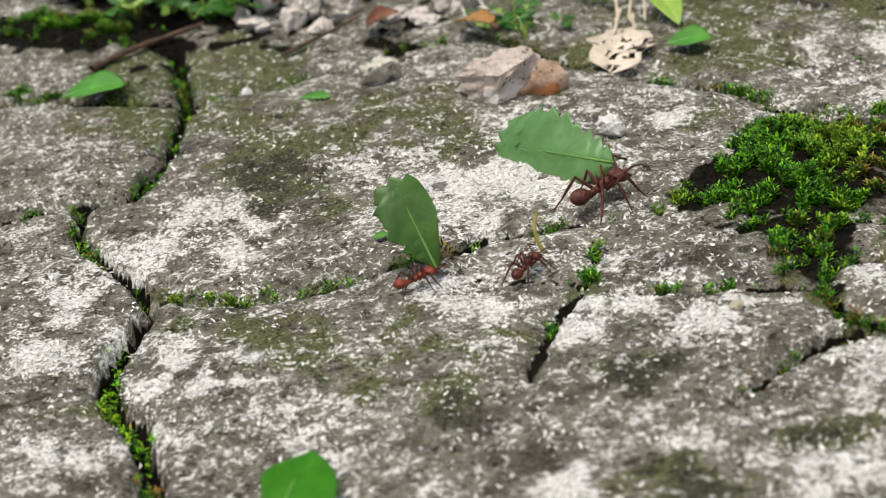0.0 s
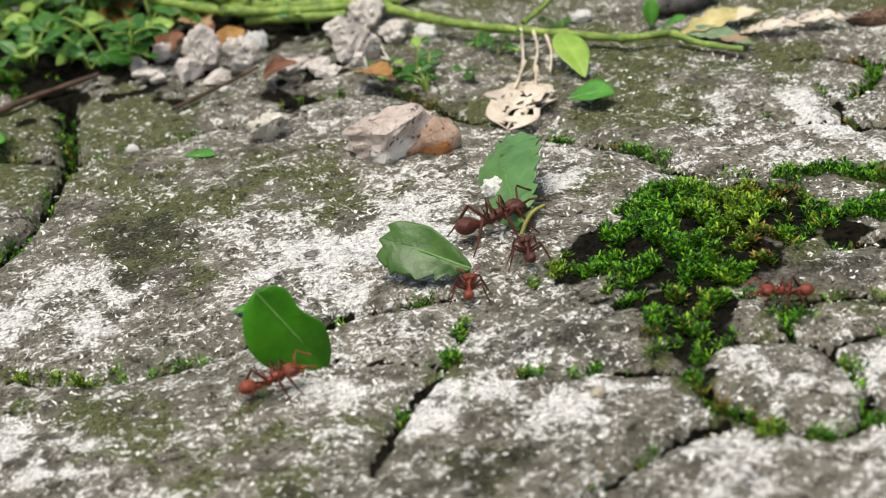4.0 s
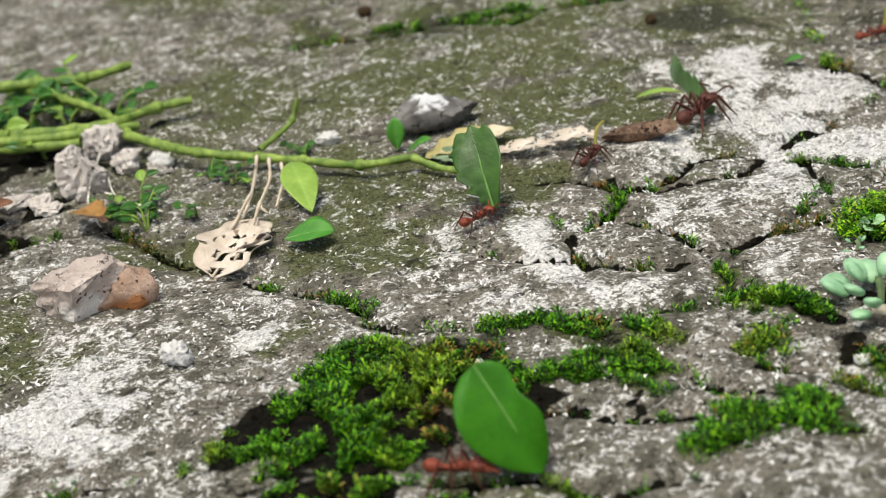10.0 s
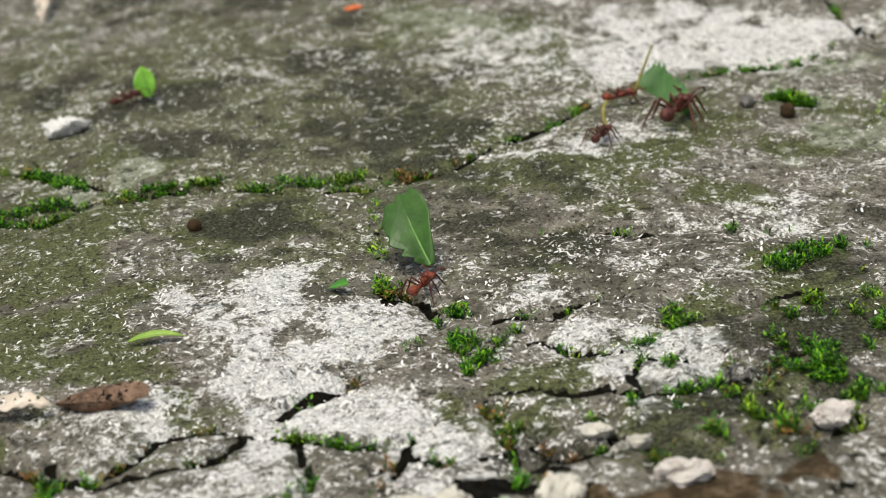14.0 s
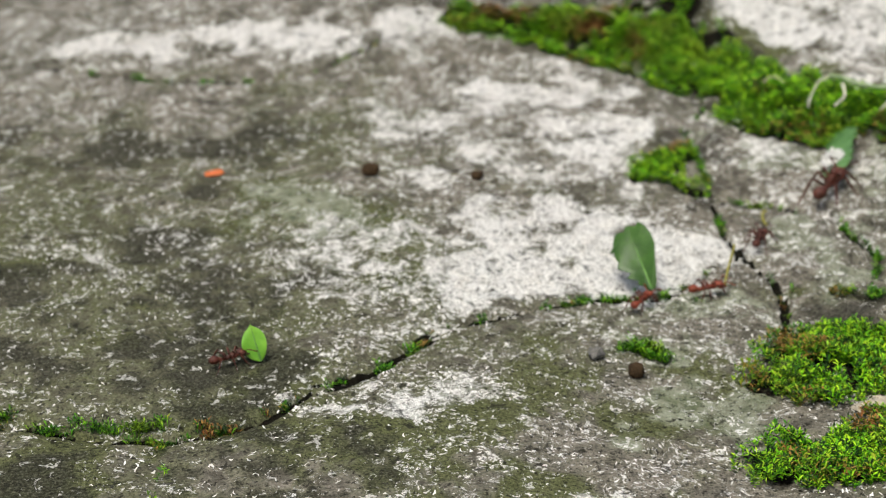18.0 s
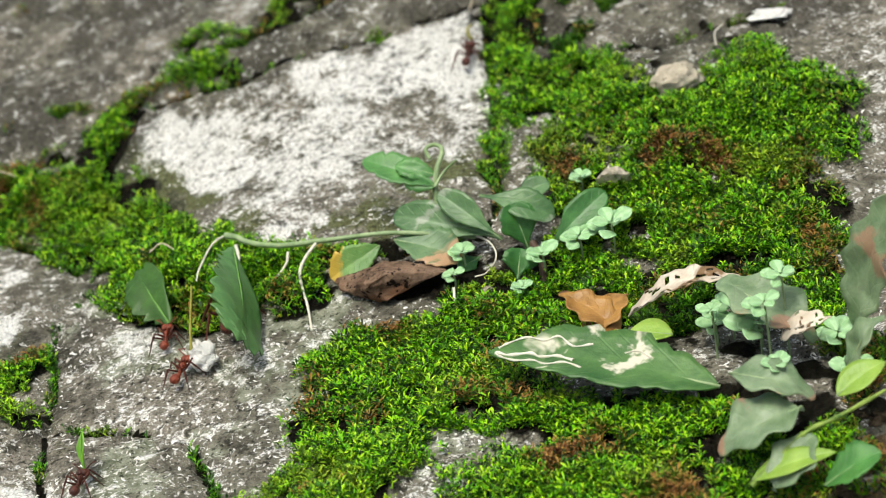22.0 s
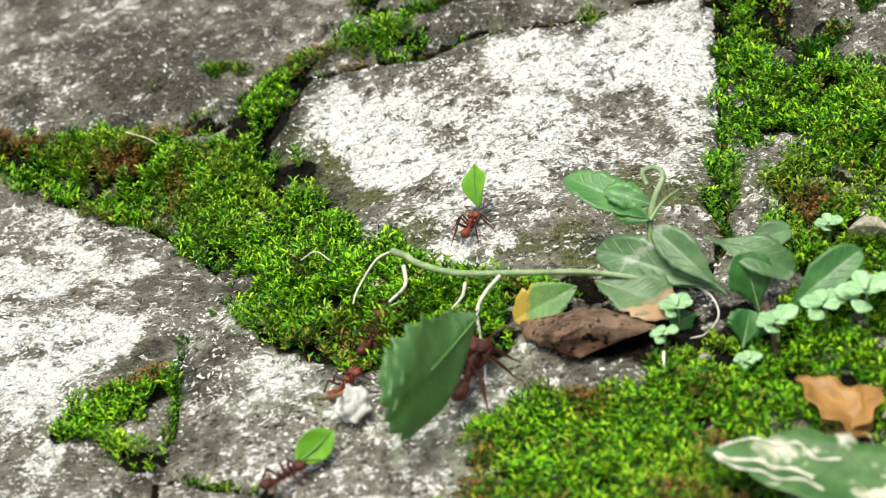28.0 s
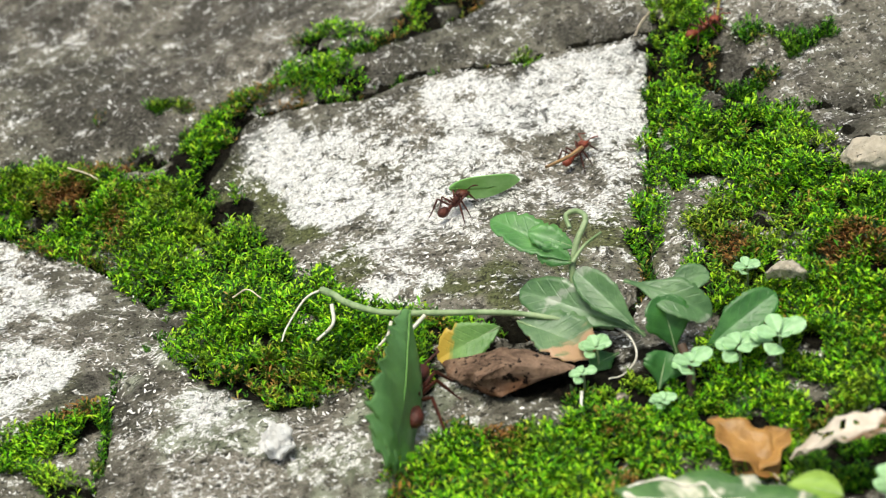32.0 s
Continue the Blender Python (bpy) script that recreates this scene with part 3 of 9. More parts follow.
MOSS.append((2.4, 10, 10, [(59.1, 175.2), (62.4, 176.5), (69.6, 179.4)]))
MOSS.append((1.5, 10, 9, [(54.5, 190.2), (57.0, 186.9), (61.8, 181.4)]))
MOSS.append((3.6, 15, 28, [(154.2, 453.9), (164.8, 447.8), (178.1, 439.1), (189.3, 426.8), (196.8, 409.3), (202.9, 399.4), (210.5, 393.3)]))
MOSS.append((2.6, 10, 24, [(262.4, 455.9), (260.0, 443.5), (257.7, 431.0), (254.4, 418.6), (252.1, 411.5)]))
MOSS.append((2.9, 20, 26, [(197.2, 438.2), (200.2, 428.0), (205.7, 416.9), (211.5, 410.3), (218.6, 405.0), (225.6, 400.3), (229.4, 397.1)]))
MOSS.append((4.6, 30, 24, [(210.8, 335.1), (217.8, 337.4), (223.6, 332.8), (232.0, 334.3), (236.3, 328.3), (212.7, 327.7), (225.0, 324.9), (241.4, 340.2), (235.1, 343.4)]))
MOSS.append((1.9, 20, 26, [(201.0, 438.7), (198.6, 438.2), (195.5, 436.8)]))
MOSS.append((2.9, 30, 20, [(265.8, 340.0), (268.7, 333.7), (274.8, 336.2), (276.0, 329.7), (265.1, 332.5), (280.4, 341.9)]))
MOSS.append((0.9, 25, 12, [(127.0, 248.1), (128.8, 246.7)]))
MOSS.append((0.9, 25, 12, [(133.6, 247.2), (134.4, 243.3)]))
MOSS.append((1.0, 25, 12, [(140.4, 253.4), (141.1, 250.4)]))
MOSS.append((1.0, 25, 12, [(146.1, 257.1), (146.7, 254.0)]))
MOSS.append((1.0, 25, 12, [(149.3, 251.1), (150.1, 248.9)]))
MOSS.append((0.9, 25, 12, [(131.8, 231.9), (133.1, 230.5)]))
MOSS.append((1.0, 25, 12, [(126.4, 238.0), (127.3, 235.9)]))
MOSS.append((1.0, 25, 12, [(144.5, 246.2), (144.6, 242.5)]))
MOSS.append((0.9, 25, 12, [(121.3, 241.9), (122.0, 239.9)]))
MOSS.append((1.3, 15, 9, [(22.6, 153.6), (24.5, 152.2), (26.4, 150.4), (27.8, 149.1)]))
MOSS.append((0.9, 20, 8, [(36.9, 160.1), (37.3, 158.9)]))
MOSS.append((1.0, 20, 8, [(46.5, 148.4), (43.5, 146.7)]))
MOSS.append((1.2, 25, 8, [(33.5, 171.5), (34.5, 170.7), (32.5, 173.0)]))
MOSS.append((1.4, 30, 8, [(18.3, 166.1), (17.5, 169.7), (20.2, 167.9), (21.1, 160.0)]))
MOSS.append((0.9, 30, 7, [(-4.1, 171.8), (-3.5, 169.9)]))
MOSS.append((1.6, 40, 7, [(60.7, 197.6), (57.6, 201.0), (53.0, 201.6), (47.9, 206.4), (41.2, 206.8)]))
MOSS.append((1.5, 15, 9, [(70.8, 205.8), (73.0, 201.2), (75.1, 199.5), (69.3, 207.5)]))
MOSS.append((1.3, 15, 9, [(67.2, 193.0), (69.5, 193.1), (71.5, 191.4)]))
MOSS.append((1.6, 15, 9, [(70.1, 182.0), (72.2, 178.8), (72.5, 175.6), (68.8, 178.4), (72.5, 185.4)]))
MOSS.append((1.7, 15, 9, [(59.2, 176.8), (61.0, 174.7), (63.4, 178.7), (64.9, 178.3)]))
MOSS.append((1.2, 15, 9, [(78.8, 187.8), (81.1, 185.7), (78.5, 182.1), (74.7, 185.0)]))
MOSS.append((1.0, 25, 8, [(24.5, 219.6), (26.5, 219.6), (60.4, 236.1), (69.4, 211.7)]))
MOSS.append((1.3, 25, 8, [(48.2, 192.2), (52.5, 193.2), (56.0, 193.3), (57.5, 191.6), (41.4, 204.3), (48.1, 203.4), (52.7, 200.6)]))
MOSS.append((1.0, 25, 8, [(107.5, 268.4), (106.3, 269.5), (107.7, 256.0), (106.9, 254.9), (112.3, 260.4), (116.5, 252.0)]))
MOSS.append((1.2, 20, 9, [(107.2, 244.2), (108.7, 240.1), (108.7, 236.5)]))
MOSS.append((1.1, 20, 8, [(123.9, 253.6), (125.8, 253.8), (147.1, 271.4), (150.9, 268.0), (155.6, 276.0), (158.4, 275.9)]))
MOSS.append((1.5, 20, 9, [(150.1, 257.2), (151.5, 255.7), (142.5, 243.7), (143.9, 244.2), (145.6, 238.2)]))
MOSS.append((1.1, 20, 9, [(122.4, 236.4), (121.6, 230.2), (123.4, 230.8), (129.0, 241.5), (136.5, 244.3), (134.9, 230.8), (107.9, 229.9), (113.0, 246.5)]))
MOSS.append((3.0, 20, 20, [(244.6, 382.1), (247.3, 383.2), (250.0, 381.7), (252.7, 380.1), (256.5, 380.8), (253.3, 377.3), (249.9, 378.2), (246.4, 379.0)]))
MOSS.append((3.2, 15, 22, [(257.5, 387.6), (260.9, 386.6), (264.8, 387.2), (263.5, 382.3), (259.9, 379.8), (262.8, 377.3), (257.1, 383.3)]))
MOSS.append((3.0, 25, 22, [(258.5, 402.8), (261.0, 399.8), (265.1, 400.3), (260.9, 393.9), (267.1, 395.6), (266.5, 391.1), (258.4, 396.7)]))
MOSS.append((4.0, 20, 20, [(253.8, 349.5), (258.5, 345.9), (263.4, 343.5), (259.9, 339.3), (253.4, 341.1), (248.9, 337.4), (254.6, 333.9), (259.7, 330.8), (265.1, 338.2)]))
MOSS.append((4.0, 20, 20, [(240.0, 358.2), (243.3, 353.6), (246.9, 350.4), (249.1, 345.5), (236.0, 340.5), (246.5, 334.0)]))
MOSS.append((3.5, 25, 22, [(282.6, 367.6), (287.6, 372.2), (285.4, 362.8), (280.8, 358.8), (281.3, 352.3), (284.0, 348.1), (280.7, 343.6)]))
MOSS.append((3.0, 20, 20, [(250.3, 366.7), (244.2, 376.6), (247.7, 377.7), (256.1, 370.8), (258.8, 369.4), (240.4, 367.2)]))
MOSS.append((5.0, 20, 22, [(179.5, 302.5), (183.2, 299.1), (189.0, 299.7), (195.7, 303.4), (200.7, 300.3), (204.9, 297.5), (207.4, 305.8)]))
MOSS.append((4.5, 18, 22, [(180.8, 321.4), (184.8, 322.2), (188.8, 326.3), (193.0, 327.3), (197.6, 326.8), (202.2, 329.5), (194.3, 319.5), (186.6, 315.8)]))
MOSS.append((4.0, 20, 22, [(207.7, 325.9), (213.2, 328.5), (216.6, 337.2), (211.8, 334.7), (204.2, 324.7)]))
MOSS.append((4.0, 20, 22, [(223.0, 374.9), (225.9, 368.8), (221.7, 357.5), (216.3, 350.8), (219.8, 346.6)]))
MOSS.append((3.0, 35, 20, [(197.0, 314.8), (198.6, 308.9), (192.7, 309.3), (205.3, 311.5), (188.8, 305.3)]))
MOSS.append((1.3, 20, 9, [(141.0, 262.3), (143.6, 257.6), (147.8, 260.4), (132.2, 239.7), (133.1, 234.5), (139.5, 240.0), (149.9, 247.3), (154.7, 263.1), (140.3, 231.3), (127.5, 233.2), (136.7, 227.1)]))
MOSS.append((1.6, 20, 9, [(168.1, 283.7), (163.5, 278.2), (156.8, 267.5), (150.6, 257.6), (152.3, 275.1), (146.4, 270.9), (152.1, 254.3), (158.5, 256.7), (155.4, 276.6)]))
MOSS.append((1.6, 25, 16, [(189.2, 463.6), (192.5, 463.8), (218.8, 466.0), (225.7, 467.3), (243.5, 456.4), (273.2, 441.3), (272.1, 439.9), (269.6, 438.7), (253.3, 410.9)]))
MOSS.append((3.0, 45, 22, [(273.7, 406.9), (276.9, 403.4), (273.4, 400.5), (277.2, 397.2), (272.8, 393.0), (275.9, 390.2), (270.1, 397.7)]))
MOSS.append((3.0, 25, 18, [(265.0, 376.6), (266.2, 372.0), (267.0, 366.2), (263.6, 365.6), (270.3, 372.3), (272.8, 368.0), (277.0, 370.5), (277.2, 376.7), (280.1, 373.4)]))
# Lichen, algae and dirt on the paving: kind, radius and points of the plan.
STAINS = []
STAINS.append(("olive", 5.6, [(-42.1, 170.9), (-35.0, 166.0), (-30.1, 161.7), (-21.6, 159.1), (-36.5, 157.3), (-18.8, 155.5)]))
STAINS.append(("olive", 6.0, [(-40.1, 229.9), (-30.4, 228.6), (-22.6, 226.1), (-14.6, 225.1)]))
STAINS.append(("olive", 4.8, [(-46.3, 215.3), (-37.1, 210.7), (-34.3, 202.2)]))
STAINS.append(("olive", 3.2, [(-66.4, 163.0), (-60.4, 158.4)]))
STAINS.append(("dark", 4.3, [(-11.0, 141.9), (-5.5, 144.4), (-0.7, 148.6), (-16.7, 137.4), (0.7, 127.2), (10.9, 135.8)]))
STAINS.append(("dark", 3.5, [(-42.3, 194.3), (-37.3, 197.4), (-34.1, 211.0), (-40.1, 215.0)]))
STAINS.append(("white", 4.7, [(-51.4, 161.9), (-43.9, 159.4), (-54.6, 153.8), (-64.9, 172.6), (-67.5, 185.1), (-60.0, 194.7), (-44.3, 187.0), (3.4, 171.0)]))
STAINS.append(("white", 4.8, [(9.3, 168.1), (18.8, 144.2), (11.2, 126.8), (-9.4, 130.3), (-63.0, 148.3)]))
STAINS.append(("white", 4.6, [(-53.3, 202.1), (-44.5, 201.3), (-23.6, 209.4), (-13.3, 198.6), (-15.9, 172.8)]))
STAINS.append(("white", 5.3, [(-29.2, 206.0), (-21.9, 196.2), (-11.6, 208.0), (-4.0, 221.5), (-18.4, 192.2), (-41.1, 186.2), (-47.0, 185.6), (-14.4, 197.0)]))
STAINS.append(("white", 2.9, [(27.0, 158.8), (33.7, 158.4), (40.7, 156.7), (19.9, 144.6), (32.4, 143.1)]))
STAINS.append(("olive", 5.6, [(-31.8, 223.5), (-23.4, 219.2), (-14.4, 214.0), (-37.3, 217.1)]))
STAINS.append(("dark", 4.6, [(-44.2, 213.0), (-39.9, 205.7), (-50.2, 220.8)]))
STAINS.append(("olive", 3.8, [(-36.3, 170.4), (-41.6, 174.0), (-18.8, 156.0), (-9.1, 161.8)]))
STAINS.append(("white", 5.1, [(-5.9, 210.7), (4.5, 202.4), (11.8, 211.9), (-13.9, 190.0), (-8.4, 199.5), (16.0, 219.1)]))
STAINS.append(("white", 3.8, [(52.2, 213.2), (61.5, 208.2), (41.7, 211.7), (76.7, 214.5), (78.8, 236.4), (70.6, 250.8)]))
STAINS.append(("white", 3.4, [(28.3, 162.8), (45.7, 159.4), (60.1, 156.7)]))
STAINS.append(("olive", 5.5, [(-24.2, 224.9), (-16.7, 215.8), (21.1, 209.5)]))
STAINS.append(("olive", 4.8, [(34.3, 243.7), (49.4, 258.3), (29.5, 231.6), (25.1, 292.1), (42.9, 289.8)]))
STAINS.append(("dark", 1.7, [(38.2, 184.7), (32.8, 174.1)]))
STAINS.append(("white", 4.1, [(41.0, 219.6), (51.1, 220.4), (34.5, 223.0), (56.4, 210.1), (80.5, 218.2), (81.7, 239.6), (97.0, 248.3), (104.3, 242.6), (65.8, 229.9)]))
STAINS.append(("olive", 4.4, [(35.0, 239.7), (27.9, 249.0), (46.0, 242.5), (21.4, 213.0)]))
STAINS.append(("dark", 1.5, [(34.0, 205.0), (45.4, 193.2), (53.6, 188.3), (61.2, 182.2), (54.8, 197.5), (41.2, 201.6)]))
STAINS.append(("dark", 2.2, [(79.7, 193.5), (76.6, 200.7)]))
STAINS.append(("white", 5.0, [(84.8, 276.0), (90.7, 265.1), (82.0, 258.8), (76.3, 271.9)]))
STAINS.append(("white", 5.2, [(80.2, 270.4), (85.1, 263.0), (88.6, 247.4), (79.6, 232.8), (86.2, 237.8), (99.5, 267.7)]))
STAINS.append(("white", 3.5, [(103.1, 242.6), (101.2, 230.0), (92.0, 227.9), (80.7, 214.2), (52.7, 232.3), (66.4, 231.7), (36.8, 230.0), (47.2, 234.2)]))
STAINS.append(("white", 4.6, [(125.6, 278.9), (135.7, 280.6), (116.5, 271.1), (126.7, 244.9), (119.4, 259.7)]))
STAINS.append(("white", 8.4, [(149.9, 349.6), (161.5, 350.4)]))
STAINS.append(("olive", 7.0, [(87.9, 306.3), (80.1, 310.3), (63.8, 300.7), (35.2, 285.8), (56.0, 294.0)]))
STAINS.append(("olive", 6.8, [(24.7, 340.3), (127.8, 303.3), (137.0, 301.7), (122.8, 318.2)]))
STAINS.append(("dark", 5.9, [(101.8, 354.3), (73.0, 336.6), (46.8, 327.4), (111.1, 233.7)]))
STAINS.append(("white", 5.0, [(81.3, 275.3), (84.3, 268.1), (82.3, 256.4), (93.8, 246.5), (104.7, 240.4), (101.1, 269.8), (127.3, 278.7), (150.8, 287.9)]))
STAINS.append(("white", 6.1, [(134.4, 390.7), (142.8, 382.4), (150.5, 372.1), (159.5, 369.9), (168.8, 369.2), (147.2, 354.4), (161.2, 357.1), (172.5, 358.4), (164.9, 394.4), (150.9, 400.9), (160.8, 409.3)]))
STAINS.append(("white", 3.0, [(78.0, 370.5), (86.1, 362.3), (92.2, 356.4), (122.7, 314.9), (136.7, 288.2), (150.9, 285.7), (129.3, 277.6)]))
STAINS.append(("olive", 7.1, [(118.7, 380.3), (129.8, 377.5), (131.7, 291.2), (143.4, 296.4), (155.7, 316.4)]))
STAINS.append(("dark", 7.4, [(69.9, 343.2), (106.6, 338.8), (111.5, 301.6), (121.5, 294.5), (81.0, 403.0), (63.5, 400.8)]))
STAINS.append(("white", 7.8, [(142.5, 388.0), (149.2, 372.7), (158.2, 372.8), (166.7, 368.3), (175.9, 369.8), (169.6, 393.9), (163.5, 411.2), (152.2, 425.8), (153.4, 356.4), (147.8, 348.0), (167.1, 355.8), (179.7, 364.8), (143.4, 412.4)]))
STAINS.append(("white", 5.8, [(81.9, 461.1), (95.8, 457.2), (109.3, 456.3), (120.5, 456.5), (129.5, 457.0), (141.8, 453.9), (172.2, 435.1), (180.1, 429.7)]))
STAINS.append(("white", 2.8, [(120.4, 316.6), (125.5, 318.8), (194.5, 407.8), (202.8, 389.3)]))
STAINS.append(("olive", 7.0, [(117.5, 382.0), (126.8, 377.5), (136.6, 370.6), (131.3, 356.4), (154.2, 323.9), (164.9, 317.8)]))
STAINS.append(("dark", 6.8, [(97.8, 371.0), (98.2, 393.9), (94.9, 351.0), (106.4, 410.6), (116.0, 328.7), (104.9, 432.8), (143.4, 465.4)]))
STAINS.append(("pale", 6.7, [(197.7, 365.2), (207.5, 368.6), (179.9, 339.4), (214.5, 370.7), (199.7, 354.0), (167.2, 335.8)]))
STAINS.append(("white", 7.0, [(211.2, 446.6), (219.8, 444.4), (228.7, 445.4), (233.7, 448.3), (242.6, 448.6), (251.5, 449.4), (247.8, 441.1), (254.0, 438.4), (251.4, 431.0), (236.0, 438.2), (226.4, 436.8), (231.6, 428.1), (224.7, 426.3), (214.0, 434.3), (223.7, 412.8), (238.8, 431.3)]))
STAINS.append(("dark", 7.5, [(181.4, 500.5), (177.7, 478.9), (195.8, 486.2), (185.7, 462.7), (237.3, 467.1), (250.3, 463.0), (287.0, 435.1), (295.1, 433.7), (277.7, 433.4), (211.3, 492.9)]))
STAINS.append(("dark", 2.7, [(198.5, 443.2), (200.2, 451.3), (205.3, 456.7)]))
STAINS.append(("pale", 4.7, [(176.0, 430.8), (180.2, 421.3), (175.1, 412.3), (191.9, 410.3), (195.4, 399.7), (217.4, 386.2), (222.7, 384.1), (217.5, 377.9)]))
STAINS.append(("white", 5.7, [(170.6, 432.7), (169.4, 418.2), (175.4, 421.4), (175.0, 407.4), (170.2, 397.5), (184.1, 430.6), (181.4, 418.8), (173.9, 384.7)]))
STAINS.append(("pale", 4.1, [(195.8, 400.3), (199.9, 392.3), (197.5, 385.8), (209.8, 376.5), (217.0, 377.9), (194.1, 410.5)]))
STAINS.append(("dark", 3.2, [(188.8, 415.8), (191.6, 417.3), (190.0, 395.3), (191.9, 385.9), (189.1, 380.4), (206.4, 392.3)]))
STAINS.append(("dark", 6.6, [(170.9, 478.0), (184.1, 475.1), (166.6, 462.5), (187.8, 486.9), (226.5, 463.6), (238.4, 459.7)]))
STAINS.append(("pale", 4.0, [(235.0, 347.9), (237.5, 352.3), (240.2, 346.0)]))
STAINS.append(("dark", 3.5, [(183.8, 374.4), (190.5, 385.2), (188.8, 401.4)]))
STAINS.append(("soil", 5.1, [(238.5, 390.4), (245.4, 384.5), (253.1, 382.2), (242.9, 390.9), (266.7, 354.9), (269.5, 348.0)]))
STAINS.append(("soil", 6.9, [(-45.6, 270.9), (-36.5, 262.8), (-29.2, 267.4), (-20.4, 262.2), (-56.2, 262.2)]))
STAINS.append(("soil", 5.6, [(-55.1, 271.1), (-44.6, 272.2), (-34.7, 269.3), (-25.1, 270.4), (-9.2, 274.1), (-19.9, 277.8)]))
STAINS.append(("olive", 6.2, [(201.3, 436.6), (206.6, 428.8), (217.1, 417.9), (232.0, 410.8), (237.9, 405.6), (250.0, 414.5)]))
STAINS.append(("white", 5.4, [(250.3, 451.5), (254.7, 448.0), (242.6, 448.6), (234.2, 451.1), (211.4, 447.7), (208.3, 444.4), (214.0, 434.3)]))
STAINS.append(("dark", 12.5, [(95.9, 371.5), (90.2, 406.8), (106.4, 410.6), (106.0, 356.1)]))
STAINS.append(("olive", 9.2, [(114.9, 380.0), (115.4, 339.4), (146.2, 317.4), (157.7, 320.8), (174.1, 328.4)]))
STAINS.append(("white", 5.4, [(127.0, 360.7), (133.0, 344.1), (123.1, 349.1), (136.3, 352.0), (121.0, 361.3), (129.8, 333.4)]))
STAINS.append(("dark", 14.7, [(120.9, 528.9), (140.2, 517.3), (158.0, 497.5), (127.5, 511.4)]))
STAINS.append(("soil", 4.8, [(211.1, 330.3), (221.0, 329.4), (230.4, 329.5), (238.7, 332.8)]))
STAINS.append(("dark", 14.2, [(34.0, 384.0), (73.5, 351.6), (101.8, 354.3), (108.1, 333.3)]))
STAINS.append(("olive", 11.8, [(63.8, 302.5), (48.3, 293.2), (87.6, 303.8), (115.0, 322.1), (132.8, 307.3), (37.3, 288.1)]))
STAINS.append(("dark", 16.3, [(181.4, 500.5), (177.7, 478.9), (195.8, 486.2), (185.7, 462.7), (211.3, 492.9), (237.3, 467.1)]))
STAINS.append(("dark", 11.5, [(287.0, 435.1), (295.1, 433.7), (277.7, 433.4), (303.1, 436.7)]))
STAINS.append(("olive", 11.3, [(25.1, 292.1), (42.9, 289.8), (59.0, 278.0), (29.5, 231.6), (11.1, 238.2)]))
STAINS.append(("olive", 11.6, [(28.6, 292.4), (45.5, 297.0), (11.6, 293.5), (63.0, 301.3), (29.8, 248.7), (44.1, 243.7)]))
STAINS.append(("olive", 6.0, [(0.7, 127.2), (10.9, 135.8), (-3.4, 149.7), (-32.6, 162.5)]))
STAINS.append(("soil", 8.7, [(-65.8, 302.7), (-56.7, 299.4), (-46.8, 296.0), (-35.9, 289.0), (-25.5, 282.5), (-60.1, 282.3), (-49.0, 281.0), (-37.8, 276.8), (-28.7, 271.8), (-18.2, 284.8), (-9.0, 284.3)]))
STAINS.append(("soil", 5.3, [(244.0, 391.6), (247.5, 388.9), (251.4, 387.3), (254.3, 384.9), (246.4, 383.9), (239.7, 384.7), (235.4, 387.2), (258.1, 388.6)]))
STAINS.append(("chalk", 7.3, [(84.2, 460.6), (95.8, 457.2), (109.3, 455.4), (120.5, 455.5), (129.5, 456.1), (143.0, 454.8)]))
STAINS.append(("chalk", 7.8, [(148.9, 368.3), (157.8, 368.4), (166.3, 364.7), (175.3, 365.4), (149.7, 352.3), (162.0, 356.4), (142.4, 383.6)]))
STAINS.append(("chalk", 6.3, [(167.4, 410.1), (158.5, 425.4), (150.3, 392.1)]))
STAINS.append(("chalk", 3.8, [(226.7, 448.5), (233.7, 448.3), (239.1, 448.8), (248.1, 449.8), (250.3, 444.6), (208.6, 446.5), (210.1, 437.8), (256.0, 445.9)]))
STAINS.append(("soil", 1.1, [(4.2, 186.8), (6.7, 185.3)]))
STAINS.append(("soil", 1.2, [(16.1, 163.2), (19.4, 161.9), (17.7, 162.0)]))
STAINS.append(("chalk", 3.7, [(168.9, 421.6), (172.1, 431.9), (169.2, 409.8)]))
STAINS.append(("chalk", 4.3, [(-24.1, 200.3), (-17.2, 200.4), (-10.2, 206.2), (-43.6, 190.1), (-46.5, 181.9), (-4.7, 202.9)]))
STAINS.append(("chalk", 3.9, [(-51.4, 161.9), (-43.9, 158.4), (-53.4, 153.2), (-64.3, 180.2)]))
STAINS.append(("chalk", 4.3, [(81.2, 263.2), (88.9, 263.7), (94.0, 269.9), (66.1, 250.7), (53.7, 227.9)]))
STAINS.append(("dark", 4.1, [(24.3, 188.8), (29.5, 181.7), (36.1, 182.4), (42.8, 183.7), (24.7, 172.3), (18.1, 168.6), (31.5, 175.8), (10.8, 168.3)]))
STAINS.append(("olive", 5.0, [(31.4, 191.4), (37.9, 191.1), (37.5, 174.6), (30.8, 172.2)]))
STAINS.append(("dark", 3.0, [(39.9, 199.7), (48.4, 194.2), (56.6, 189.2), (61.8, 185.7), (33.8, 198.7)]))
STAINS.append(("soil", 3.3, [(234.3, 396.4), (238.6, 394.9), (243.5, 392.9), (246.4, 388.3), (250.1, 387.6), (230.8, 395.5), (247.0, 384.8), (250.6, 384.1)]))
STAINS.append(("soil", 2.0, [(273.8, 438.4), (283.3, 450.2), (283.9, 430.3)]))
STAINS.append(("soil", 2.2, [(293.0, 428.0), (287.0, 422.2), (298.4, 427.2)]))
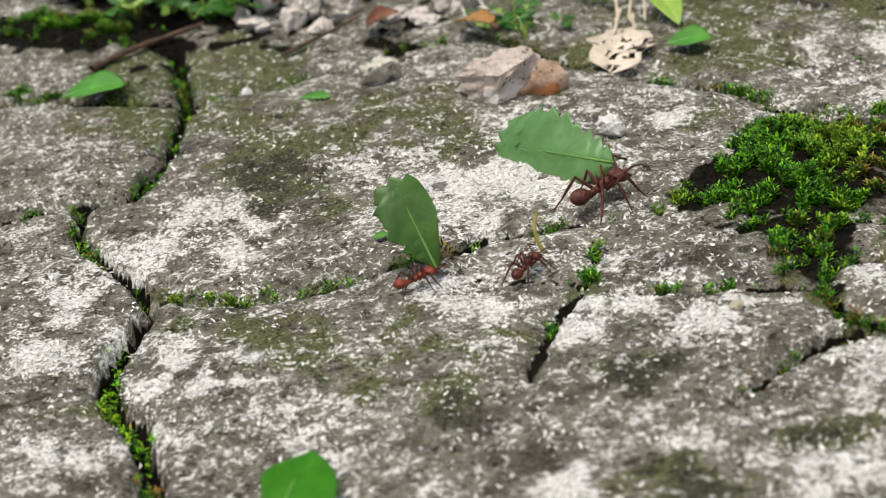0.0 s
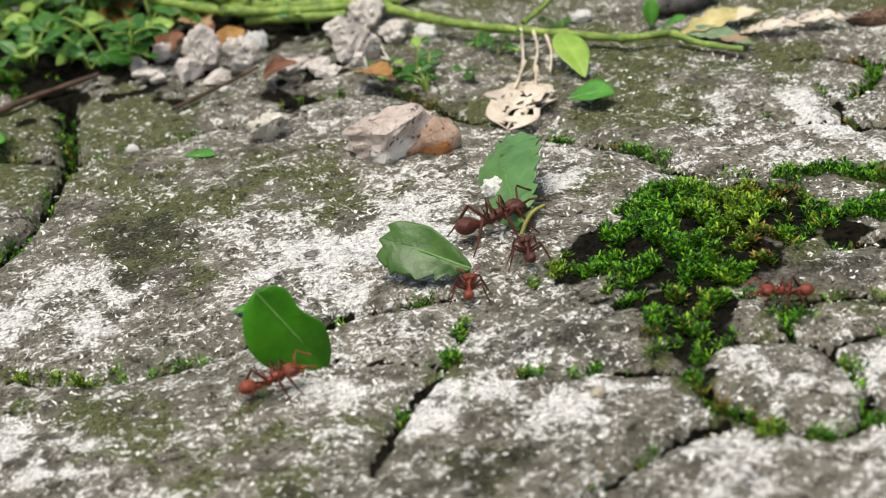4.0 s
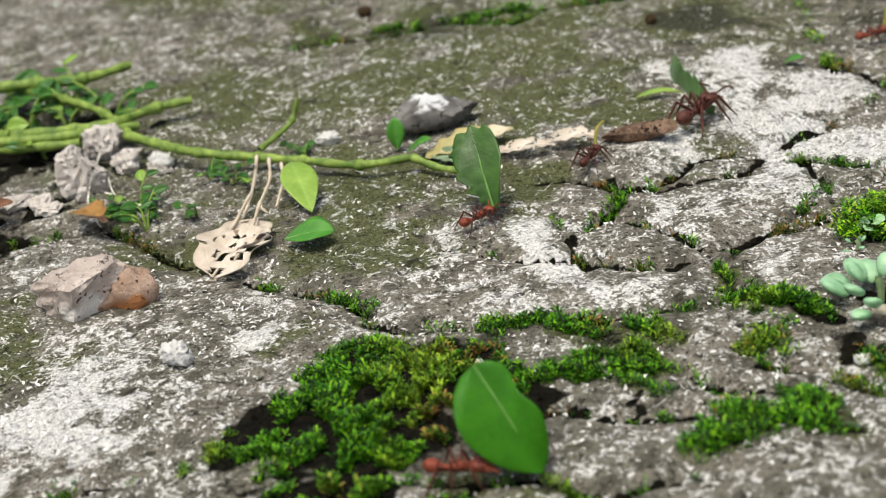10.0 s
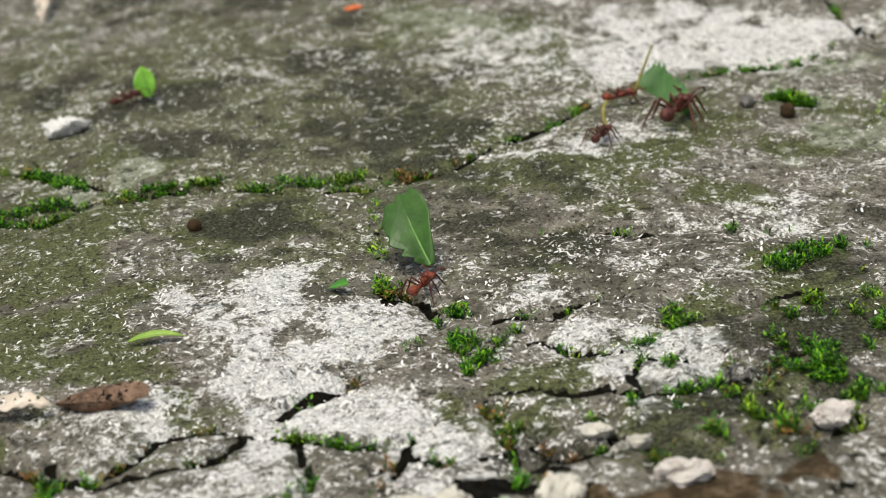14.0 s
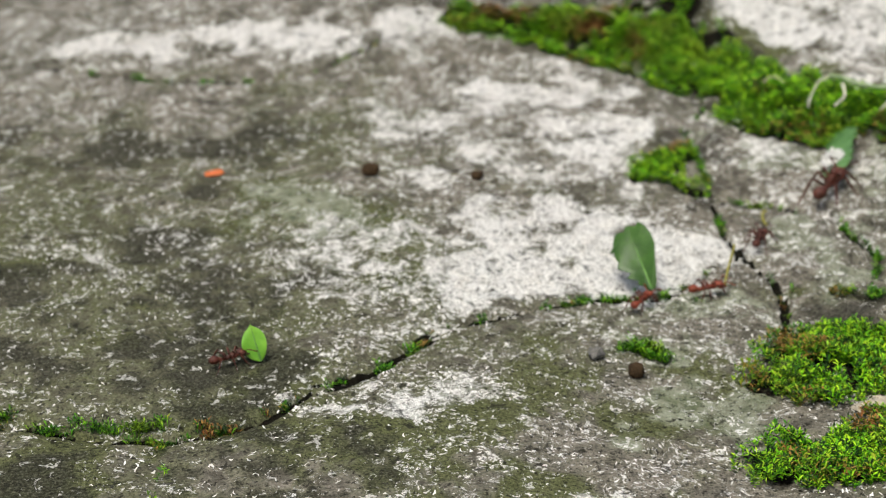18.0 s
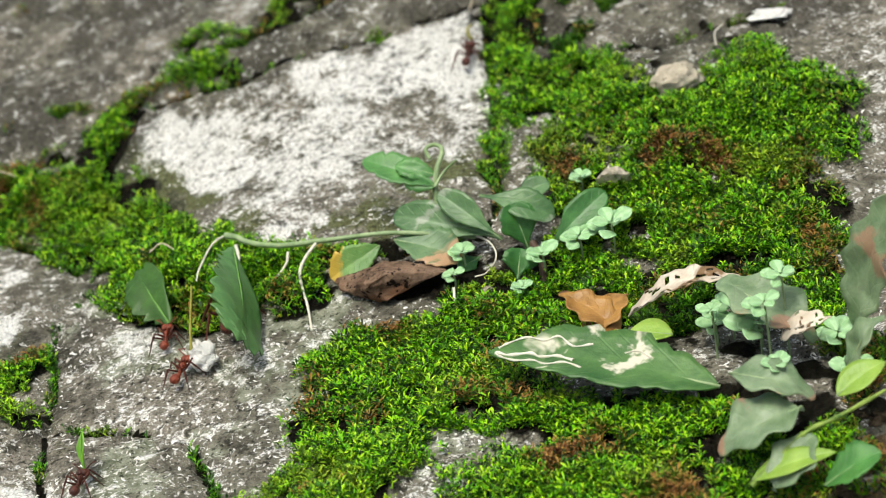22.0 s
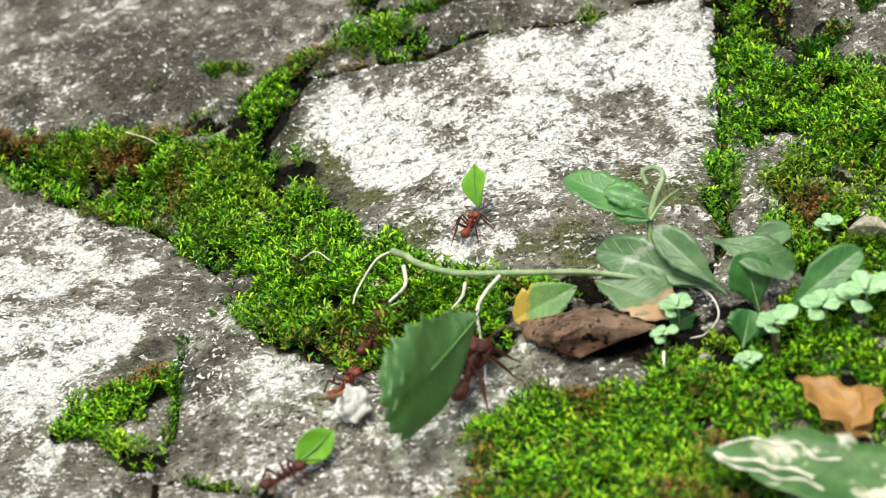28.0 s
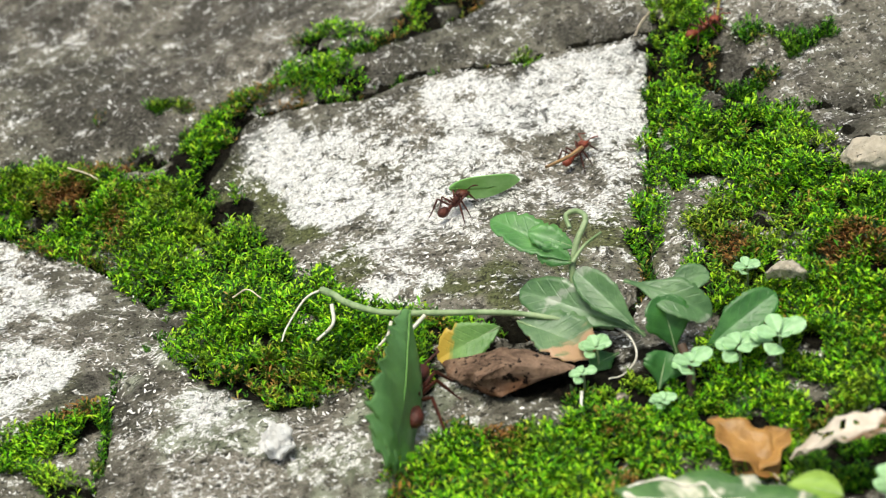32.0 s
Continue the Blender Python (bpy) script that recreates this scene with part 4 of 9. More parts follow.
STAINS.append(("dark", 8.4, [(285.3, 442.7), (298.5, 443.9), (301.7, 433.9), (274.6, 435.3), (287.7, 429.4)]))
STAINS.append(("soil", 4.1, [(270.2, 347.0), (273.8, 338.6), (280.4, 341.9), (268.2, 332.5), (274.3, 331.7), (269.4, 354.5)]))
STAINS.append(("olive", 11.8, [(-4.3, 359.3), (11.1, 358.3), (31.9, 342.0), (18.4, 322.0), (41.4, 317.2)]))
STAINS.append(("olive", 9.2, [(56.8, 323.1), (68.7, 325.3), (89.8, 344.5), (118.4, 302.5), (144.5, 314.7)]))
STAINS.append(("dark", 4.9, [(137.2, 258.2), (141.9, 251.9), (150.1, 257.3), (140.8, 238.2), (134.3, 236.7), (148.7, 245.6), (129.9, 242.6), (122.0, 234.3)]))
STAINS.append(("olive", 8.8, [(-63.2, 259.1), (-54.8, 251.9), (-46.4, 253.3), (-57.3, 236.5), (-63.0, 244.2), (-49.4, 237.9)]))
STAINS.append(("soil", 6.0, [(-66.7, 288.8), (-57.6, 282.7), (-48.4, 282.4), (-39.1, 281.7), (-67.6, 273.9)]))
STAINS.append(("olive", 5.5, [(-39.1, 231.2), (-29.5, 226.3), (-24.5, 228.0), (-37.6, 220.8), (-44.4, 257.7), (-37.8, 257.4)]))
STAINS.append(("olive", 7.5, [(6.6, 281.7), (16.5, 283.1), (28.1, 273.8), (54.6, 266.4), (64.2, 267.7), (11.4, 290.3), (48.1, 248.1), (26.1, 251.7), (31.4, 241.4)]))
STAINS.append(("olive", 4.5, [(-37.7, 172.9), (-31.2, 167.0), (-26.8, 167.9), (-22.0, 158.0), (-17.4, 154.2), (-43.3, 169.8), (-38.5, 161.3)]))
STAINS.append(("dark", 4, [(-10.3, 154.1), (-4.8, 150.2), (1.1, 150.8), (5.1, 146.5), (10.1, 137.1), (-16.7, 146.4)]))
STAINS.append(("olive", 4.5, [(-44.8, 209.6), (-40.4, 211.4), (-20.2, 211.0), (-26.0, 226.0), (-16.8, 220.8)]))
STAINS.append(("dark", 2.2, [(3.8, 186.7), (6.3, 186.0), (16.6, 180.7), (18.2, 177.8), (22.6, 174.2), (39.1, 179.9), (40.0, 178.4), (36.3, 178.1)]))
STAINS.append(("soil", 1.5, [(3.9, 187.4), (5.7, 186.4), (7.6, 185.7), (15.9, 164.5), (18.1, 163.1), (16.0, 180.9), (18.2, 178.4), (20.9, 174.7), (16.5, 197.1), (17.6, 193.9), (41.5, 197.3), (44.1, 193.6), (47.3, 187.0), (51.4, 185.9), (55.5, 184.7), (39.4, 196.4)]))
STAINS.append(("soil", 1.4, [(41.9, 194.1), (45.2, 190.8), (48.3, 187.6), (51.5, 184.9), (56.3, 187.4), (58.6, 183.3), (59.8, 180.8), (54.0, 187.0), (18.8, 197.6), (17.3, 192.2), (22.8, 203.7), (76.1, 179.2)]))
STAINS.append(("olive", 6, [(27.8, 240.7), (35.0, 239.7), (29.3, 250.7), (36.9, 253.4), (42.4, 243.9), (21.4, 326.3), (31.6, 301.6), (40.7, 305.7), (51.3, 303.6), (61.6, 283.4), (68.9, 287.9)]))
STAINS.append(("olive", 8, [(64.3, 299.2), (75.3, 295.6), (84.2, 303.0), (89.7, 307.9), (58.6, 295.9), (67.7, 307.9), (57.8, 267.3), (63.9, 262.4), (70.4, 255.1), (118.5, 303.2), (125.7, 300.3), (129.5, 289.3)]))
STAINS.append(("dark", 5.5, [(112.1, 286.0), (118.6, 281.9), (125.0, 277.9), (112.3, 303.5), (106.5, 293.3), (89.0, 294.0), (81.9, 299.6)]))
STAINS.append(("dark", 9, [(68.0, 351.8), (85.5, 346.1), (98.7, 348.0), (106.0, 331.9), (89.2, 331.6), (115.0, 336.4), (58.2, 371.0), (76.8, 332.6)]))
STAINS.append(("chalk", 4.5, [(81.2, 272.1), (84.4, 267.0), (79.8, 266.5), (82.7, 257.4), (86.9, 253.9), (75.3, 275.1), (99.0, 269.8), (100.6, 266.4), (101.5, 241.9), (104.6, 238.7), (85.1, 240.4), (84.1, 244.3), (127.1, 248.6), (121.4, 260.2)]))
STAINS.append(("white", 4, [(95.2, 249.6), (91.2, 245.3), (100.1, 230.5), (102.7, 228.9), (113.6, 236.3), (117.1, 236.4), (136.6, 288.1), (144.3, 289.3), (153.1, 288.9), (114.7, 267.0), (114.0, 275.2), (121.7, 279.0)]))
STAINS.append(("chalk", 7, [(148.6, 357.3), (154.8, 370.1), (164.8, 372.4), (172.2, 364.3), (147.7, 382.6), (159.5, 392.7), (169.1, 399.8), (177.3, 365.9), (144.2, 390.6)]))
STAINS.append(("olive", 7, [(124.3, 379.1), (132.3, 375.3), (119.0, 383.2), (73.0, 363.9), (133.6, 352.5), (110.6, 336.2), (133.4, 301.4), (143.8, 298.3), (139.9, 315.8), (145.5, 262.1), (152.0, 262.4)]))
STAINS.append(("dark", 6, [(106.4, 334.8), (113.1, 319.3), (98.0, 325.4), (65.5, 416.4), (61.7, 398.6), (86.1, 372.4), (107.2, 302.3), (115.5, 297.6), (110.7, 292.2), (79.7, 292.6), (86.5, 301.2)]))
STAINS.append(("pale", 4, [(170.2, 311.5), (172.9, 307.6), (167.9, 317.1), (153.5, 307.6), (64.7, 318.1), (63.0, 320.3)]))
STAINS.append(("dark", 13, [(178.6, 512.1), (191.8, 502.4), (183.1, 490.2), (202.9, 497.8), (196.7, 485.4), (177.8, 470.7), (213.7, 496.9), (208.7, 486.5)]))
STAINS.append(("dark", 9, [(278.5, 435.7), (287.4, 436.4), (296.6, 437.9), (288.1, 426.3), (284.2, 437.3), (293.4, 418.1)]))
STAINS.append(("dark", 4, [(230.3, 484.3), (237.3, 467.3), (248.8, 469.1), (241.5, 460.6), (231.2, 463.6), (254.1, 467.7), (258.5, 458.0)]))
STAINS.append(("dark", 3.2, [(199.9, 448.7), (198.2, 440.7), (200.1, 433.1), (201.4, 454.5), (204.5, 424.5), (206.0, 454.6), (196.0, 417.1), (190.5, 424.2)]))
STAINS.append(("clay", 6, [(113.8, 216.4), (116.8, 213.4), (120.5, 214.3), (113.7, 210.1), (117.4, 208.1), (122.9, 220.2), (110.4, 208.0)]))
STAINS.append(("clay", 4, [(126.7, 223.9), (130.3, 222.7), (134.3, 223.1), (125.1, 221.7)]))
# a hole's darkness, put in as flat black soil colour
STAINS.append(("soil", 2.2, [(138.4, 222.1), (140.4, 221.4), (136.5, 219.7)]))
STAINS.append(("soil", 2, [(109.2, 228.0), (110.3, 220.7), (114.4, 225.3), (106.7, 222.7), (113.9, 230.4)]))
STAINS.append(("soil", 2.2, [(96.7, 227.5), (99.5, 225.5), (103.5, 223.2), (76.7, 201.8), (78.9, 200.8), (78.4, 192.4), (80.7, 192.6), (82.7, 193.9), (95.6, 217.7)]))
STAINS.append(("dark", 6, [(29.1, 331.2), (43.3, 312.7), (26.9, 320.1), (126.8, 299.5), (127.5, 286.3)]))
STAINS.append(("olive", 8, [(23.3, 352.4), (29.4, 367.4), (18.8, 392.5), (38.8, 389.2), (49.0, 334.9), (79.9, 306.4), (87.0, 297.7), (68.5, 303.4), (35.2, 285.9), (43.4, 286.2), (51.9, 302.1)]))
STAINS.append(("olive", 5, [(120.5, 279.1), (128.5, 290.2), (141.7, 301.4), (107.5, 245.8), (113.6, 244.0), (125.4, 251.8), (123.7, 234.8), (116.5, 230.8)]))
STAINS.append(("soil", 3.0, [(252.6, 388.1), (255.2, 385.6), (256.7, 384.3), (249.0, 382.8), (245.5, 383.7), (241.9, 383.6), (253.4, 383.4), (258.2, 380.3)]))
STAINS.append(("soil", 3.0, [(275.8, 345.9), (270.7, 340.1), (275.1, 340.4), (266.2, 358.5), (274.0, 363.4), (261.8, 361.4), (278.7, 345.8)]))
STAINS.append(("clay", 5, [(270.9, 331.6), (275.7, 331.7), (270.5, 325.7), (275.5, 324.9), (279.1, 336.5)]))
STAINS.append(("dark", 4, [(183.7, 450.2), (188.5, 453.6), (194.1, 455.2), (190.2, 440.3), (191.9, 428.9), (195.0, 425.0), (187.0, 444.7)]))
STAINS.append(("dark", 2.6, [(200.1, 447.3), (198.5, 442.1), (201.7, 432.6), (204.1, 425.0), (202.6, 453.4), (208.4, 455.8), (213.3, 454.3), (220.7, 454.8), (228.8, 454.6), (237.7, 454.4), (244.9, 454.4)]))
STAINS.append(("dark", 6, [(279.6, 433.1), (284.9, 433.5), (285.1, 423.3), (279.3, 423.2), (278.9, 439.5), (289.5, 439.3)]))
STAINS.append(("soil", 1.6, [(280.3, 421.7), (282.8, 418.9), (278.8, 424.2), (272.3, 433.8)]))
STAINS.append(("dark", 4, [(225.7, 467.3), (235.5, 465.1), (241.8, 462.1), (250.0, 462.4), (220.3, 462.4), (213.9, 473.8), (231.7, 459.1)]))
STAINS.append(("dark", 2.6, [(188.2, 419.0), (190.9, 412.0), (190.0, 405.8), (194.2, 405.5), (197.7, 404.1), (203.2, 402.0), (206.0, 395.4), (188.5, 400.2)]))
STAINS.append(("chalk", 3.5, [(214.0, 432.2), (209.7, 444.7), (235.4, 448.0), (244.1, 448.3), (252.8, 448.1), (223.8, 442.6), (248.6, 437.0), (228.3, 419.9), (222.1, 411.0), (253.3, 442.6)]))
STAINS.append(("dark", 7, [(271.2, 441.0), (276.5, 439.0), (281.0, 441.5), (277.3, 433.8), (284.0, 435.0), (269.0, 446.0)]))
STAINS.append(("dark", 5, [(143.0, 266.8), (145.5, 257.5), (147.3, 248.8), (139.0, 246.7), (137.3, 253.8), (128.4, 236.6), (133.7, 234.5), (141.8, 236.0), (147.9, 243.3), (122.0, 234.7), (117.3, 231.7)]))
STAINS.append(("olive", 6, [(145.9, 269.8), (152.7, 269.5), (138.8, 264.0), (145.0, 251.7), (152.7, 257.1), (124.8, 238.8), (120.1, 250.8), (113.3, 251.7), (135.4, 240.5)]))
STAINS.append(("dark", 4, [(163.9, 283.8), (156.7, 274.0), (151.5, 272.4), (160.1, 267.6), (170.4, 292.7), (161.5, 285.3), (143.6, 255.1)]))
STAINS.append(("dark", 4, [(192.6, 340.8), (199.0, 339.7), (203.4, 334.1), (190.1, 332.6), (207.8, 338.4), (186.0, 328.4)]))
STAINS.append(("white", 5, [(174.2, 433.4), (179.9, 421.8), (176.7, 413.6), (181.3, 429.6), (176.0, 403.3), (184.9, 432.4)]))
STAINS.append(("chalk", 4, [(174.0, 428.5), (179.2, 415.9), (176.0, 408.3), (181.1, 424.4)]))
STAINS.append(("pale", 5, [(198.3, 390.4), (203.0, 383.0), (214.4, 389.7), (216.7, 383.3), (211.6, 379.0), (196.6, 399.8)]))
STAINS.append(("white", 3, [(193.5, 405.8), (197.3, 397.2), (201.4, 393.7), (211.7, 382.7), (215.3, 378.1), (191.5, 394.6)]))
STAINS.append(("soil", 4, [(264.1, 375.9), (265.9, 371.0), (267.3, 365.0), (263.0, 363.6), (271.2, 370.9), (274.6, 369.4), (268.8, 376.0), (270.6, 363.4), (275.5, 364.6)]))
STAINS.append(("chalk", 3.2, [(0.6, 135.4), (7.9, 130.7), (16.7, 133.6), (22.4, 134.4), (-10.3, 135.5), (-32.3, 143.0), (-44.2, 152.1), (-37.0, 154.1), (13.5, 138.5), (6.0, 140.3), (-1.2, 160.8), (7.9, 159.6)]))
STAINS.append(("white", 3.5, [(-12.0, 158.5), (-3.4, 158.3), (4.8, 154.1), (25.7, 161.4), (30.6, 157.0), (27.0, 153.5), (32.9, 143.2), (-16.6, 155.7), (18.0, 149.2), (0.1, 151.1), (-7.0, 174.3), (8.2, 159.8)]))
STAINS.append(("white", 5, [(105.3, 368.1), (108.8, 361.6), (124.7, 369.0), (133.8, 372.4), (142.1, 366.0), (98.1, 377.1), (127.1, 348.6), (136.3, 340.6), (117.3, 358.2), (130.0, 320.5), (135.7, 317.3)]))
STAINS.append(("chalk", 3.5, [(83.4, 371.7), (79.9, 363.8), (89.7, 369.3), (87.0, 359.3), (116.4, 397.2), (99.8, 412.4), (123.8, 318.0), (129.6, 315.9)]))
STAINS.append(("pale", 7, [(121.6, 380.2), (169.8, 348.3), (176.5, 340.4), (182.9, 332.4), (166.2, 318.6), (173.9, 312.3), (147.5, 352.0)]))


# ---- the paving: one height sheet, cut into its stones along the joints ----
STEP = 0.65  # millimetres
GX, GY = np.arange(-120, 345, STEP), np.arange(112, 600, STEP)
MX, MY = np.meshgrid(GX, GY)
RNG = np.random.default_rng(7)


def links(points, longest):
    """Pairs of neighbouring points that belong together, and the points themselves."""
    return [(p, p) for p in points] + [(p, q) for p, q in zip(points, points[1:]) if math.hypot(p[0] - q[0], p[1] - q[1]) < longest]


def lattice(x, y, size, seed):
    """Smooth value noise from -1 to 1."""
    table = np.random.default_rng(seed).uniform(-1, 1, (64, 64))
    u, v = np.asarray(x) / size + 500.3, np.asarray(y) / size + 500.7
    i, j = np.floor(u).astype(int), np.floor(v).astype(int)
    a, b = u - i, v - j
    a, b = a * a * (3 - 2 * a), b * b * (3 - 2 * b)
    p = lambda k, m: table[(j + m) % 64, (i + k) % 64]
    return (p(0, 0) * (1 - a) + p(1, 0) * a) * (1 - b) + (p(0, 1) * (1 - a) + p(1, 1) * a) * b


WX = MX + 5.0 * lattice(MX, MY, 9, 11) + 2.6 * lattice(MX, MY, 4, 12) + 1.2 * lattice(MX, MY, 1.9, 13)
WY = MY + 5.0 * lattice(MX, MY, 9, 14) + 2.6 * lattice(MX, MY, 4, 15) + 1.2 * lattice(MX, MY, 1.9, 16)


def chain_field(points, reach, frayed=False):
    """Least distance (mm) of the plan grid to a chain of points, within reach; frayed: by a rippled plan."""
    px, py = (WX, WY) if frayed else (MX, MY)
    far = np.full(MX.shape, 1e3)
    points = points if len(points) > 1 else points * 2
    for (ax, ay), (bx, by) in zip(points, points[1:]):
        i0, i1 = np.searchsorted(GX, (min(ax, bx) - reach, max(ax, bx) + reach))
        j0, j1 = np.searchsorted(GY, (min(ay, by) - reach, max(ay, by) + reach))
        if i0 >= i1 or j0 >= j1:
            continue
        x, y = px[j0:j1, i0:i1], py[j0:j1, i0:i1]
        dx, dy = bx - ax, by - ay
        s = np.clip(((x - ax) * dx + (y - ay) * dy) / max(dx * dx + dy * dy, 1e-6), 0, 1)
        far[j0:j1, i0:i1] = np.minimum(far[j0:j1, i0:i1], np.hypot(x - ax - s * dx, y - ay - s * dy))
    return far


def dots_field(points, reach):
    far = np.full(MX.shape, 1e3)
    for p in points:
        far = np.minimum(far, chain_field([p], reach + 8, True))
    return far


def smooth(v):
    v = np.clip(v, 0, 1)
    return v * v * (3 - 2 * v)


WOBBLE = 0.8 * lattice(MX, MY, 5, 1) + 0.6 * lattice(MX, MY, 2.2, 2) + 0.4 * lattice(MX, MY, 1.2, 19)
carve, nearest, cut, parted = np.zeros(MX.shape), np.full(MX.shape, 40.0), np.zeros(MX.shape), np.zeros(MX.shape)
for width, depth, points in JOINTS:
    d = chain_field(points, 40)
    nearest = np.minimum(nearest, d)
    inside = smooth(1.3 - (d + 0.5 * WOBBLE) / (width / 10 * (0.43 + 0.14 * lattice(MX, MY, 14, 17))))
    carve = np.maximum(carve, depth / 10 * inside)
    cut, parted = np.maximum(cut, inside * min(1.0, depth / 11)), np.maximum(parted, inside)

layers = {k: np.zeros(MX.shape) for k in ("white", "olive", "dark", "pale", "soil", "clay", "chalk")}
blur = 0.5 * lattice(MX, MY, 9, 3) + 0.4 * lattice(MX, MY, 4, 4) + 0.3 * lattice(MX, MY, 1.8, 9)
for kind, radius, points in STAINS:
    d = dots_field(points, radius * 3)
    layers[kind] = np.maximum(layers[kind], smooth(0.95 - 0.6 * d / radius + 0.85 * blur))
layers["olive"] = np.maximum(layers["olive"], 0.52 * smooth(1.5 - np.hypot((MX - 85) / 100, (MY - 350) / 85) + 0.7 * blur))
layers["olive"] = np.maximum(layers["olive"], 0.5 * smooth(1.3 - np.hypot((MX - 20) / 80, (MY - 285) / 32) + 0.7 * blur))
layers["white"] = (layers["white"] + 0.9 * layers.pop("chalk")) * (1 - 0.55 * np.clip(layers["dark"], 0, 1))
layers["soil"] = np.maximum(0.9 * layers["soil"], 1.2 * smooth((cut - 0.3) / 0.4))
mossy = np.zeros(MX.shape)
for radius, brown, height, points in MOSS:
    spread = (1.65 if radius > 2.6 else 1.0) if height < 20 else 1.15
    d = np.min([chain_field(list(pair), radius * 1.7 + 2) for pair in links(points, 4.5 * radius)], axis=0) + 0.35 * (WX - MX)
    bed = smooth(spread - d / radius + 0.75 * blur)
    tufts = height < 20 and radius <= 2.6
    mossy = np.maximum(mossy, (0.5 if tufts else 1.0) * bed)
    if tufts:
        layers["olive"] = np.maximum(layers["olive"], bed)
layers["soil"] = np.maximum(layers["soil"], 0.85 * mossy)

rough = 0.22 * lattice(MX, MY, 7, 5) + 0.14 * lattice(MX, MY, 3, 6) + 0.16 * lattice(MX, MY, 1.4, 7)
dome = 1.3 * (1 - np.exp(-nearest / 3.5)) - 1.3
SHEET = relief(MX / 1000, MY / 1000) * 1000 + dome - carve + rough * (1 + 2.2 * np.clip(layers["soil"], 0, 1)) + 0.25 * layers["white"] * lattice(MX, MY, 1.6, 8)


def ground_at(x, y):
    """The finished height (m) at a place of the plan in metres."""
    i = int(np.clip(round((x * 1000 - GX[0]) / STEP), 0, len(GX) - 1))
    j = int(np.clip(round((y * 1000 - GY[0]) / STEP), 0, len(GY) - 1))
    return SHEET[j, i] / 1000


def label_cells(free):
    """Connected parts of a mask, by runs along its rows."""
    parent, runs, last = [], [], []

    def root(k):
        while parent[k] != k:
            parent[k] = parent[parent[k]]
            k = parent[k]
        return k

    for row in free:
        e = np.flatnonzero(np.diff(np.concatenate([[0], row.astype(int), [0]])))
        here = []
        for a, b in zip(e[::2], e[1::2]):
            k = len(parent)
            parent.append(k)
            for a2, b2, k2 in last:
                if a2 < b and a < b2:
                    parent[root(k)] = root(k2)
            here.append((a, b, k))
        runs.append(here)
        last = here
    out = np.full(free.shape, -1)
    for j, here in enumerate(runs):
        for a, b, k in here:
            out[j, a:b] = root(k)
    return out


labels = label_cells(parted < 0.5)
kinds, counts = np.unique(labels[labels >= 0], return_counts=True)
labels[np.isin(labels, kinds[counts < 60])] = -1
for _ in range(40):
    hole = labels < 0
    if not hole.any():
        break
    for shift, axis in ((1, 0), (-1, 0), (1, 1), (-1, 1)):
        moved = np.roll(labels, shift, axis)
        labels = np.where((labels < 0) & (moved >= 0), moved, labels)

INDEX = np.arange(MX.size).reshape(MX.shape)
CORNERS = np.stack([INDEX[:-1, :-1], INDEX[:-1, 1:], INDEX[1:, 1:], INDEX[1:, :-1]], -1).reshape(-1, 4)
FACE_LABEL = labels[:-1, :-1].ravel()
POINTS = np.stack([MX, MY, SHEET], -1).reshape(-1, 3) / 1000


def fast_mesh(name, verts, faces, material, floats=None, flat=False):
    """A mesh from arrays; faces all have the same number of corners."""
    me = bpy.data.meshes.new(name)
    faces = np.asarray(faces, np.int32)
    me.vertices.add(len(verts))
    me.vertices.foreach_set("co", np.asarray(verts, np.float32).ravel())
    me.loops.add(faces.size)
    me.loops.foreach_set("vertex_index", faces.ravel())
    me.polygons.add(len(faces))
    me.polygons.foreach_set("loop_start", np.arange(0, faces.size, faces.shape[1], dtype=np.int32))
    me.polygons.foreach_set("use_smooth", np.full(len(faces), not flat))
    me.update(calc_edges=True)
    for key, values in (floats or {}).items():
        me.attributes.new(key, "FLOAT", "POINT").data.foreach_set("value", np.asarray(values, np.float32).ravel())
    me.materials.append(material)
    return me


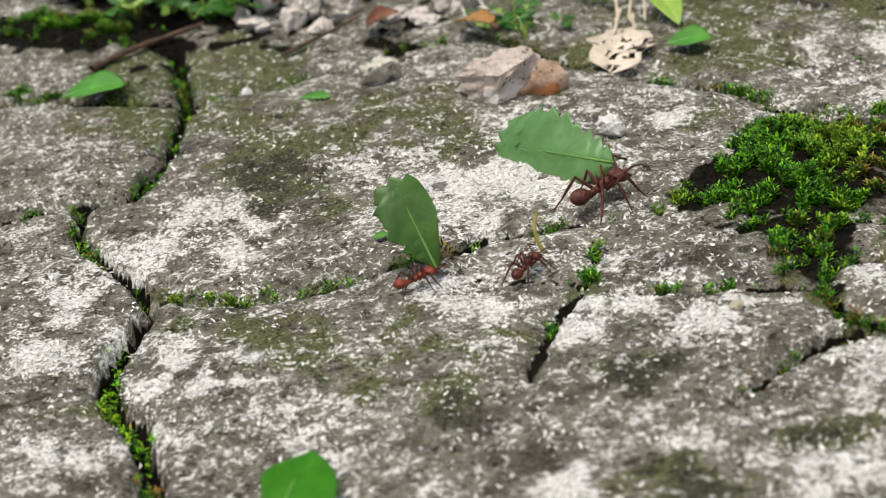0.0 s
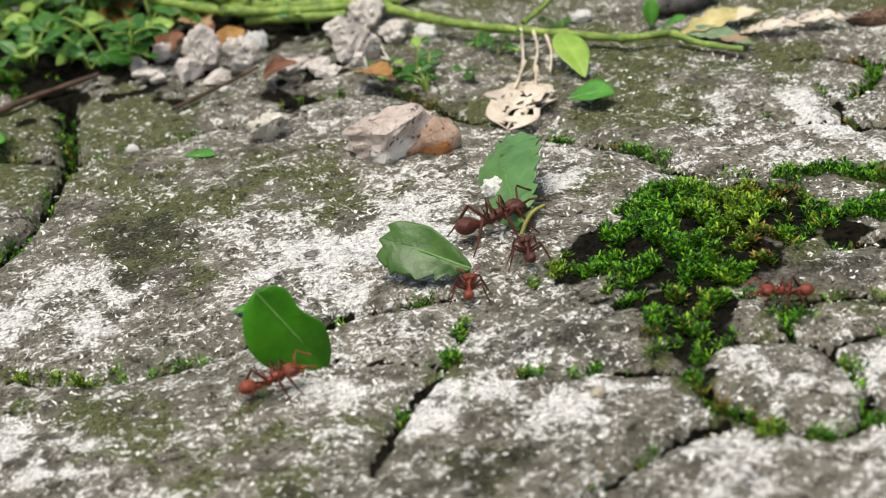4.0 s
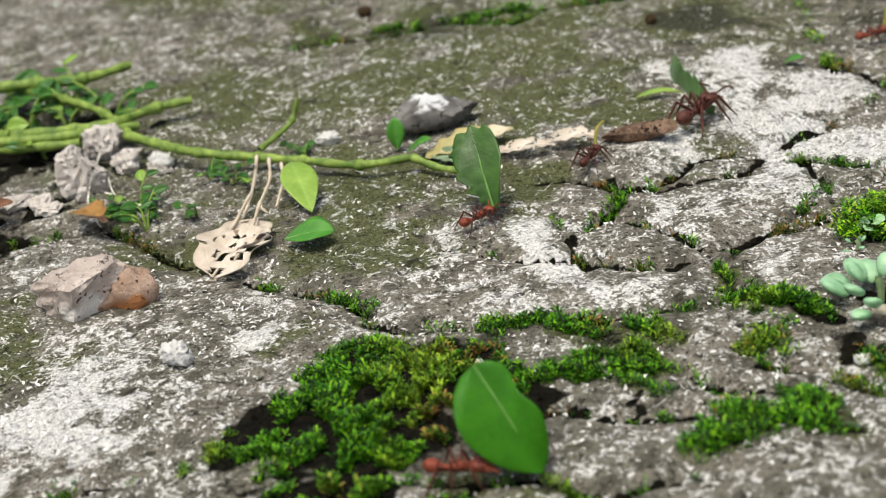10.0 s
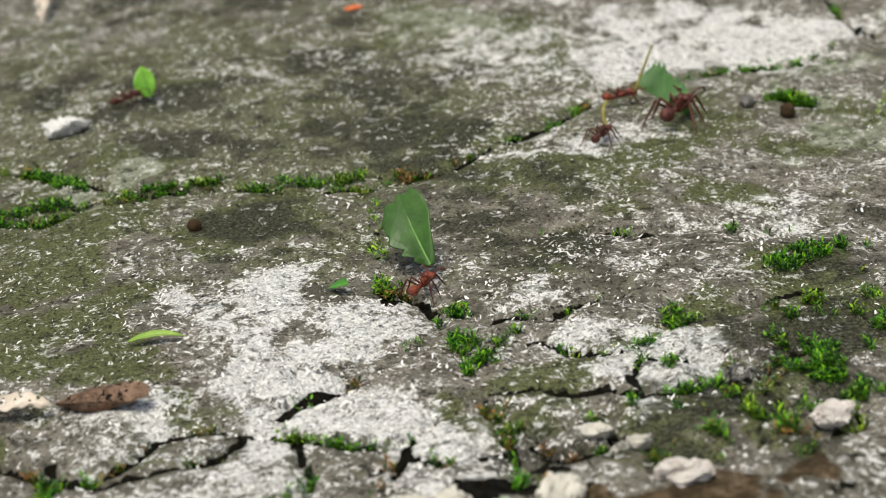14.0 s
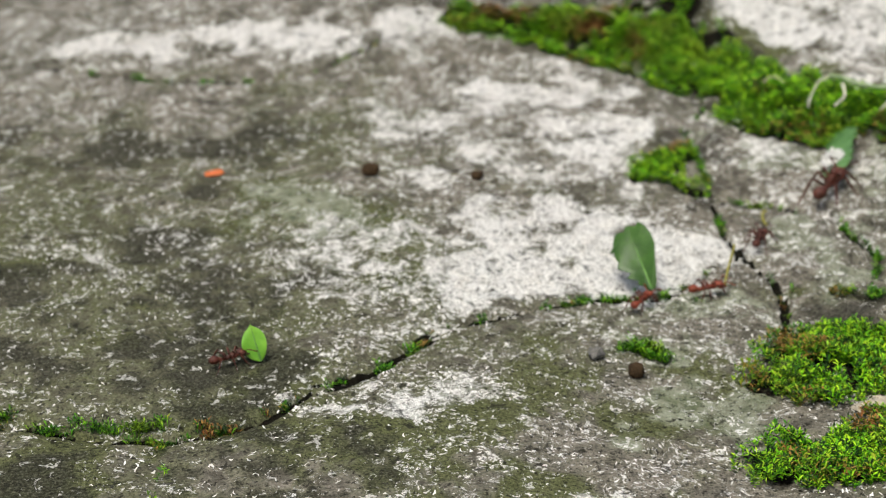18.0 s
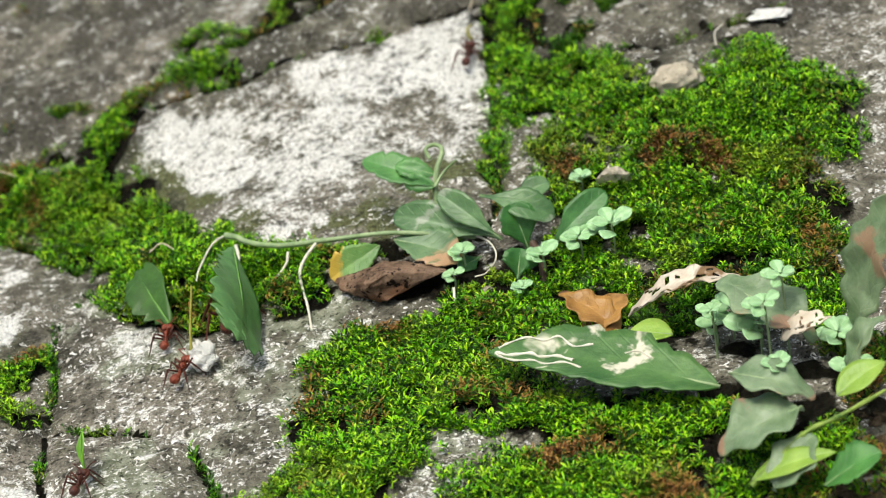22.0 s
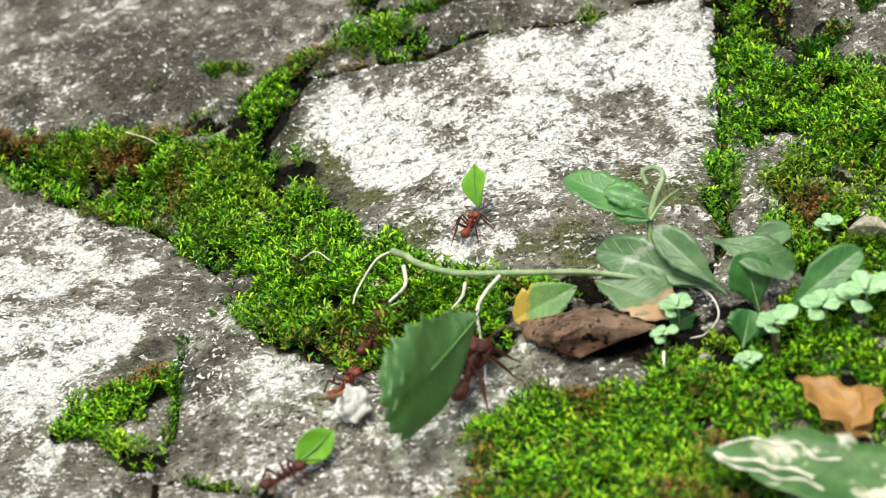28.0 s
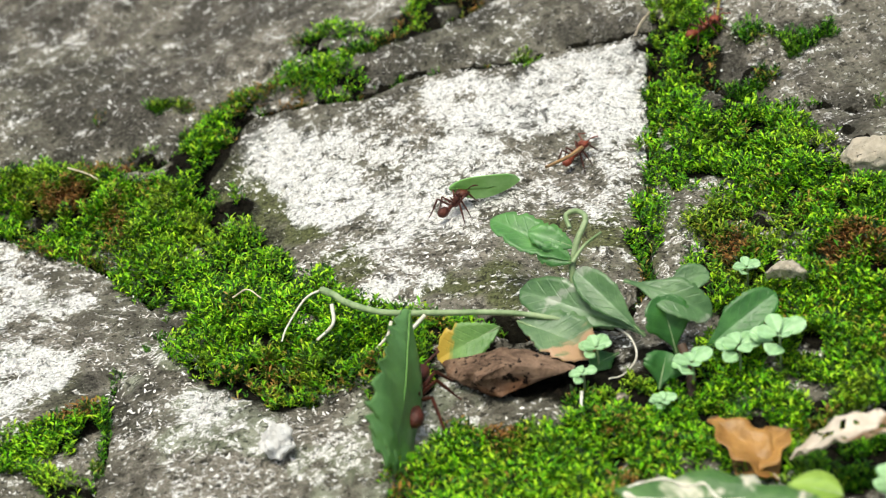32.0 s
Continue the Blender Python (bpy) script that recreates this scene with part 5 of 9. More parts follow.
def build_paving():
    xs = np.concatenate([[-20000, -4000, -1000, -400], np.arange(-200, -121, 20), [GX[0], GX[0] + 2], np.arange(-100, 341, 20), [GX[-1] - 2, GX[-1]], np.arange(360, 421, 20), [600, 1200, 4000, 20000]])
    ys = np.concatenate([[-20000, -4000, -1000, -200], np.arange(0, 101, 20), [GY[0], GY[0] + 2], np.arange(120, 581, 20), [GY[-1] - 2, GY[-1]], np.arange(620, 681, 20), [900, 1500, 4000, 20000]])
    x, y = np.meshgrid(xs, ys)
    inner = (x > GX[0]) & (x < GX[-1]) & (y > GY[0]) & (y < GY[-1])
    z = relief(x / 1000, y / 1000) * 1000 - np.where(inner, 7, 0.3)
    k = np.arange(x.size).reshape(x.shape)
    sheet = np.stack([k[:-1, :-1], k[:-1, 1:], k[1:, 1:], k[1:, :-1]], -1).reshape(-1, 4)
    ground = new("ground", fast_mesh("ground", np.stack([x, y, z], -1).reshape(-1, 3) / 1000, sheet, PAVING))
    tagged(ground, "weathered grey concrete running on around the cracked paving", "ground", kind="structure")
    pavement = tagged(new("pavement"), "old cracked concrete paving with lichen, algae and mossy joints", "pavement", kind="structure")
    for kind in np.unique(FACE_LABEL):
        faces = CORNERS[FACE_LABEL == kind]
        used, inverse = np.unique(faces, return_inverse=True)
        faces = inverse.reshape(-1, 4)
        verts = POINTS[used]
        # a skirt gives each stone its thickness
        edges = np.concatenate([faces[:, [0, 1]], faces[:, [1, 2]], faces[:, [2, 3]], faces[:, [3, 0]]])
        key = np.sort(edges, 1)
        _, first, times = np.unique(key[:, 0].astype(np.int64) * 10**7 + key[:, 1], return_index=True, return_counts=True)
        rim = edges[first[times == 1]]
        ring, back = np.unique(rim, return_inverse=True)
        back = back.reshape(-1, 2) + len(verts)
        low = verts[ring] - (0, 0, 0.006)
        skirt = np.stack([rim[:, 1], rim[:, 0], back[:, 0], back[:, 1]], 1)
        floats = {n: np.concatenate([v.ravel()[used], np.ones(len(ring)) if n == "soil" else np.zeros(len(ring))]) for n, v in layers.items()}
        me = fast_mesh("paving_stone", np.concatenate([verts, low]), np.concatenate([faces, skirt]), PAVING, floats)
        new("paving_stone", me).parent = pavement


# ---- moss: leafy shoots in cushions ----
def moss_patch(radius, brown, height, points, seed, longest=4.5, bias=0.0):
    rng = np.random.default_rng(seed)
    pairs = np.array(links(points, longest * radius))
    seg = np.hypot(*(pairs[:, 1] - pairs[:, 0]).T) + radius * 0.8
    area = 2 * radius * seg.sum()
    n = int(min(area * (3.2 if height < 20 else 3.4), 7000))
    k = rng.choice(len(pairs), n * 2, p=seg / seg.sum())
    s = rng.random(n * 2)[:, None]
    base = pairs[k, 0] * (1 - s) + pairs[k, 1] * s
    turn, out = rng.random(n * 2) * 6.283, radius * 1.12 * np.sqrt(rng.random(n * 2))
    x, y = base[:, 0] + out * np.cos(turn), base[:, 1] + out * np.sin(turn)
    fine = height < 20
    keep = lattice(x, y, 4, 31) * (0.8 if fine else 0.5) + lattice(x, y, 1.5, 32) * (1.0 if fine else 0.55) + ((-0.12 if radius > 2.6 else 0.35) if fine else 0.5) + bias - (0.22 if bias < 0 else 0) - 0.55 * (out / radius) ** 2 > 0
    x, y, out = x[keep][:n], y[keep][:n], out[keep][:n]
    n = len(x)
    if n == 0:
        return None
    i = np.clip(((x - GX[0]) / STEP).astype(int), 0, len(GX) - 1)
    j = np.clip(((y - GY[0]) / STEP).astype(int), 0, len(GY) - 1)
    swell = height / 10 * (0.75 + 0.5 * lattice(x, y, 3.5, 33)) * np.sqrt(np.clip(1.1 - (out / radius / 1.12) ** 2, 0.05, 1)) * rng.uniform(0.55, 1.1, n)
    z = SHEET[j, i] + swell
    leaves = 5
    a = rng.random((n, 1)) * 6.283 + np.arange(leaves) * 6.283 / leaves * 1.02 + rng.normal(0, 0.25, (n, leaves))
    rise = rng.uniform(0.4, 1.5, (n, leaves)) if fine else rng.uniform(0.2, 1.2, (n, leaves))
    long = (0.6 if fine else 0.66) * rng.uniform(0.6, 1.3, (n, 1)) * rng.uniform(0.7, 1.15, (n, leaves))
    wide = long * rng.uniform(0.14, 0.24, (n, leaves))
    lean = rng.normal(0, 0.35, (n, 1, 2))
    ca, sa = np.cos(a), np.sin(a)
    foot = np.stack([x, y, z], -1)[:, None, :] + np.zeros((n, leaves, 3))
    foot[..., 2] += rng.uniform(-0.9, 0.2, (n, leaves))
    mid = foot + np.stack([ca * long * 0.5 + lean[..., 0] * 0.3, sa * long * 0.5 + lean[..., 1] * 0.3, rise * long * 0.75], -1)
    tip = foot + np.stack([ca * long + lean[..., 0] * 0.5, sa * long + lean[..., 1] * 0.5, rise * long * 0.95], -1)
    side = np.stack([-sa * wide, ca * wide, 0 * wide], -1)
    verts = np.stack([foot, mid - side, tip, mid + side], 2).reshape(-1, 3) / 1000
    faces = np.arange(len(verts)).reshape(-1, 4)
    tone = np.clip(brown / 100 + 0.3 * lattice(x, y, 6, 34), 0, 1)
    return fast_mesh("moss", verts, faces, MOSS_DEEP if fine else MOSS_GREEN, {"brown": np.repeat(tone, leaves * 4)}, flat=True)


def build_moss():
    for k, (radius, brown, height, points) in enumerate(MOSS):
        me = moss_patch(radius, brown, height, points, 100 + k)
        if me:
            look_of = "green" if brown < 30 else "green and brown"
            tagged(new("moss_cushion", me), "bright %s moss cushion growing on the paving" % look_of, "moss", kind="stuff")
        low = moss_patch(radius * 1.3, 22, 3, points, 500 + k) if height < 20 and radius > 1.5 else None
        if low:
            tagged(new("moss_film", low), "low dark green moss creeping round a green cushion", "moss", kind="stuff")
    for k, (width, depth, points) in enumerate(JOINTS):
        me = moss_patch(0.35 + width / 24, 24, 6 + depth // 3, points, 300 + k, 200, -0.2)
        if me:
            tagged(new("joint_moss", me), "small tufts of green moss growing in a paving joint", "moss", kind="stuff")


# ---- loose grit: lichen flakes on the paving, crumbs of soil in the joints ----
def flake_material():
    n = Nodes("lichen_flake")
    return n.done(n.ramp(n.island(), (0.0, (0.34, 0.32, 0.29)), (0.4, (0.68, 0.65, 0.61)), (1.0, (0.95, 0.93, 0.9))), 0.9, 0.1)


def scatter(weight, tries, seed):
    """Random places (mm) on the sheet, kept by a weight from 0 to 1."""
    rng = np.random.default_rng(seed)
    x, y = rng.uniform(GX[2], GX[-3], tries), rng.uniform(GY[2], GY[-3], tries)
    i, j = np.round((x - GX[0]) / STEP).astype(int), np.round((y - GY[0]) / STEP).astype(int)
    keep = rng.random(tries) < weight[j, i]
    return rng, x[keep], y[keep], SHEET[j[keep], i[keep]]


def build_grit():
    tuft = np.clip(0.5 + 0.9 * lattice(MX, MY, 2.3, 41) + 0.6 * lattice(MX, MY, 7, 42), 0, 1.2)
    where = np.clip((0.2 + 0.6 * layers["white"] - 0.1 * layers["dark"] - 0.1 * layers["olive"]) * tuft, 0, 1) * (layers["soil"] < 0.35) * (layers["clay"] < 0.3)
    rng, x, y, z = scatter(where, 1100000, 51)
    n = len(x)
    a, long = rng.random((n, 1)) * 6.283, rng.uniform(0.12, 0.36, (n, 1))
    wide, bend = long * rng.uniform(0.25, 0.6, (n, 1)), rng.uniform(-0.6, 0.6, (n, 1))
    u = np.concatenate([np.cos(a), np.sin(a), rng.uniform(-0.3, 0.6, (n, 1))], 1) * long
    v = np.concatenate([-np.sin(a), np.cos(a), rng.uniform(-0.5, 0.6, (n, 1))], 1) * wide
    c = np.stack([x, y, z + 0.1 + 0.12 * rng.random(n)], -1)
    ends = [c - u + v * bend * 1.6, c - v * bend * 0.6, c + u + v * bend * 1.6]
    rows = [e + k * v * rng.uniform(0.6, 1.2, (n, 1)) * (1.0 if i == 1 else 0.4) for i, e in enumerate(ends) for k in (-1, 1)]
    verts = np.stack(rows, 1).reshape(-1, 3) / 1000
    faces = (np.array([(0, 1, 3, 2), (2, 3, 5, 4)])[None] + (np.arange(n) * 6)[:, None, None]).reshape(-1, 4)
    ob = new("lichen_flakes", fast_mesh("lichen_flakes", verts, faces, flake_material(), None, True))
    tagged(ob, "tiny white lichen flakes scattered over the weathered paving", "lichen", kind="stuff")
    rng, x, y, z = scatter(np.clip(layers["soil"] - 0.55, 0, 0.4), 240000, 52)
    n = len(x)
    r = rng.uniform(0.2, 0.75, (n, 1, 1)) * rng.uniform(0.6, 1.2, (n, 6, 1))
    tips = np.array([(1, 0, 0), (0, 1, 0), (-1, 0, 0), (0, -1, 0), (0, 0, 0.8), (0, 0, -0.5)]) * r
    verts = (np.stack([x, y, z], -1)[:, None] + tips + rng.normal(0, 0.08, (n, 6, 3))).reshape(-1, 3) / 1000
    faces = (np.array([(0, 1, 4), (1, 2, 4), (2, 3, 4), (3, 0, 4), (1, 0, 5), (2, 1, 5), (3, 2, 5), (0, 3, 5)])[None] + (np.arange(n) * 6)[:, None, None]).reshape(-1, 3)
    ob = new("soil_crumbs", fast_mesh("soil_crumbs", verts, faces, EARTH, None, True))
    tagged(ob, "black crumbs of soil in the joints and round the moss", "soil", kind="stuff")


build_paving()
build_grit()
build_moss()


# ---- more materials ----
def stone_material(name, low, high, accent=None, spots=0.0, scale=260):
    n = Nodes(name)
    body = n.ramp(n.noise(scale, 6, 0.7, 0.5), (0.3, low), (0.7, high))
    if accent:
        body = n.mix(n.step(n.noise(90, 2, 0.5, 0.4), 0.55, 0.63), body, accent)
    if spots:
        body = n.mix(n.step(n.noise(900, 4, 0.7), 0.62 - spots * 0.15, 0.68 - spots * 0.15), body, tuple(c * 0.25 for c in low))
    if name == "lit_top_grey_stone":  # a highlight painted in: white over the upper side
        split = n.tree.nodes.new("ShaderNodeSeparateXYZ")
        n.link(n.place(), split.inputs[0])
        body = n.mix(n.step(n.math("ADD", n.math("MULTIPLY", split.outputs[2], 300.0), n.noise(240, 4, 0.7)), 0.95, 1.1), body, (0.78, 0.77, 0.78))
    n.bump(n.math("ADD", n.noise(700, 6, 0.75), n.math("MULTIPLY", n.noise(260, 4, 0.7), 1.5)), 0.9, 0.0007)
    return n.done(body, 0.9, 0.15)


STONES = {
    "pink": stone_material("pink_quartz", (0.36, 0.28, 0.24), (0.76, 0.66, 0.6), (0.8, 0.76, 0.72), 0.25, 300),
    "rust": stone_material("orange_quartz", (0.28, 0.17, 0.11), (0.66, 0.48, 0.38), (0.46, 0.2, 0.08), 0.15, 240),
    "speckled": stone_material("speckled_stone", (0.5, 0.46, 0.39), (0.9, 0.85, 0.76), None, 0.3),
    "white": stone_material("white_stone", (0.68, 0.65, 0.62), (0.95, 0.93, 0.91), None, 0.05),
    "pale": stone_material("pale_crumbly_stone", (0.5, 0.43, 0.38), (0.92, 0.86, 0.81), None, 0.2),
    "beige": stone_material("beige_stone", (0.34, 0.29, 0.22), (0.68, 0.6, 0.48), None, 0.15),
    "grey": stone_material("lit_top_grey_stone", (0.07, 0.065, 0.06), (0.34, 0.32, 0.3), None, 0.1, 200),
    "dark": stone_material("dark_seed", (0.02, 0.014, 0.008), (0.1, 0.06, 0.03)),
    "black": stone_material("black_soil_lump", (0.008, 0.008, 0.007), (0.04, 0.036, 0.03)),
    "orange": stone_material("orange_flake", (0.6, 0.12, 0.04), (0.8, 0.26, 0.1)),
    "bark": stone_material("rotten_bark", (0.035, 0.018, 0.011), (0.34, 0.22, 0.15), (0.2, 0.1, 0.055), 0.45, 420),
}


def leaf_material(name, dark, light, blotch=None, share=0.0, gloss=0.35, see=0.15, veins=0.13):
    """A leaf: green with paler veins, and dead blotches where there are any."""
    n = Nodes(name)
    body = n.ramp(n.noise(320, 5, 0.65, 0.3), (0.3, dark), (0.72, light))
    side = n.math("FRACT", n.math("SUBTRACT", n.math("MULTIPLY", n.layer("along"), 8.0), n.math("MULTIPLY", n.layer("across"), 4.0)))
    side = n.math("MULTIPLY", n.step(n.math("ABSOLUTE", n.math("SUBTRACT", side, 0.5)), 0.4, 0.49), 0.45)
    vein = n.math("MAXIMUM", n.layer("vein"), side)
    body = n.mix(n.math("MULTIPLY", vein, veins), body, tuple(min(1, c * 1.5 + 0.05) for c in light))
    if blotch:
        body = n.mix(n.step(n.math("ADD", n.noise(150, 4, 0.6, 0.5), n.math("MULTIPLY", n.layer("along"), share)), 0.62, 0.7), body, blotch)
    n.bump(n.math("SUBTRACT", n.noise(700, 3, 0.6), n.math("MULTIPLY", vein, veins * 4)), 0.35, 0.0004)
    return n.done(body, 0.42, gloss, see)


LEAVES = {
    "fresh": leaf_material("fresh_leaf", (0.035, 0.15, 0.012), (0.09, 0.28, 0.03)),
    "lime": leaf_material("lime_leaf", (0.16, 0.28, 0.03), (0.3, 0.44, 0.08)),
    "dry": leaf_material("dry_leaf", (0.45, 0.36, 0.27), (0.74, 0.64, 0.54), (0.2, 0.12, 0.06), 0.05, 0.2, 0.0),
    "straw": leaf_material("straw_leaf", (0.3, 0.26, 0.09), (0.6, 0.5, 0.24), (0.66, 0.56, 0.4), 0.12, 0.3, 0.0),
    "sage": leaf_material("sage_leaf", (0.08, 0.14, 0.06), (0.26, 0.33, 0.2), (0.32, 0.2, 0.13), 0.06),
    "toothed": leaf_material("toothed_leaf", (0.028, 0.115, 0.018), (0.095, 0.26, 0.055), None, 0.0, 0.55),
    "tipped": leaf_material("brown_tipped_leaf", (0.045, 0.11, 0.04), (0.15, 0.24, 0.11), (0.45, 0.28, 0.16), 0.26),
    "yellowtip": leaf_material("yellow_tipped_leaf", (0.06, 0.16, 0.03), (0.17, 0.3, 0.08), (0.5, 0.34, 0.05), 0.26),
    "mined": leaf_material("mined_leaf", (0.03, 0.09, 0.02), (0.11, 0.21, 0.06), (0.62, 0.58, 0.46), 0.03),
    "orange": leaf_material("orange_dead_leaf", (0.16, 0.07, 0.015), (0.42, 0.22, 0.06), (0.09, 0.04, 0.02), 0.05, 0.3),
    "rosy": leaf_material("grey_green_rosette_leaf", (0.026, 0.082, 0.02), (0.1, 0.2, 0.066), (0.24, 0.28, 0.2), -0.03, 0.6, 0.1, 0.14),
    "deepgreen": leaf_material("dark_green_rosette_leaf", (0.014, 0.07, 0.01), (0.06, 0.19, 0.035), None, 0.0, 0.5, 0.1, 0.12),
    "under": leaf_material("pale_leaf_underside", (0.034, 0.1, 0.02), (0.1, 0.22, 0.06), None, 0.0, 0.55, 0.12, 0.4),
    "mint": leaf_material("mint_borne_leaf", (0.16, 0.4, 0.08), (0.34, 0.6, 0.22), None, 0.0, 0.45),
    "litter": leaf_material("brown_litter", (0.06, 0.02, 0.01), (0.22, 0.1, 0.05), (0.35, 0.22, 0.12), 0.1, 0.2, 0.0),
    "borne": leaf_material("borne_leaf", (0.013, 0.042, 0.003), (0.046, 0.118, 0.011), None, 0.0, 0.4, 0.1, 0.3),
    "deep": leaf_material("deep_green_borne_leaf", (0.018, 0.1, 0.002), (0.045, 0.19, 0.005), None, 0.0, 0.18, 0.15, 0.05),
    "bright": leaf_material("bright_borne_leaf", (0.1, 0.3, 0.012), (0.22, 0.46, 0.04), None, 0.0, 0.45),
    "succulent": leaf_material("succulent_leaf", (0.14, 0.32, 0.15), (0.42, 0.64, 0.4), None, 0.0, 0.5),
    "seedling": leaf_material("seedling_leaf", (0.22, 0.42, 0.17), (0.48, 0.7, 0.4), None, 0.0, 0.4),
    "weed": leaf_material("weed_leaf", (0.012, 0.065, 0.005), (0.065, 0.2, 0.018), None, 0.0, 0.4),
}


def tube_material(name, low, high, rough=0.6):
    n = Nodes(name)
    return n.done(n.ramp(n.noise(500, 4, 0.6), (0.3, low), (0.7, high)), rough, 0.4)


TUBES = {
    "vine": tube_material("green_stem", (0.055, 0.12, 0.012), (0.3, 0.4, 0.075)),
    "bark": tube_material("dark_twig", (0.035, 0.018, 0.01), (0.13, 0.075, 0.045)),
    "dryroot": tube_material("dry_root", (0.45, 0.36, 0.25), (0.74, 0.63, 0.5)),
    "whiteroot": tube_material("white_root", (0.55, 0.5, 0.4), (0.8, 0.76, 0.66)),
    "runner": tube_material("runner", (0.12, 0.2, 0.07), (0.36, 0.44, 0.24)),
    "rib": tube_material("leaf_rib", (0.08, 0.2, 0.03), (0.16, 0.32, 0.07)),
    "borne": tube_material("borne_stalk", (0.16, 0.15, 0.015), (0.34, 0.3, 0.06)),
    "straw": tube_material("borne_straw", (0.22, 0.12, 0.05), (0.45, 0.28, 0.13)),
}


def ant_material(name, low, high):
    n = Nodes(name)
    body = n.ramp(n.noise(900, 4, 0.6), (0.3, low), (0.7, high))
    n.bump(n.noise(2600, 3, 0.6), 0.7, 0.0003)
    return n.done(body, 0.48, 0.4)


ANT_RED = ant_material("red_brown_chitin", (0.1, 0.016, 0.007), (0.29, 0.058, 0.024))
ANT_DARK = ant_material("dark_brown_chitin", (0.03, 0.008, 0.005), (0.12, 0.028, 0.014))
ANT_EYE = ant_material("black_eye", (0.004, 0.004, 0.004), (0.01, 0.01, 0.01))


# ---- shapes (all in millimetres) ----
def part(name, me, parent=None, label=""):
    ob = new(name, me)
    if parent:
        ob.parent = parent
    if label:
        ob["label"] = label
    return ob


def ball(centre, radii, rings=9, sides=14, tilt=0.0, wob=0.0, seed=0):
    """Vertices and faces of an ellipsoid, with a lumpy skin if wanted."""
    a = np.linspace(0, math.pi, rings + 1)[:, None]
    b = np.linspace(0, 2 * math.pi, sides, endpoint=False)[None]
    p = np.stack([np.cos(a) + 0 * b, np.sin(a) * np.cos(b), np.sin(a) * np.sin(b)], -1).reshape(-1, 3)
    if wob:
        rng = np.random.default_rng(seed)
        q = np.zeros(len(p))
        for f, amp in ((2.0, 1.0), (4.5, 0.45), (9.0, 0.2)):
            d = rng.normal(0, 1, (5, 3)) * f
            q += amp * np.sin(p @ d.T + rng.random(5) * 6.28).mean(1)
        p = p * (1 + wob * q)[:, None]
    p = p * np.array(radii)
    c, s = math.cos(tilt), math.sin(tilt)
    p = np.stack([p[:, 0] * c - p[:, 2] * s, p[:, 1], p[:, 0] * s + p[:, 2] * c], -1) + np.array(centre)
    k = np.arange((rings + 1) * sides).reshape(rings + 1, sides)
    n = np.roll(k, -1, 1)
    return p, np.stack([k[:-1], k[1:], n[1:], n[:-1]], -1).reshape(-1, 4)


def tube(points, radii, sides=7):
    """A round tube along points; radii: one or one a point."""
    pts = np.array(points, float)
    radii = np.broadcast_to(np.array(radii, float), (len(pts),))
    way = np.gradient(pts, axis=0)
    way /= np.linalg.norm(way, axis=1)[:, None] + 1e-9
    ref = np.array([0.31, 0.17, 0.93])
    u = np.cross(way, ref)
    u /= np.linalg.norm(u, axis=1)[:, None] + 1e-9
    v = np.cross(way, u)
    a = np.linspace(0, 2 * math.pi, sides, endpoint=False)
    ring = pts[:, None] + radii[:, None, None] * (np.cos(a)[None, :, None] * u[:, None] + np.sin(a)[None, :, None] * v[:, None])
    k = np.arange(len(pts) * sides).reshape(len(pts), sides)
    n = np.roll(k, -1, 1)
    faces = np.stack([k[:-1], n[:-1], n[1:], k[1:]], -1).reshape(-1, 4)
    return ring.reshape(-1, 3), faces


def curve_points(points, steps=6):
    """A smooth line (Catmull-Rom) through points."""
    p = np.array(points, float)
    p = np.concatenate([[2 * p[0] - p[1]], p, [2 * p[-1] - p[-2]]])
    out = []
    for i in range(1, len(p) - 2):
        for s in np.linspace(0, 1, steps, endpoint=False):
            a, b, c, d = p[i - 1 : i + 3]
            out.append(0.5 * (2 * b + (c - a) * s + (2 * a - 5 * b + 4 * c - d) * s * s + (3 * b - a - 3 * c + d) * s**3))
    return np.array(out + [p[-2]])


def joined(*pieces):
    verts, faces, at = [], [], 0
    for v, f in pieces:
        verts.append(v)
        faces.append(np.asarray(f) + at)
        at += len(v)
    return np.concatenate(verts), np.concatenate(faces)


def mm_mesh(name, shape, material, floats=None, flat=False):
    return fast_mesh(name, shape[0] / 1000, shape[1], material, floats, flat)


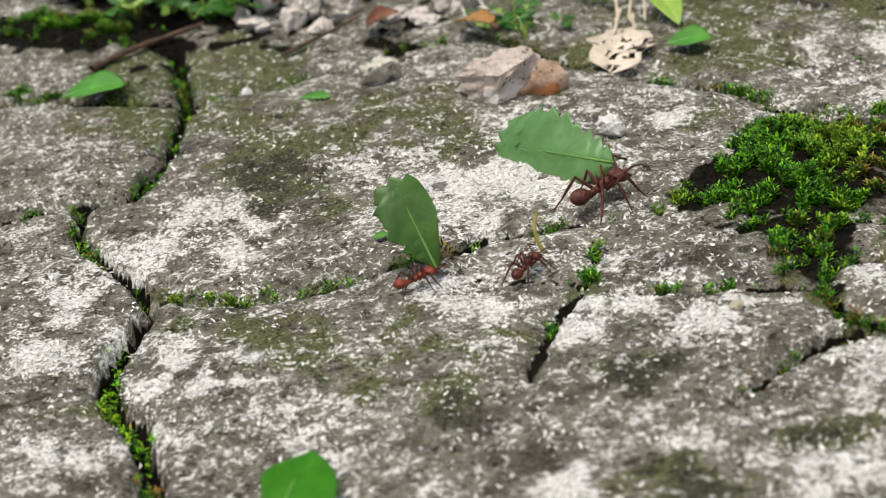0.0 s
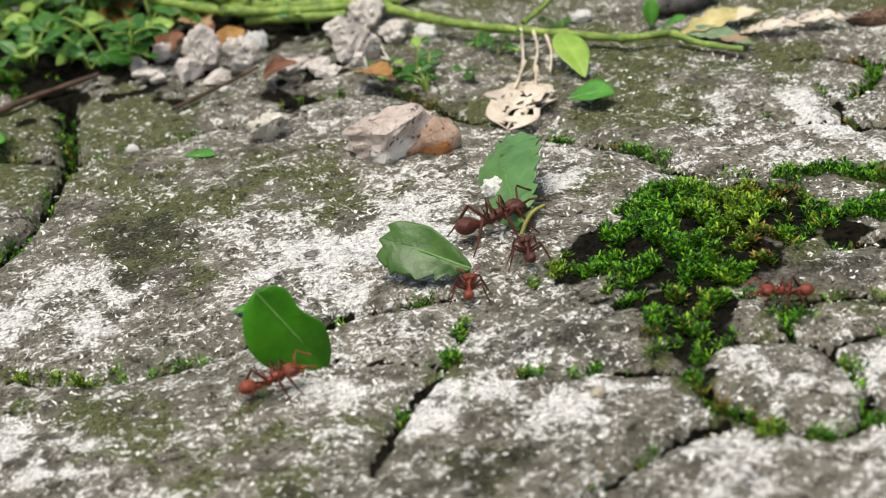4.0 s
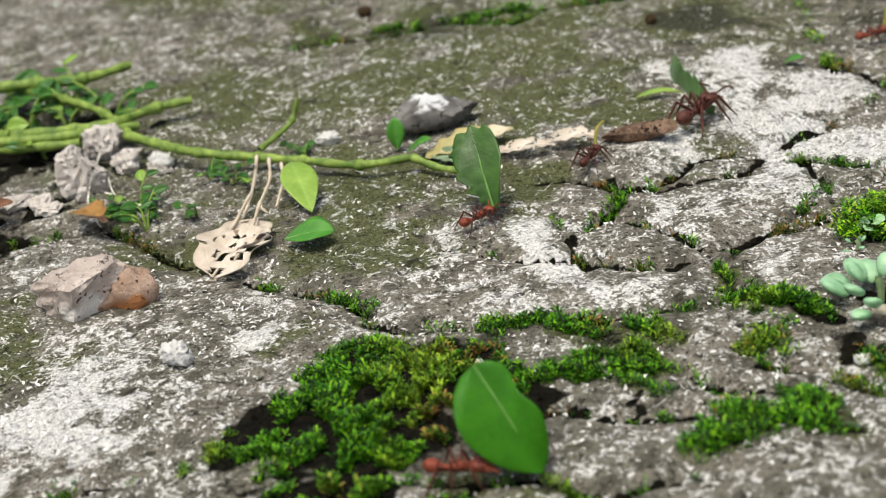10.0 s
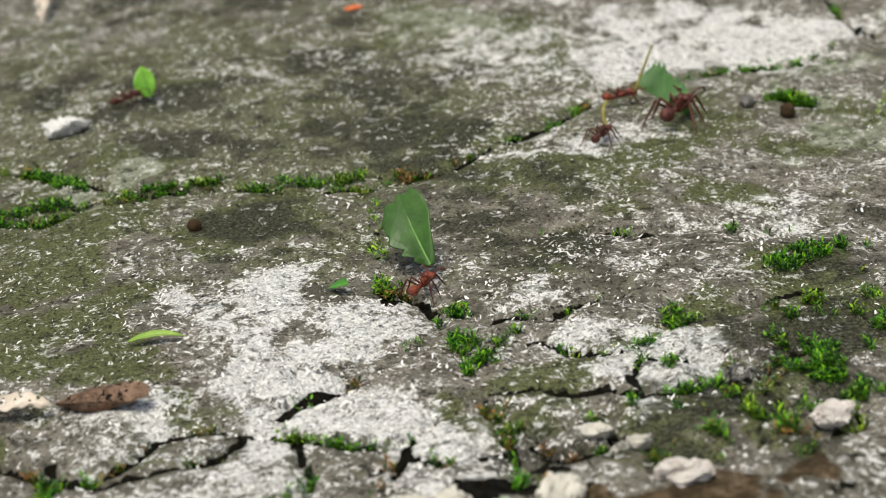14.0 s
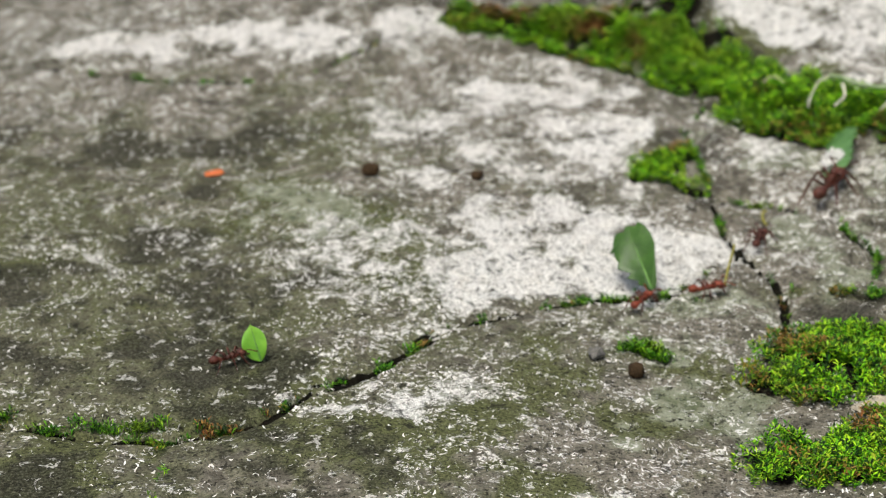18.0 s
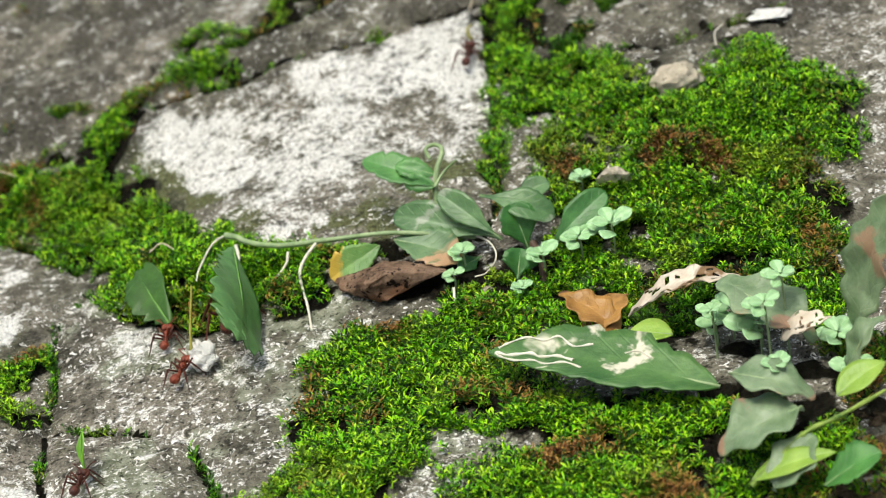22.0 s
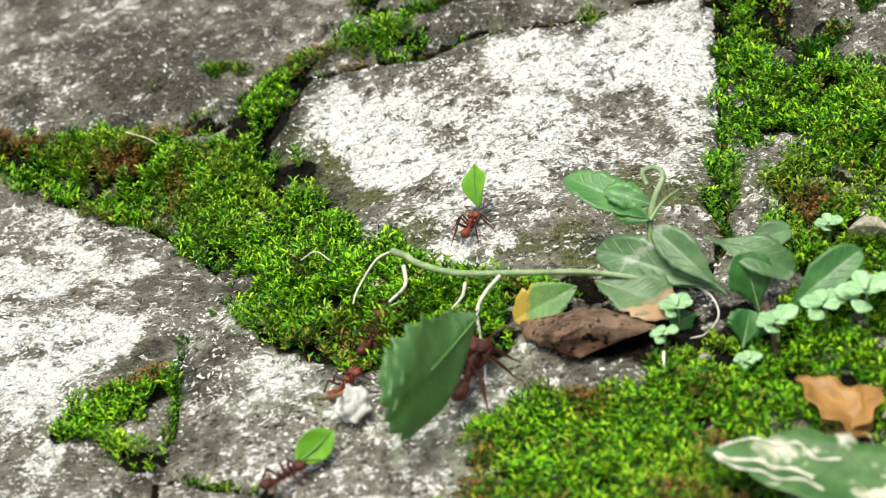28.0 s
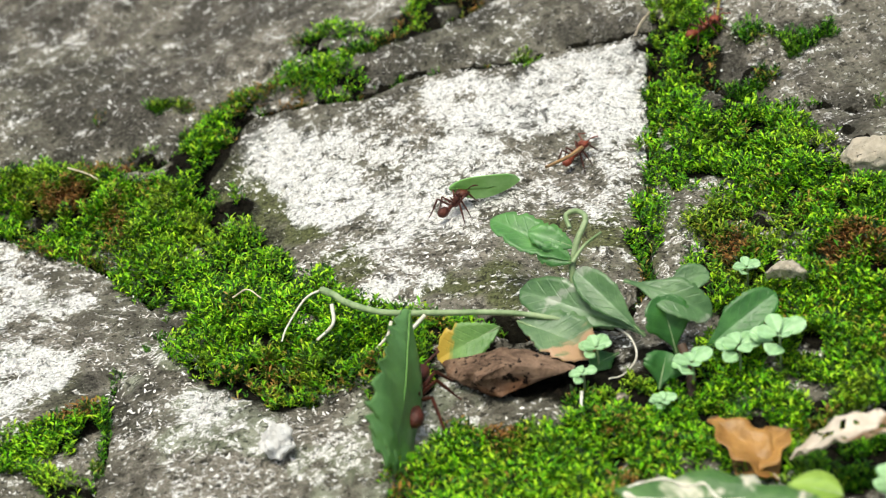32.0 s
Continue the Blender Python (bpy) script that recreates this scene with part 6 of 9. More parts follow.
def blade_shape(long, low, high, curl=0.2, cup=0.25, teeth=0, depth=0.0, thick=0.12, rows=26, cols=9, seed=0, bite=0.0):
    """A leaf blade along +x: low(u) and high(u) are its edges in y at the share u of its length. Both faces, closed round the rim."""
    rng = np.random.default_rng(seed)
    rows = max(rows, teeth * 3 + 1)
    u = np.linspace(0, 1, rows)
    lo, hi = np.array([low(v) for v in u]), np.array([high(v) for v in u])
    if teeth:
        saw = (u * teeth + 0.35 * np.sin(u * 9 + seed)) % 1.0
        saw = saw * (0.75 + 0.45 * np.sin(np.floor(u * teeth) * 2.3 + seed))
        fade = np.clip(np.sin(u * math.pi) * 3, 0, 1)
        hi = hi * (1 - depth * saw * fade)
        lo = lo * (1 - depth * saw * fade * (0.0 if bite else 1.0))
    w = np.linspace(0, 1, cols)
    y = lo[:, None] * (1 - w) + hi[:, None] * w
    x = (u * long)[:, None] + 0 * y
    span = max(hi.max() - lo.min(), 1e-6)
    z = cup * np.abs(y) ** 1.4 / span**0.4 + curl * long * (np.sin(u * 2.2)[:, None] * 0.25 - 0.2 * u[:, None] ** 2) + 0.05 * span * np.sin(u * 9 + 1)[:, None] * np.abs(y) / span
    ribs = np.clip(1 - np.abs(y) / (0.045 * span), 0, 1)
    across = np.tile((np.abs(y) / span).ravel(), 2)
    top = np.stack([x, y, z], -1).reshape(-1, 3)
    low_face = top - (0, 0, thick)
    k = np.arange(rows * cols).reshape(rows, cols)
    f1 = np.stack([k[:-1, :-1], k[1:, :-1], k[1:, 1:], k[:-1, 1:]], -1).reshape(-1, 4)
    f2 = f1[:, ::-1] + rows * cols
    rim = np.concatenate([k[:, 0], k[-1, 1:], k[-2::-1, -1], k[0, -2:0:-1]])
    nxt = np.roll(rim, -1)
    f3 = np.stack([rim, rim + rows * cols, nxt + rows * cols, nxt], -1)
    along = np.repeat(u, cols)
    return (np.concatenate([top, low_face]), np.concatenate([f1, f2, f3])), {"vein": np.tile(ribs.ravel(), 2), "along": np.tile(along, 2), "across": across}


def oval(width, sharp=1.0, point=0.55):
    return lambda u: width / 2 * max(0.0, math.sin(math.pi * min(1, max(0, u)) ** (1.0 if u < 0.02 else point + 0.35))) ** sharp + 0.02


def frame_along(a, b, roll=0.0, up=(0, -0.2, 1)):
    """A pose at a with +x towards b and +z as near to up as it goes."""
    a, b = Vector(a) / 1000, Vector(b) / 1000
    x = (b - a).normalized()
    y = Vector(up).cross(x)
    y = y.normalized() if y.length > 1e-4 else Vector((0, 1, 0))
    z = x.cross(y)
    return Matrix.Translation(a) @ Matrix((x, y, z)).transposed().to_4x4() @ pose(0, 0, 0, roll, 0, 0), (b - a).length * 1000


SEEDS = iter(range(1000, 100000))


def leaf_part(name, kind, a, b, width, curl, parent=None, teeth=0, roll=0.0, up=(0, -0.2, 1)):
    m, long = frame_along(a, b, roll, up)
    spoon = kind in ("rosy", "deepgreen")
    broad = kind in ("fresh", "toothed", "tipped", "yellowtip", "seedling")
    e = oval(width * 1.1, 0.66, 0.95) if broad else oval(width, 0.85)
    if spoon:  # a narrow stalk widening to a rounded blade
        e = lambda u: width / 2 * (0.1 + 0.9 * min(1.0, max(0.0, (u - 0.12) / 0.4)) ** 1.3) * math.sqrt(max(0.0, 1 - max(0.0, (u - 0.62) / 0.38) ** 2.2)) + 0.02
    seed = next(SEEDS)
    if kind in ("rosy", "deepgreen", "toothed", "tipped", "yellowtip", "mined"):
        teeth = 9
    shape, floats = blade_shape(long, lambda u: -e(u), e, curl, 0.35, teeth, (0.14 if spoon else 0.24) if teeth else 0, max(0.1, width * 0.02), *((24, 9) if long > 6 or kind == "dry" else (12, 5)), seed)
    if kind in ("dry", "orange", "straw", "sage", "litter"):
        v = shape[0]
        v[:, 2] += 0.03 * width * np.sin(v[:, 0] / width * 5 + seed) + 0.025 * width * np.sin(v[:, 1] / width * 9 + v[:, 0] / width * 7)
        v[:, 1] += 0.07 * width * np.sin(v[:, 0] / width * 11 + seed) * np.sign(v[:, 1])
    if kind == "dry":  # eaten through to a lace
        n = 23 * 8
        mid = shape[0][shape[1][:n]].mean(1)
        keep = lattice(mid[:, 0] + seed, mid[:, 1], width * 0.16, 71) + 0.5 * lattice(mid[:, 0], mid[:, 1], width * 0.08, 72) < 0.45
        shape = shape[0], np.concatenate([shape[1][:n][keep], shape[1][n : 2 * n][keep], shape[1][2 * n :]])
    ob = part(name, mm_mesh(name, shape, LEAVES[kind], floats), parent)
    ob.matrix_basis = m if not parent else parent.matrix_basis.inverted() @ m
    rib = mm_mesh("midrib", tube([(0.0, 0, 0.05), (long * 0.5, 0, curl * long * 0.15), (long * 0.85, 0, curl * long * 0.08)], [width * 0.022, width * 0.018, width * 0.006], 5), TUBES["runner" if kind not in ("dry", "orange", "straw") else "dryroot"])
    return ob, rib


# ---- things ----
def rock(kind, label, x, y, w, d, h, turn):
    h = h * {"pink": 1.9, "pale": 1.45, "grey": 1.75, "bark": 1.5}.get(kind, 1.15)
    w = w * (1.1 if kind in ("pale", "speckled") else 1.0)
    seed = next(SEEDS)
    big = w > 2.5
    p, f = ball((0, 0, 0), (w / 2, d / 2, h / 2), 22 if big else 10, 32 if big else 14, 0, {"white": 0.42, "speckled": 0.34, "grey": 0.14, "beige": 0.25, "bark": 0.4}.get(kind, 0.2), seed)
    if kind == "bark":  # a blocky chunk
        q = p / np.array((w / 2, d / 2, h / 2))
        p = np.sign(q) * np.abs(q) ** 0.6 * np.array((w / 2, d / 2, h / 2))
    rng = np.random.default_rng(seed)
    if kind in ("pink", "white", "pale", "speckled", "bark", "beige", "grey"):  # broken faces
        for n in rng.normal(0, 1, (11, 3)):
            n /= np.linalg.norm(n)
            s = p / np.array((w / 2, d / 2, h / 2)) @ n
            p = p - (np.clip(s - 0.6, 0, 1) * 0.95)[:, None] * n * np.array((w / 2, d / 2, h / 2))
    fine = sum(np.sin(p @ (rng.normal(0, 1, 3) * 6.28 / (0.18 * w)) + rng.random() * 6) for _ in range(5)) * {"bark": 0.006, "white": 0.022, "speckled": 0.024, "pale": 0.018}.get(kind, 0.012) * w
    p = p + p / (np.linalg.norm(p, axis=1)[:, None] + 1e-6) * fine[:, None]
    z = ground_at(x / 1000, y / 1000) * 1000 - p[:, 2].min() - 0.12 * h
    names = {"dark": "seed", "black": "soil_lump", "orange": "flake", "bark": "bark_piece"}
    ob = new(names.get(kind, "pebble" if w < 5 else "stone"), mm_mesh("stone", (p, f), STONES[kind], None, kind in ("pink", "pale", "bark")))
    ob.matrix_basis = pose(x / 1000, y / 1000, z / 1000, 0, 0, -turn)
    tagged(ob, label, {"dark": "seed", "black": "soil", "orange": "debris", "bark": "bark"}.get(kind, "stone"), "gravel stones" if "gravel" in label or "crumbly" in label else "")
    return ob


def leaf(name, kind, label, a, b, width, curl):
    ob, rib = leaf_part(name, kind, a, b, width, curl)
    part("midrib", rib, ob)
    return tagged(ob, label, "leaf")


def stem(name, kind, label, points, radius):
    radius = radius * (0.72 if kind == "vine" else 0.7)
    p = curve_points(points)
    r = radius * (1 + 0.16 * np.sin(np.arange(len(p)) * 1.7)) * np.linspace(1.05, 0.75, len(p))
    c = p[0].copy()
    ob = new(name, mm_mesh(name, tube(p - c, r, 8), TUBES[kind]))
    ob.matrix_basis = pose(*(c / 1000))
    if kind == "vine" and len(points) > 3:
        for q in points[1:-1]:
            part("node", mm_mesh("node", ball(np.array(q) - c, (radius * 1.3,) * 3, 6, 8), TUBES[kind]), ob)
    return tagged(ob, label, name.replace("_", " "), "fine roots" if name == "root" else "")


def weed(x, y, count, reach, seed):
    """A low leafy weed: branching stems with small leaves."""
    rng = random.Random(seed)
    z = ground_at(x / 1000, y / 1000) * 1000
    ob = tagged(new("weed"), "low green leafy weed at the edge of the paving", "weed", "weeds along the paving edge")
    ob.matrix_basis = pose(x / 1000, y / 1000, z / 1000)
    for k in range(max(3, count // 4)):
        a, out, up = rng.random() * 6.28, reach * rng.uniform(0.5, 1.0), reach * rng.uniform(0.25, 0.75)
        tip = (out * math.cos(a), out * math.sin(a), up)
        line = curve_points([(0, 0, -0.5), (tip[0] * 0.35, tip[1] * 0.35, up * 0.7), tip], 5)
        part("stalk", mm_mesh("stalk", tube(line, np.linspace(0.05, 0.025, len(line)) * reach * 0.7, 6), TUBES["vine"]), ob)
        for i in range(4):
            at = line[min(len(line) - 1, 3 + i * 2)] + np.array([x, y, z])
            b = a + rng.uniform(-2, 2)
            size = reach * rng.uniform(0.22, 0.42)
            end = at + np.array([size * math.cos(b), size * math.sin(b), size * rng.uniform(-0.2, 0.5)])
            leaf_part("leaf", "weed" if rng.random() < 0.85 else "lime", at, end, size * rng.uniform(0.5, 0.75), rng.uniform(0.1, 0.4), ob, 0, rng.uniform(-30, 30), (0, -0.5, 0.85))


def succulent(x, y, count, reach):
    """Plump pale green leaves in little rosettes."""
    rng = random.Random(int(x * 7 + count))
    z = ground_at(x / 1000, y / 1000) * 1000
    ob = tagged(new("succulent_plant"), "small pale blue-green succulent with plump leaves", "succulent", "succulents in the broken paving")
    ob.matrix_basis = pose(x / 1000, y / 1000, z / 1000)
    part("stalk", mm_mesh("stalk", tube([(0, 0, -0.5), (0.2, 0, reach * 0.4), (0, 0.3, reach * 0.7)], 0.25 + reach * 0.03, 6), TUBES["runner"]), ob)
    for i in range(count):
        share = math.sqrt((i + 0.5) / count)
        a, out = i * 2.4 + rng.random() * 0.4, reach * 0.8 * share
        tilt = 1.15 - 0.95 * share + rng.uniform(-0.2, 0.2)
        size = reach * rng.uniform(0.27, 0.36) * (0.75 + 0.35 * share)
        v, f = ball((size * 0.9, 0, 0), (size, size * 0.7, size * 0.4), 8, 10, tilt)
        v[:, 2] += 0.1 * size * np.abs(v[:, 1] / size) * 2
        c, s = math.cos(a), math.sin(a)
        v = np.stack([v[:, 0] * c - v[:, 1] * s + out * c, v[:, 0] * s + v[:, 1] * c + out * s, v[:, 2] + reach * (0.85 - 0.7 * share * share)], -1)
        part("leaf", mm_mesh("plump_leaf", (v, f), LEAVES["succulent"], {"vein": np.zeros(len(v)), "along": np.zeros(len(v)), "across": np.zeros(len(v))}), ob)


def seedling(x, y, count, reach, rise=0.0):
    """A tiny light green seedling with rounded leaves."""
    rng = random.Random(int(x * 13 + y))
    z = ground_at(x / 1000, y / 1000) * 1000
    ob = tagged(new("seedling"), "tiny light green seedling with rounded leaves in the moss", "seedling", "seedlings in the moss")
    ob.matrix_basis = pose(x / 1000, y / 1000, z / 1000)
    top = reach * 1.15 + rise
    part("stalk", mm_mesh("stalk", tube([(0, 0, -0.6), (0.1, 0.1, top * 0.5), (0, 0, top)], 0.14, 6), TUBES["runner"]), ob)
    for i in range(min(count, 7)):
        a = i * 1.57 + (i // 4) * 0.8 + rng.random() * 0.3
        tier = i // 4
        size = reach * (0.66 + 0.08 * tier) * rng.uniform(0.85, 1.15)
        out = reach * (0.06 + 0.12 * tier)
        h = top - reach * 0.23 * tier + z
        at = (x + out * math.cos(a), y + out * math.sin(a), h)
        end = (x + (out + size) * math.cos(a), y + (out + size) * math.sin(a), h + size * rng.uniform(0.0, 0.45))
        leaf_part("leaf", "seedling", at, end, size * 0.68, 0.1, ob, 0, 0.0, (0, -0.5, 0.85))


def plant(name, label, place):
    ob = tagged(new(name), label, "weed")
    ob.matrix_basis = pose(*(c / 1000 for c in place))
    return ob


def rosette_leaf(parent, kind, a, b, width, curl):
    ob, rib = leaf_part("leaf", kind, a, b, width, curl, parent, 0, random.Random(int(width * 91)).uniform(-14, 14), (0, -0.75, 0.65))
    part("midrib", rib, ob)
    if kind in ("tipped", "yellowtip"):
        ob["label"] = "leaf withered to %s at its tip" % ("brown" if kind == "tipped" else "yellow")


def rosette_stem(parent, kind, points, radius):
    p = curve_points(points) - np.array(parent.matrix_basis.translation) * 1000
    tone = "runner" if kind == "runner" else "whiteroot"
    part(kind, mm_mesh(kind, tube(p, radius * (0.75 if kind == "runner" else 0.5) * np.linspace(1.1, 0.7, len(p)), 7), TUBES[tone]), parent, "" if kind == "runner" else "pale hanging root")


# stones on the paving
quartz = rock("pink", "angular pink and orange rock lying on the paving", -7.4, 227.6, 12.2, 9.8, 5.7, -2)
knob = ball((0, 0, 0), (3.4, 3.0, 2.9), 16, 22, 0.25, 0.5, 77)
part("knob", mm_mesh("knob", knob, STONES["rust"]), quartz, "rounded orange brown side of the rock").location = (0.0052, -0.0004, -0.0008)
rock("speckled", "speckled black and white pebble on the paving", -24.0, 238.9, 5.7, 4.6, 4.4, -6)
rock("white", "small rough white pebble on the paving", -44.4, 242.8, 3.2, 2.6, 2.7, -10)
rock("white", "small rough white pebble on the paving", 5.1, 208.7, 4.7, 3.8, 3.7, 1)
rock("beige", "small smooth beige pebble on the paving", 10.7, 158.7, 2.2, 1.7, 1.4, 4)
rock("pale", "pale gravel stone among the weeds", -34.3, 267.3, 6.1, 4.9, 6.4, -7)
rock("pale", "pale gravel stone among the weeds", -28.2, 268.0, 6.1, 4.9, 4.5, -6)
rock("pale", "pale gravel stone among the weeds", -36.7, 264.6, 4.3, 3.5, 3.0, -8)
rock("pale", "pale gravel stone among the weeds", -20.9, 262.5, 5.5, 4.4, 1.8, -5)
rock("pale", "pale gravel stone among the weeds", -10.8, 264.4, 6.8, 5.5, 6.0, -2)
rock("pale", "pale gravel stone among the weeds", -0.4, 267.1, 3.9, 3.1, 1.8, -0)
rock("pale", "pale gravel stone among the weeds", -15.7, 259.9, 4.6, 3.7, 1.4, -3)
rock("pale", "pale gravel stone among the weeds", -4.9, 269.3, 5.2, 4.2, 2.9, -1)
rock("pale", "pale gravel stone among the weeds", -42.4, 265.7, 5.2, 4.2, 1.6, -9)
rock("pale", "pale gravel stone among the weeds", -32.2, 261.7, 4.3, 3.4, 1.7, -7)
rock("pale", "pale gravel stone among the weeds", -10.7, 261.2, 2.6, 2.0, 1.9, -2)
rock("white", "round white pebble beside the creeping stem", 24.1, 268.4, 3.7, 3.0, 2.4, -5)
rock("grey", "smooth grey stone with a painted white highlight on top, lying on the paving", 39.5, 268.2, 15.0, 10.6, 3.5, -11)
rock("white", "flat white stone with a dark underside", 56.8, 346.1, 7.1, 5.7, 4.0, -4)
rock("pale", "pale crumbly stone in the broken edge of the paving", 93.4, 203.4, 5.7, 4.5, 3.6, 13)
rock("pale", "pale crumbly stone in the broken edge of the paving", 99.1, 201.5, 4.9, 3.9, 3.7, 15)
rock("pale", "pale crumbly stone in the broken edge of the paving", 92.7, 193.5, 9.6, 7.6, 2.9, 13)
rock("pale", "pale crumbly stone in the broken edge of the paving", 86.2, 190.9, 3.1, 2.5, 1.3, 11)
rock("pale", "pale crumbly stone in the broken edge of the paving", 93.3, 184.2, 3.8, 3.0, 1.4, 14)
rock("pale", "pale crumbly stone in the broken edge of the paving", 90.5, 187.0, 3.4, 2.7, 1.5, 13)
rock("white", "round white pebble in the broken paving", 108.5, 210.9, 3.6, 2.9, 2.1, 11)
rock("speckled", "grey broken stone in the crumbled paving", 111.0, 223.0, 4.1, 3.2, 3.6, 11)
rock("pale", "pale broken stone in the crumbled paving", 124.2, 224.7, 4.7, 3.8, 1.5, 16)
rock("pale", "pale rough stone set among the moss", 205.4, 314.7, 13.7, 9.3, 3.4, 16)
rock("beige", "flat beige stone half buried in moss", 192.6, 311.4, 6.4, 3.9, 1.6, 13)
rock("white", "angular white chip of stone on the paving", 207.6, 382.9, 5.4, 4.2, 4.4, -4)
rock("white", "tiny white pebble at the edge of the moss", 196.7, 405.7, 0.9, 0.8, 0.9, -7)
rock("white", "tiny white pebble at the edge of the moss", 197.6, 404.0, 0.9, 0.7, 0.7, -7)
rock("beige", "weathered beige stone sunk in the moss", 281.1, 413.0, 11.2, 8.0, 4.2, 16)
rock("beige", "pale grey stone sunk in the moss", 266.6, 396.1, 5.4, 4.3, 2.8, 14)
rock("white", "smooth white stone on the dark paving", 301.1, 428.7, 9.1, 6.1, 1.1, 19)
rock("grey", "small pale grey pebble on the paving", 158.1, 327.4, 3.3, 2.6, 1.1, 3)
rock("dark", "dark brown seed lying on the paving", 131.1, 391.0, 3.1, 2.5, 2.0, -3)
rock("dark", "dark brown seed lying on the paving", 76.5, 298.9, 1.8, 1.4, 1.5, -0)
rock("dark", "dark brown seed lying on the paving", 162.8, 322.6, 2.3, 1.8, 2.0, 5)
rock("dark", "dark brown seed lying on the paving", 31.6, 323.6, 2.6, 2.1, 1.5, -10)
rock("dark", "small brown seed lying on the paving", 148.8, 389.5, 2.4, 1.9, 1.4, 1)
rock("white", "tiny white grain on the moss", 39.1, 198.7, 1.2, 0.9, 0.8, 11)
rock("white", "tiny white grain on the moss", 50.7, 196.9, 1.2, 1.0, 0.5, 14)
rock("white", "tiny white grain on the moss", 271.3, 392.7, 1.8, 1.4, 1.1, 15)
rock("white", "tiny white grain on the moss", 273.4, 385.2, 1.1, 0.8, 0.8, 16)
rock("orange", "small orange flake on the paving", 105.0, 395.9, 3.3, 2.5, 0.4, -8)
rock("orange", "small red-orange flake on the paving", -63.0, 212.8, 1.7, 1.3, 0.2, -9)
rock("orange", "orange chip beside the pale stones", 90.2, 206.4, 2.4, 1.9, 1.0, 15)
rock("orange", "small red berry under the leaves", 270.6, 332.6, 1.6, 1.3, 1.5, 17)
rock("grey", "flat grey fleck of stone on the paving", -18.1, 200.4, 3.1, 2.3, 0.2, -5)
rock("bark", "brown crumbling chunk of bark under the leaves", 233.1, 388.5, 16.3, 10.3, 3.3, 6)
rock("white", "whitish gravel stone among the weeds", -27.1, 273.3, 5, 4.0, 3.0, -45)
rock("pale", "pale gravel stone among the weeds", -28.7, 267.2, 3.5, 2.8, 2.1, -8)
rock("pale", "pale gravel stone among the weeds", -36.2, 265.6, 4, 3.2, 2.4, 29)
rock("pale", "pale gravel stone among the weeds", -40.6, 273.7, 4.5, 3.6, 2.7, -24)
rock("pale", "pale gravel stone among the weeds", -31.8, 264.0, 3, 2.4, 1.8, 13)
rock("pale", "pale gravel stone among the weeds", -20.7, 262.2, 3.5, 2.8, 2.1, -40)
rock("pale", "pale gravel stone among the weeds", -16.5, 261.7, 4, 3.2, 2.4, -3)
rock("white", "whitish gravel stone among the weeds", -11.6, 264.3, 4.5, 3.6, 2.7, 34)
rock("pale", "pale gravel stone among the weeds", -9.3, 275.9, 7, 5.6, 4.2, -19)
rock("pale", "pale gravel stone among the weeds", -13.6, 272.8, 5, 4.0, 3.0, 18)
rock("white", "whitish gravel stone among the weeds", -0.2, 267.9, 4.5, 3.6, 2.7, -35)
rock("pale", "pale gravel stone among the weeds", -44.4, 269.6, 3.2, 2.6, 1.9, 2)
rock("white", "whitish gravel stone among the weeds", -43.9, 243.3, 3.0, 2.4, 1.8, 39)
rock("pale", "pale gravel stone among the weeds", -41.1, 264.2, 2.6, 2.1, 1.6, -14)
rock("pale", "pale broken stone lying in the crumbled paving", 84.0, 189.8, 3.0, 2.4, 1.7, -45)
rock("beige", "beige broken stone lying in the crumbled paving", 83.3, 196.5, 4.0, 3.2, 2.2, 8)
rock("pale", "pale broken stone lying in the crumbled paving", 86.4, 190.6, 4.2, 3.4, 2.3, -29)
rock("white", "small white broken stone lying in the crumbled paving", 90.5, 184.8, 5, 4.0, 2.8, 24)
rock("pale", "pale broken stone lying in the crumbled paving", 92.1, 182.6, 4, 3.2, 2.2, -13)
rock("pale", "pale broken stone lying in the crumbled paving", 88.1, 186.2, 5, 4.0, 2.8, 40)
rock("pale", "pale broken stone lying in the crumbled paving", 100.4, 204.5, 6, 4.8, 3.3, 3)
rock("white", "small white broken stone lying in the crumbled paving", 78.5, 187.5, 2.6, 2.1, 1.4, -34)
rock("pale", "pale broken stone lying in the crumbled paving", 103.3, 209.9, 3, 2.4, 1.7, 19)
rock("pale", "pale broken stone lying in the crumbled paving", 105.3, 209.5, 2.6, 2.1, 1.4, -18)
rock("speckled", "grey speckled broken stone lying in the crumbled paving", 97.0, 226.5, 3.5, 2.8, 1.9, 35)
rock("speckled", "grey speckled broken stone lying in the crumbled paving", 100.4, 225.7, 4.0, 3.2, 2.2, -2)
rock("speckled", "grey speckled broken stone lying in the crumbled paving", 111.1, 226.3, 4.0, 3.2, 2.2, -39)
rock("pale", "pale broken stone lying in the crumbled paving", 122.8, 225.9, 4.2, 3.4, 2.3, 14)
rock("speckled", "grey speckled broken stone lying in the crumbled paving", 120.3, 232.3, 3.0, 2.4, 1.7, -23)
rock("speckled", "grey speckled broken stone lying in the crumbled paving", 117.0, 235.7, 3.4, 2.7, 1.9, 30)
rock("pale", "pale broken stone lying in the crumbled paving", 140.8, 232.9, 4.5, 3.6, 2.5, -7)
rock("pale", "pale broken stone lying in the crumbled paving", 209.9, 317.6, 8, 6.4, 4.4, -44)
rock("beige", "beige broken stone lying in the crumbled paving", 193.4, 311.7, 5, 4.0, 2.8, 9)
rock("beige", "beige broken stone lying in the crumbled paving", 218.9, 335.0, 4, 3.2, 2.2, -28)
rock("pale", "pale broken stone lying in the crumbled paving", 216.9, 305.3, 5, 4.0, 2.8, 25)
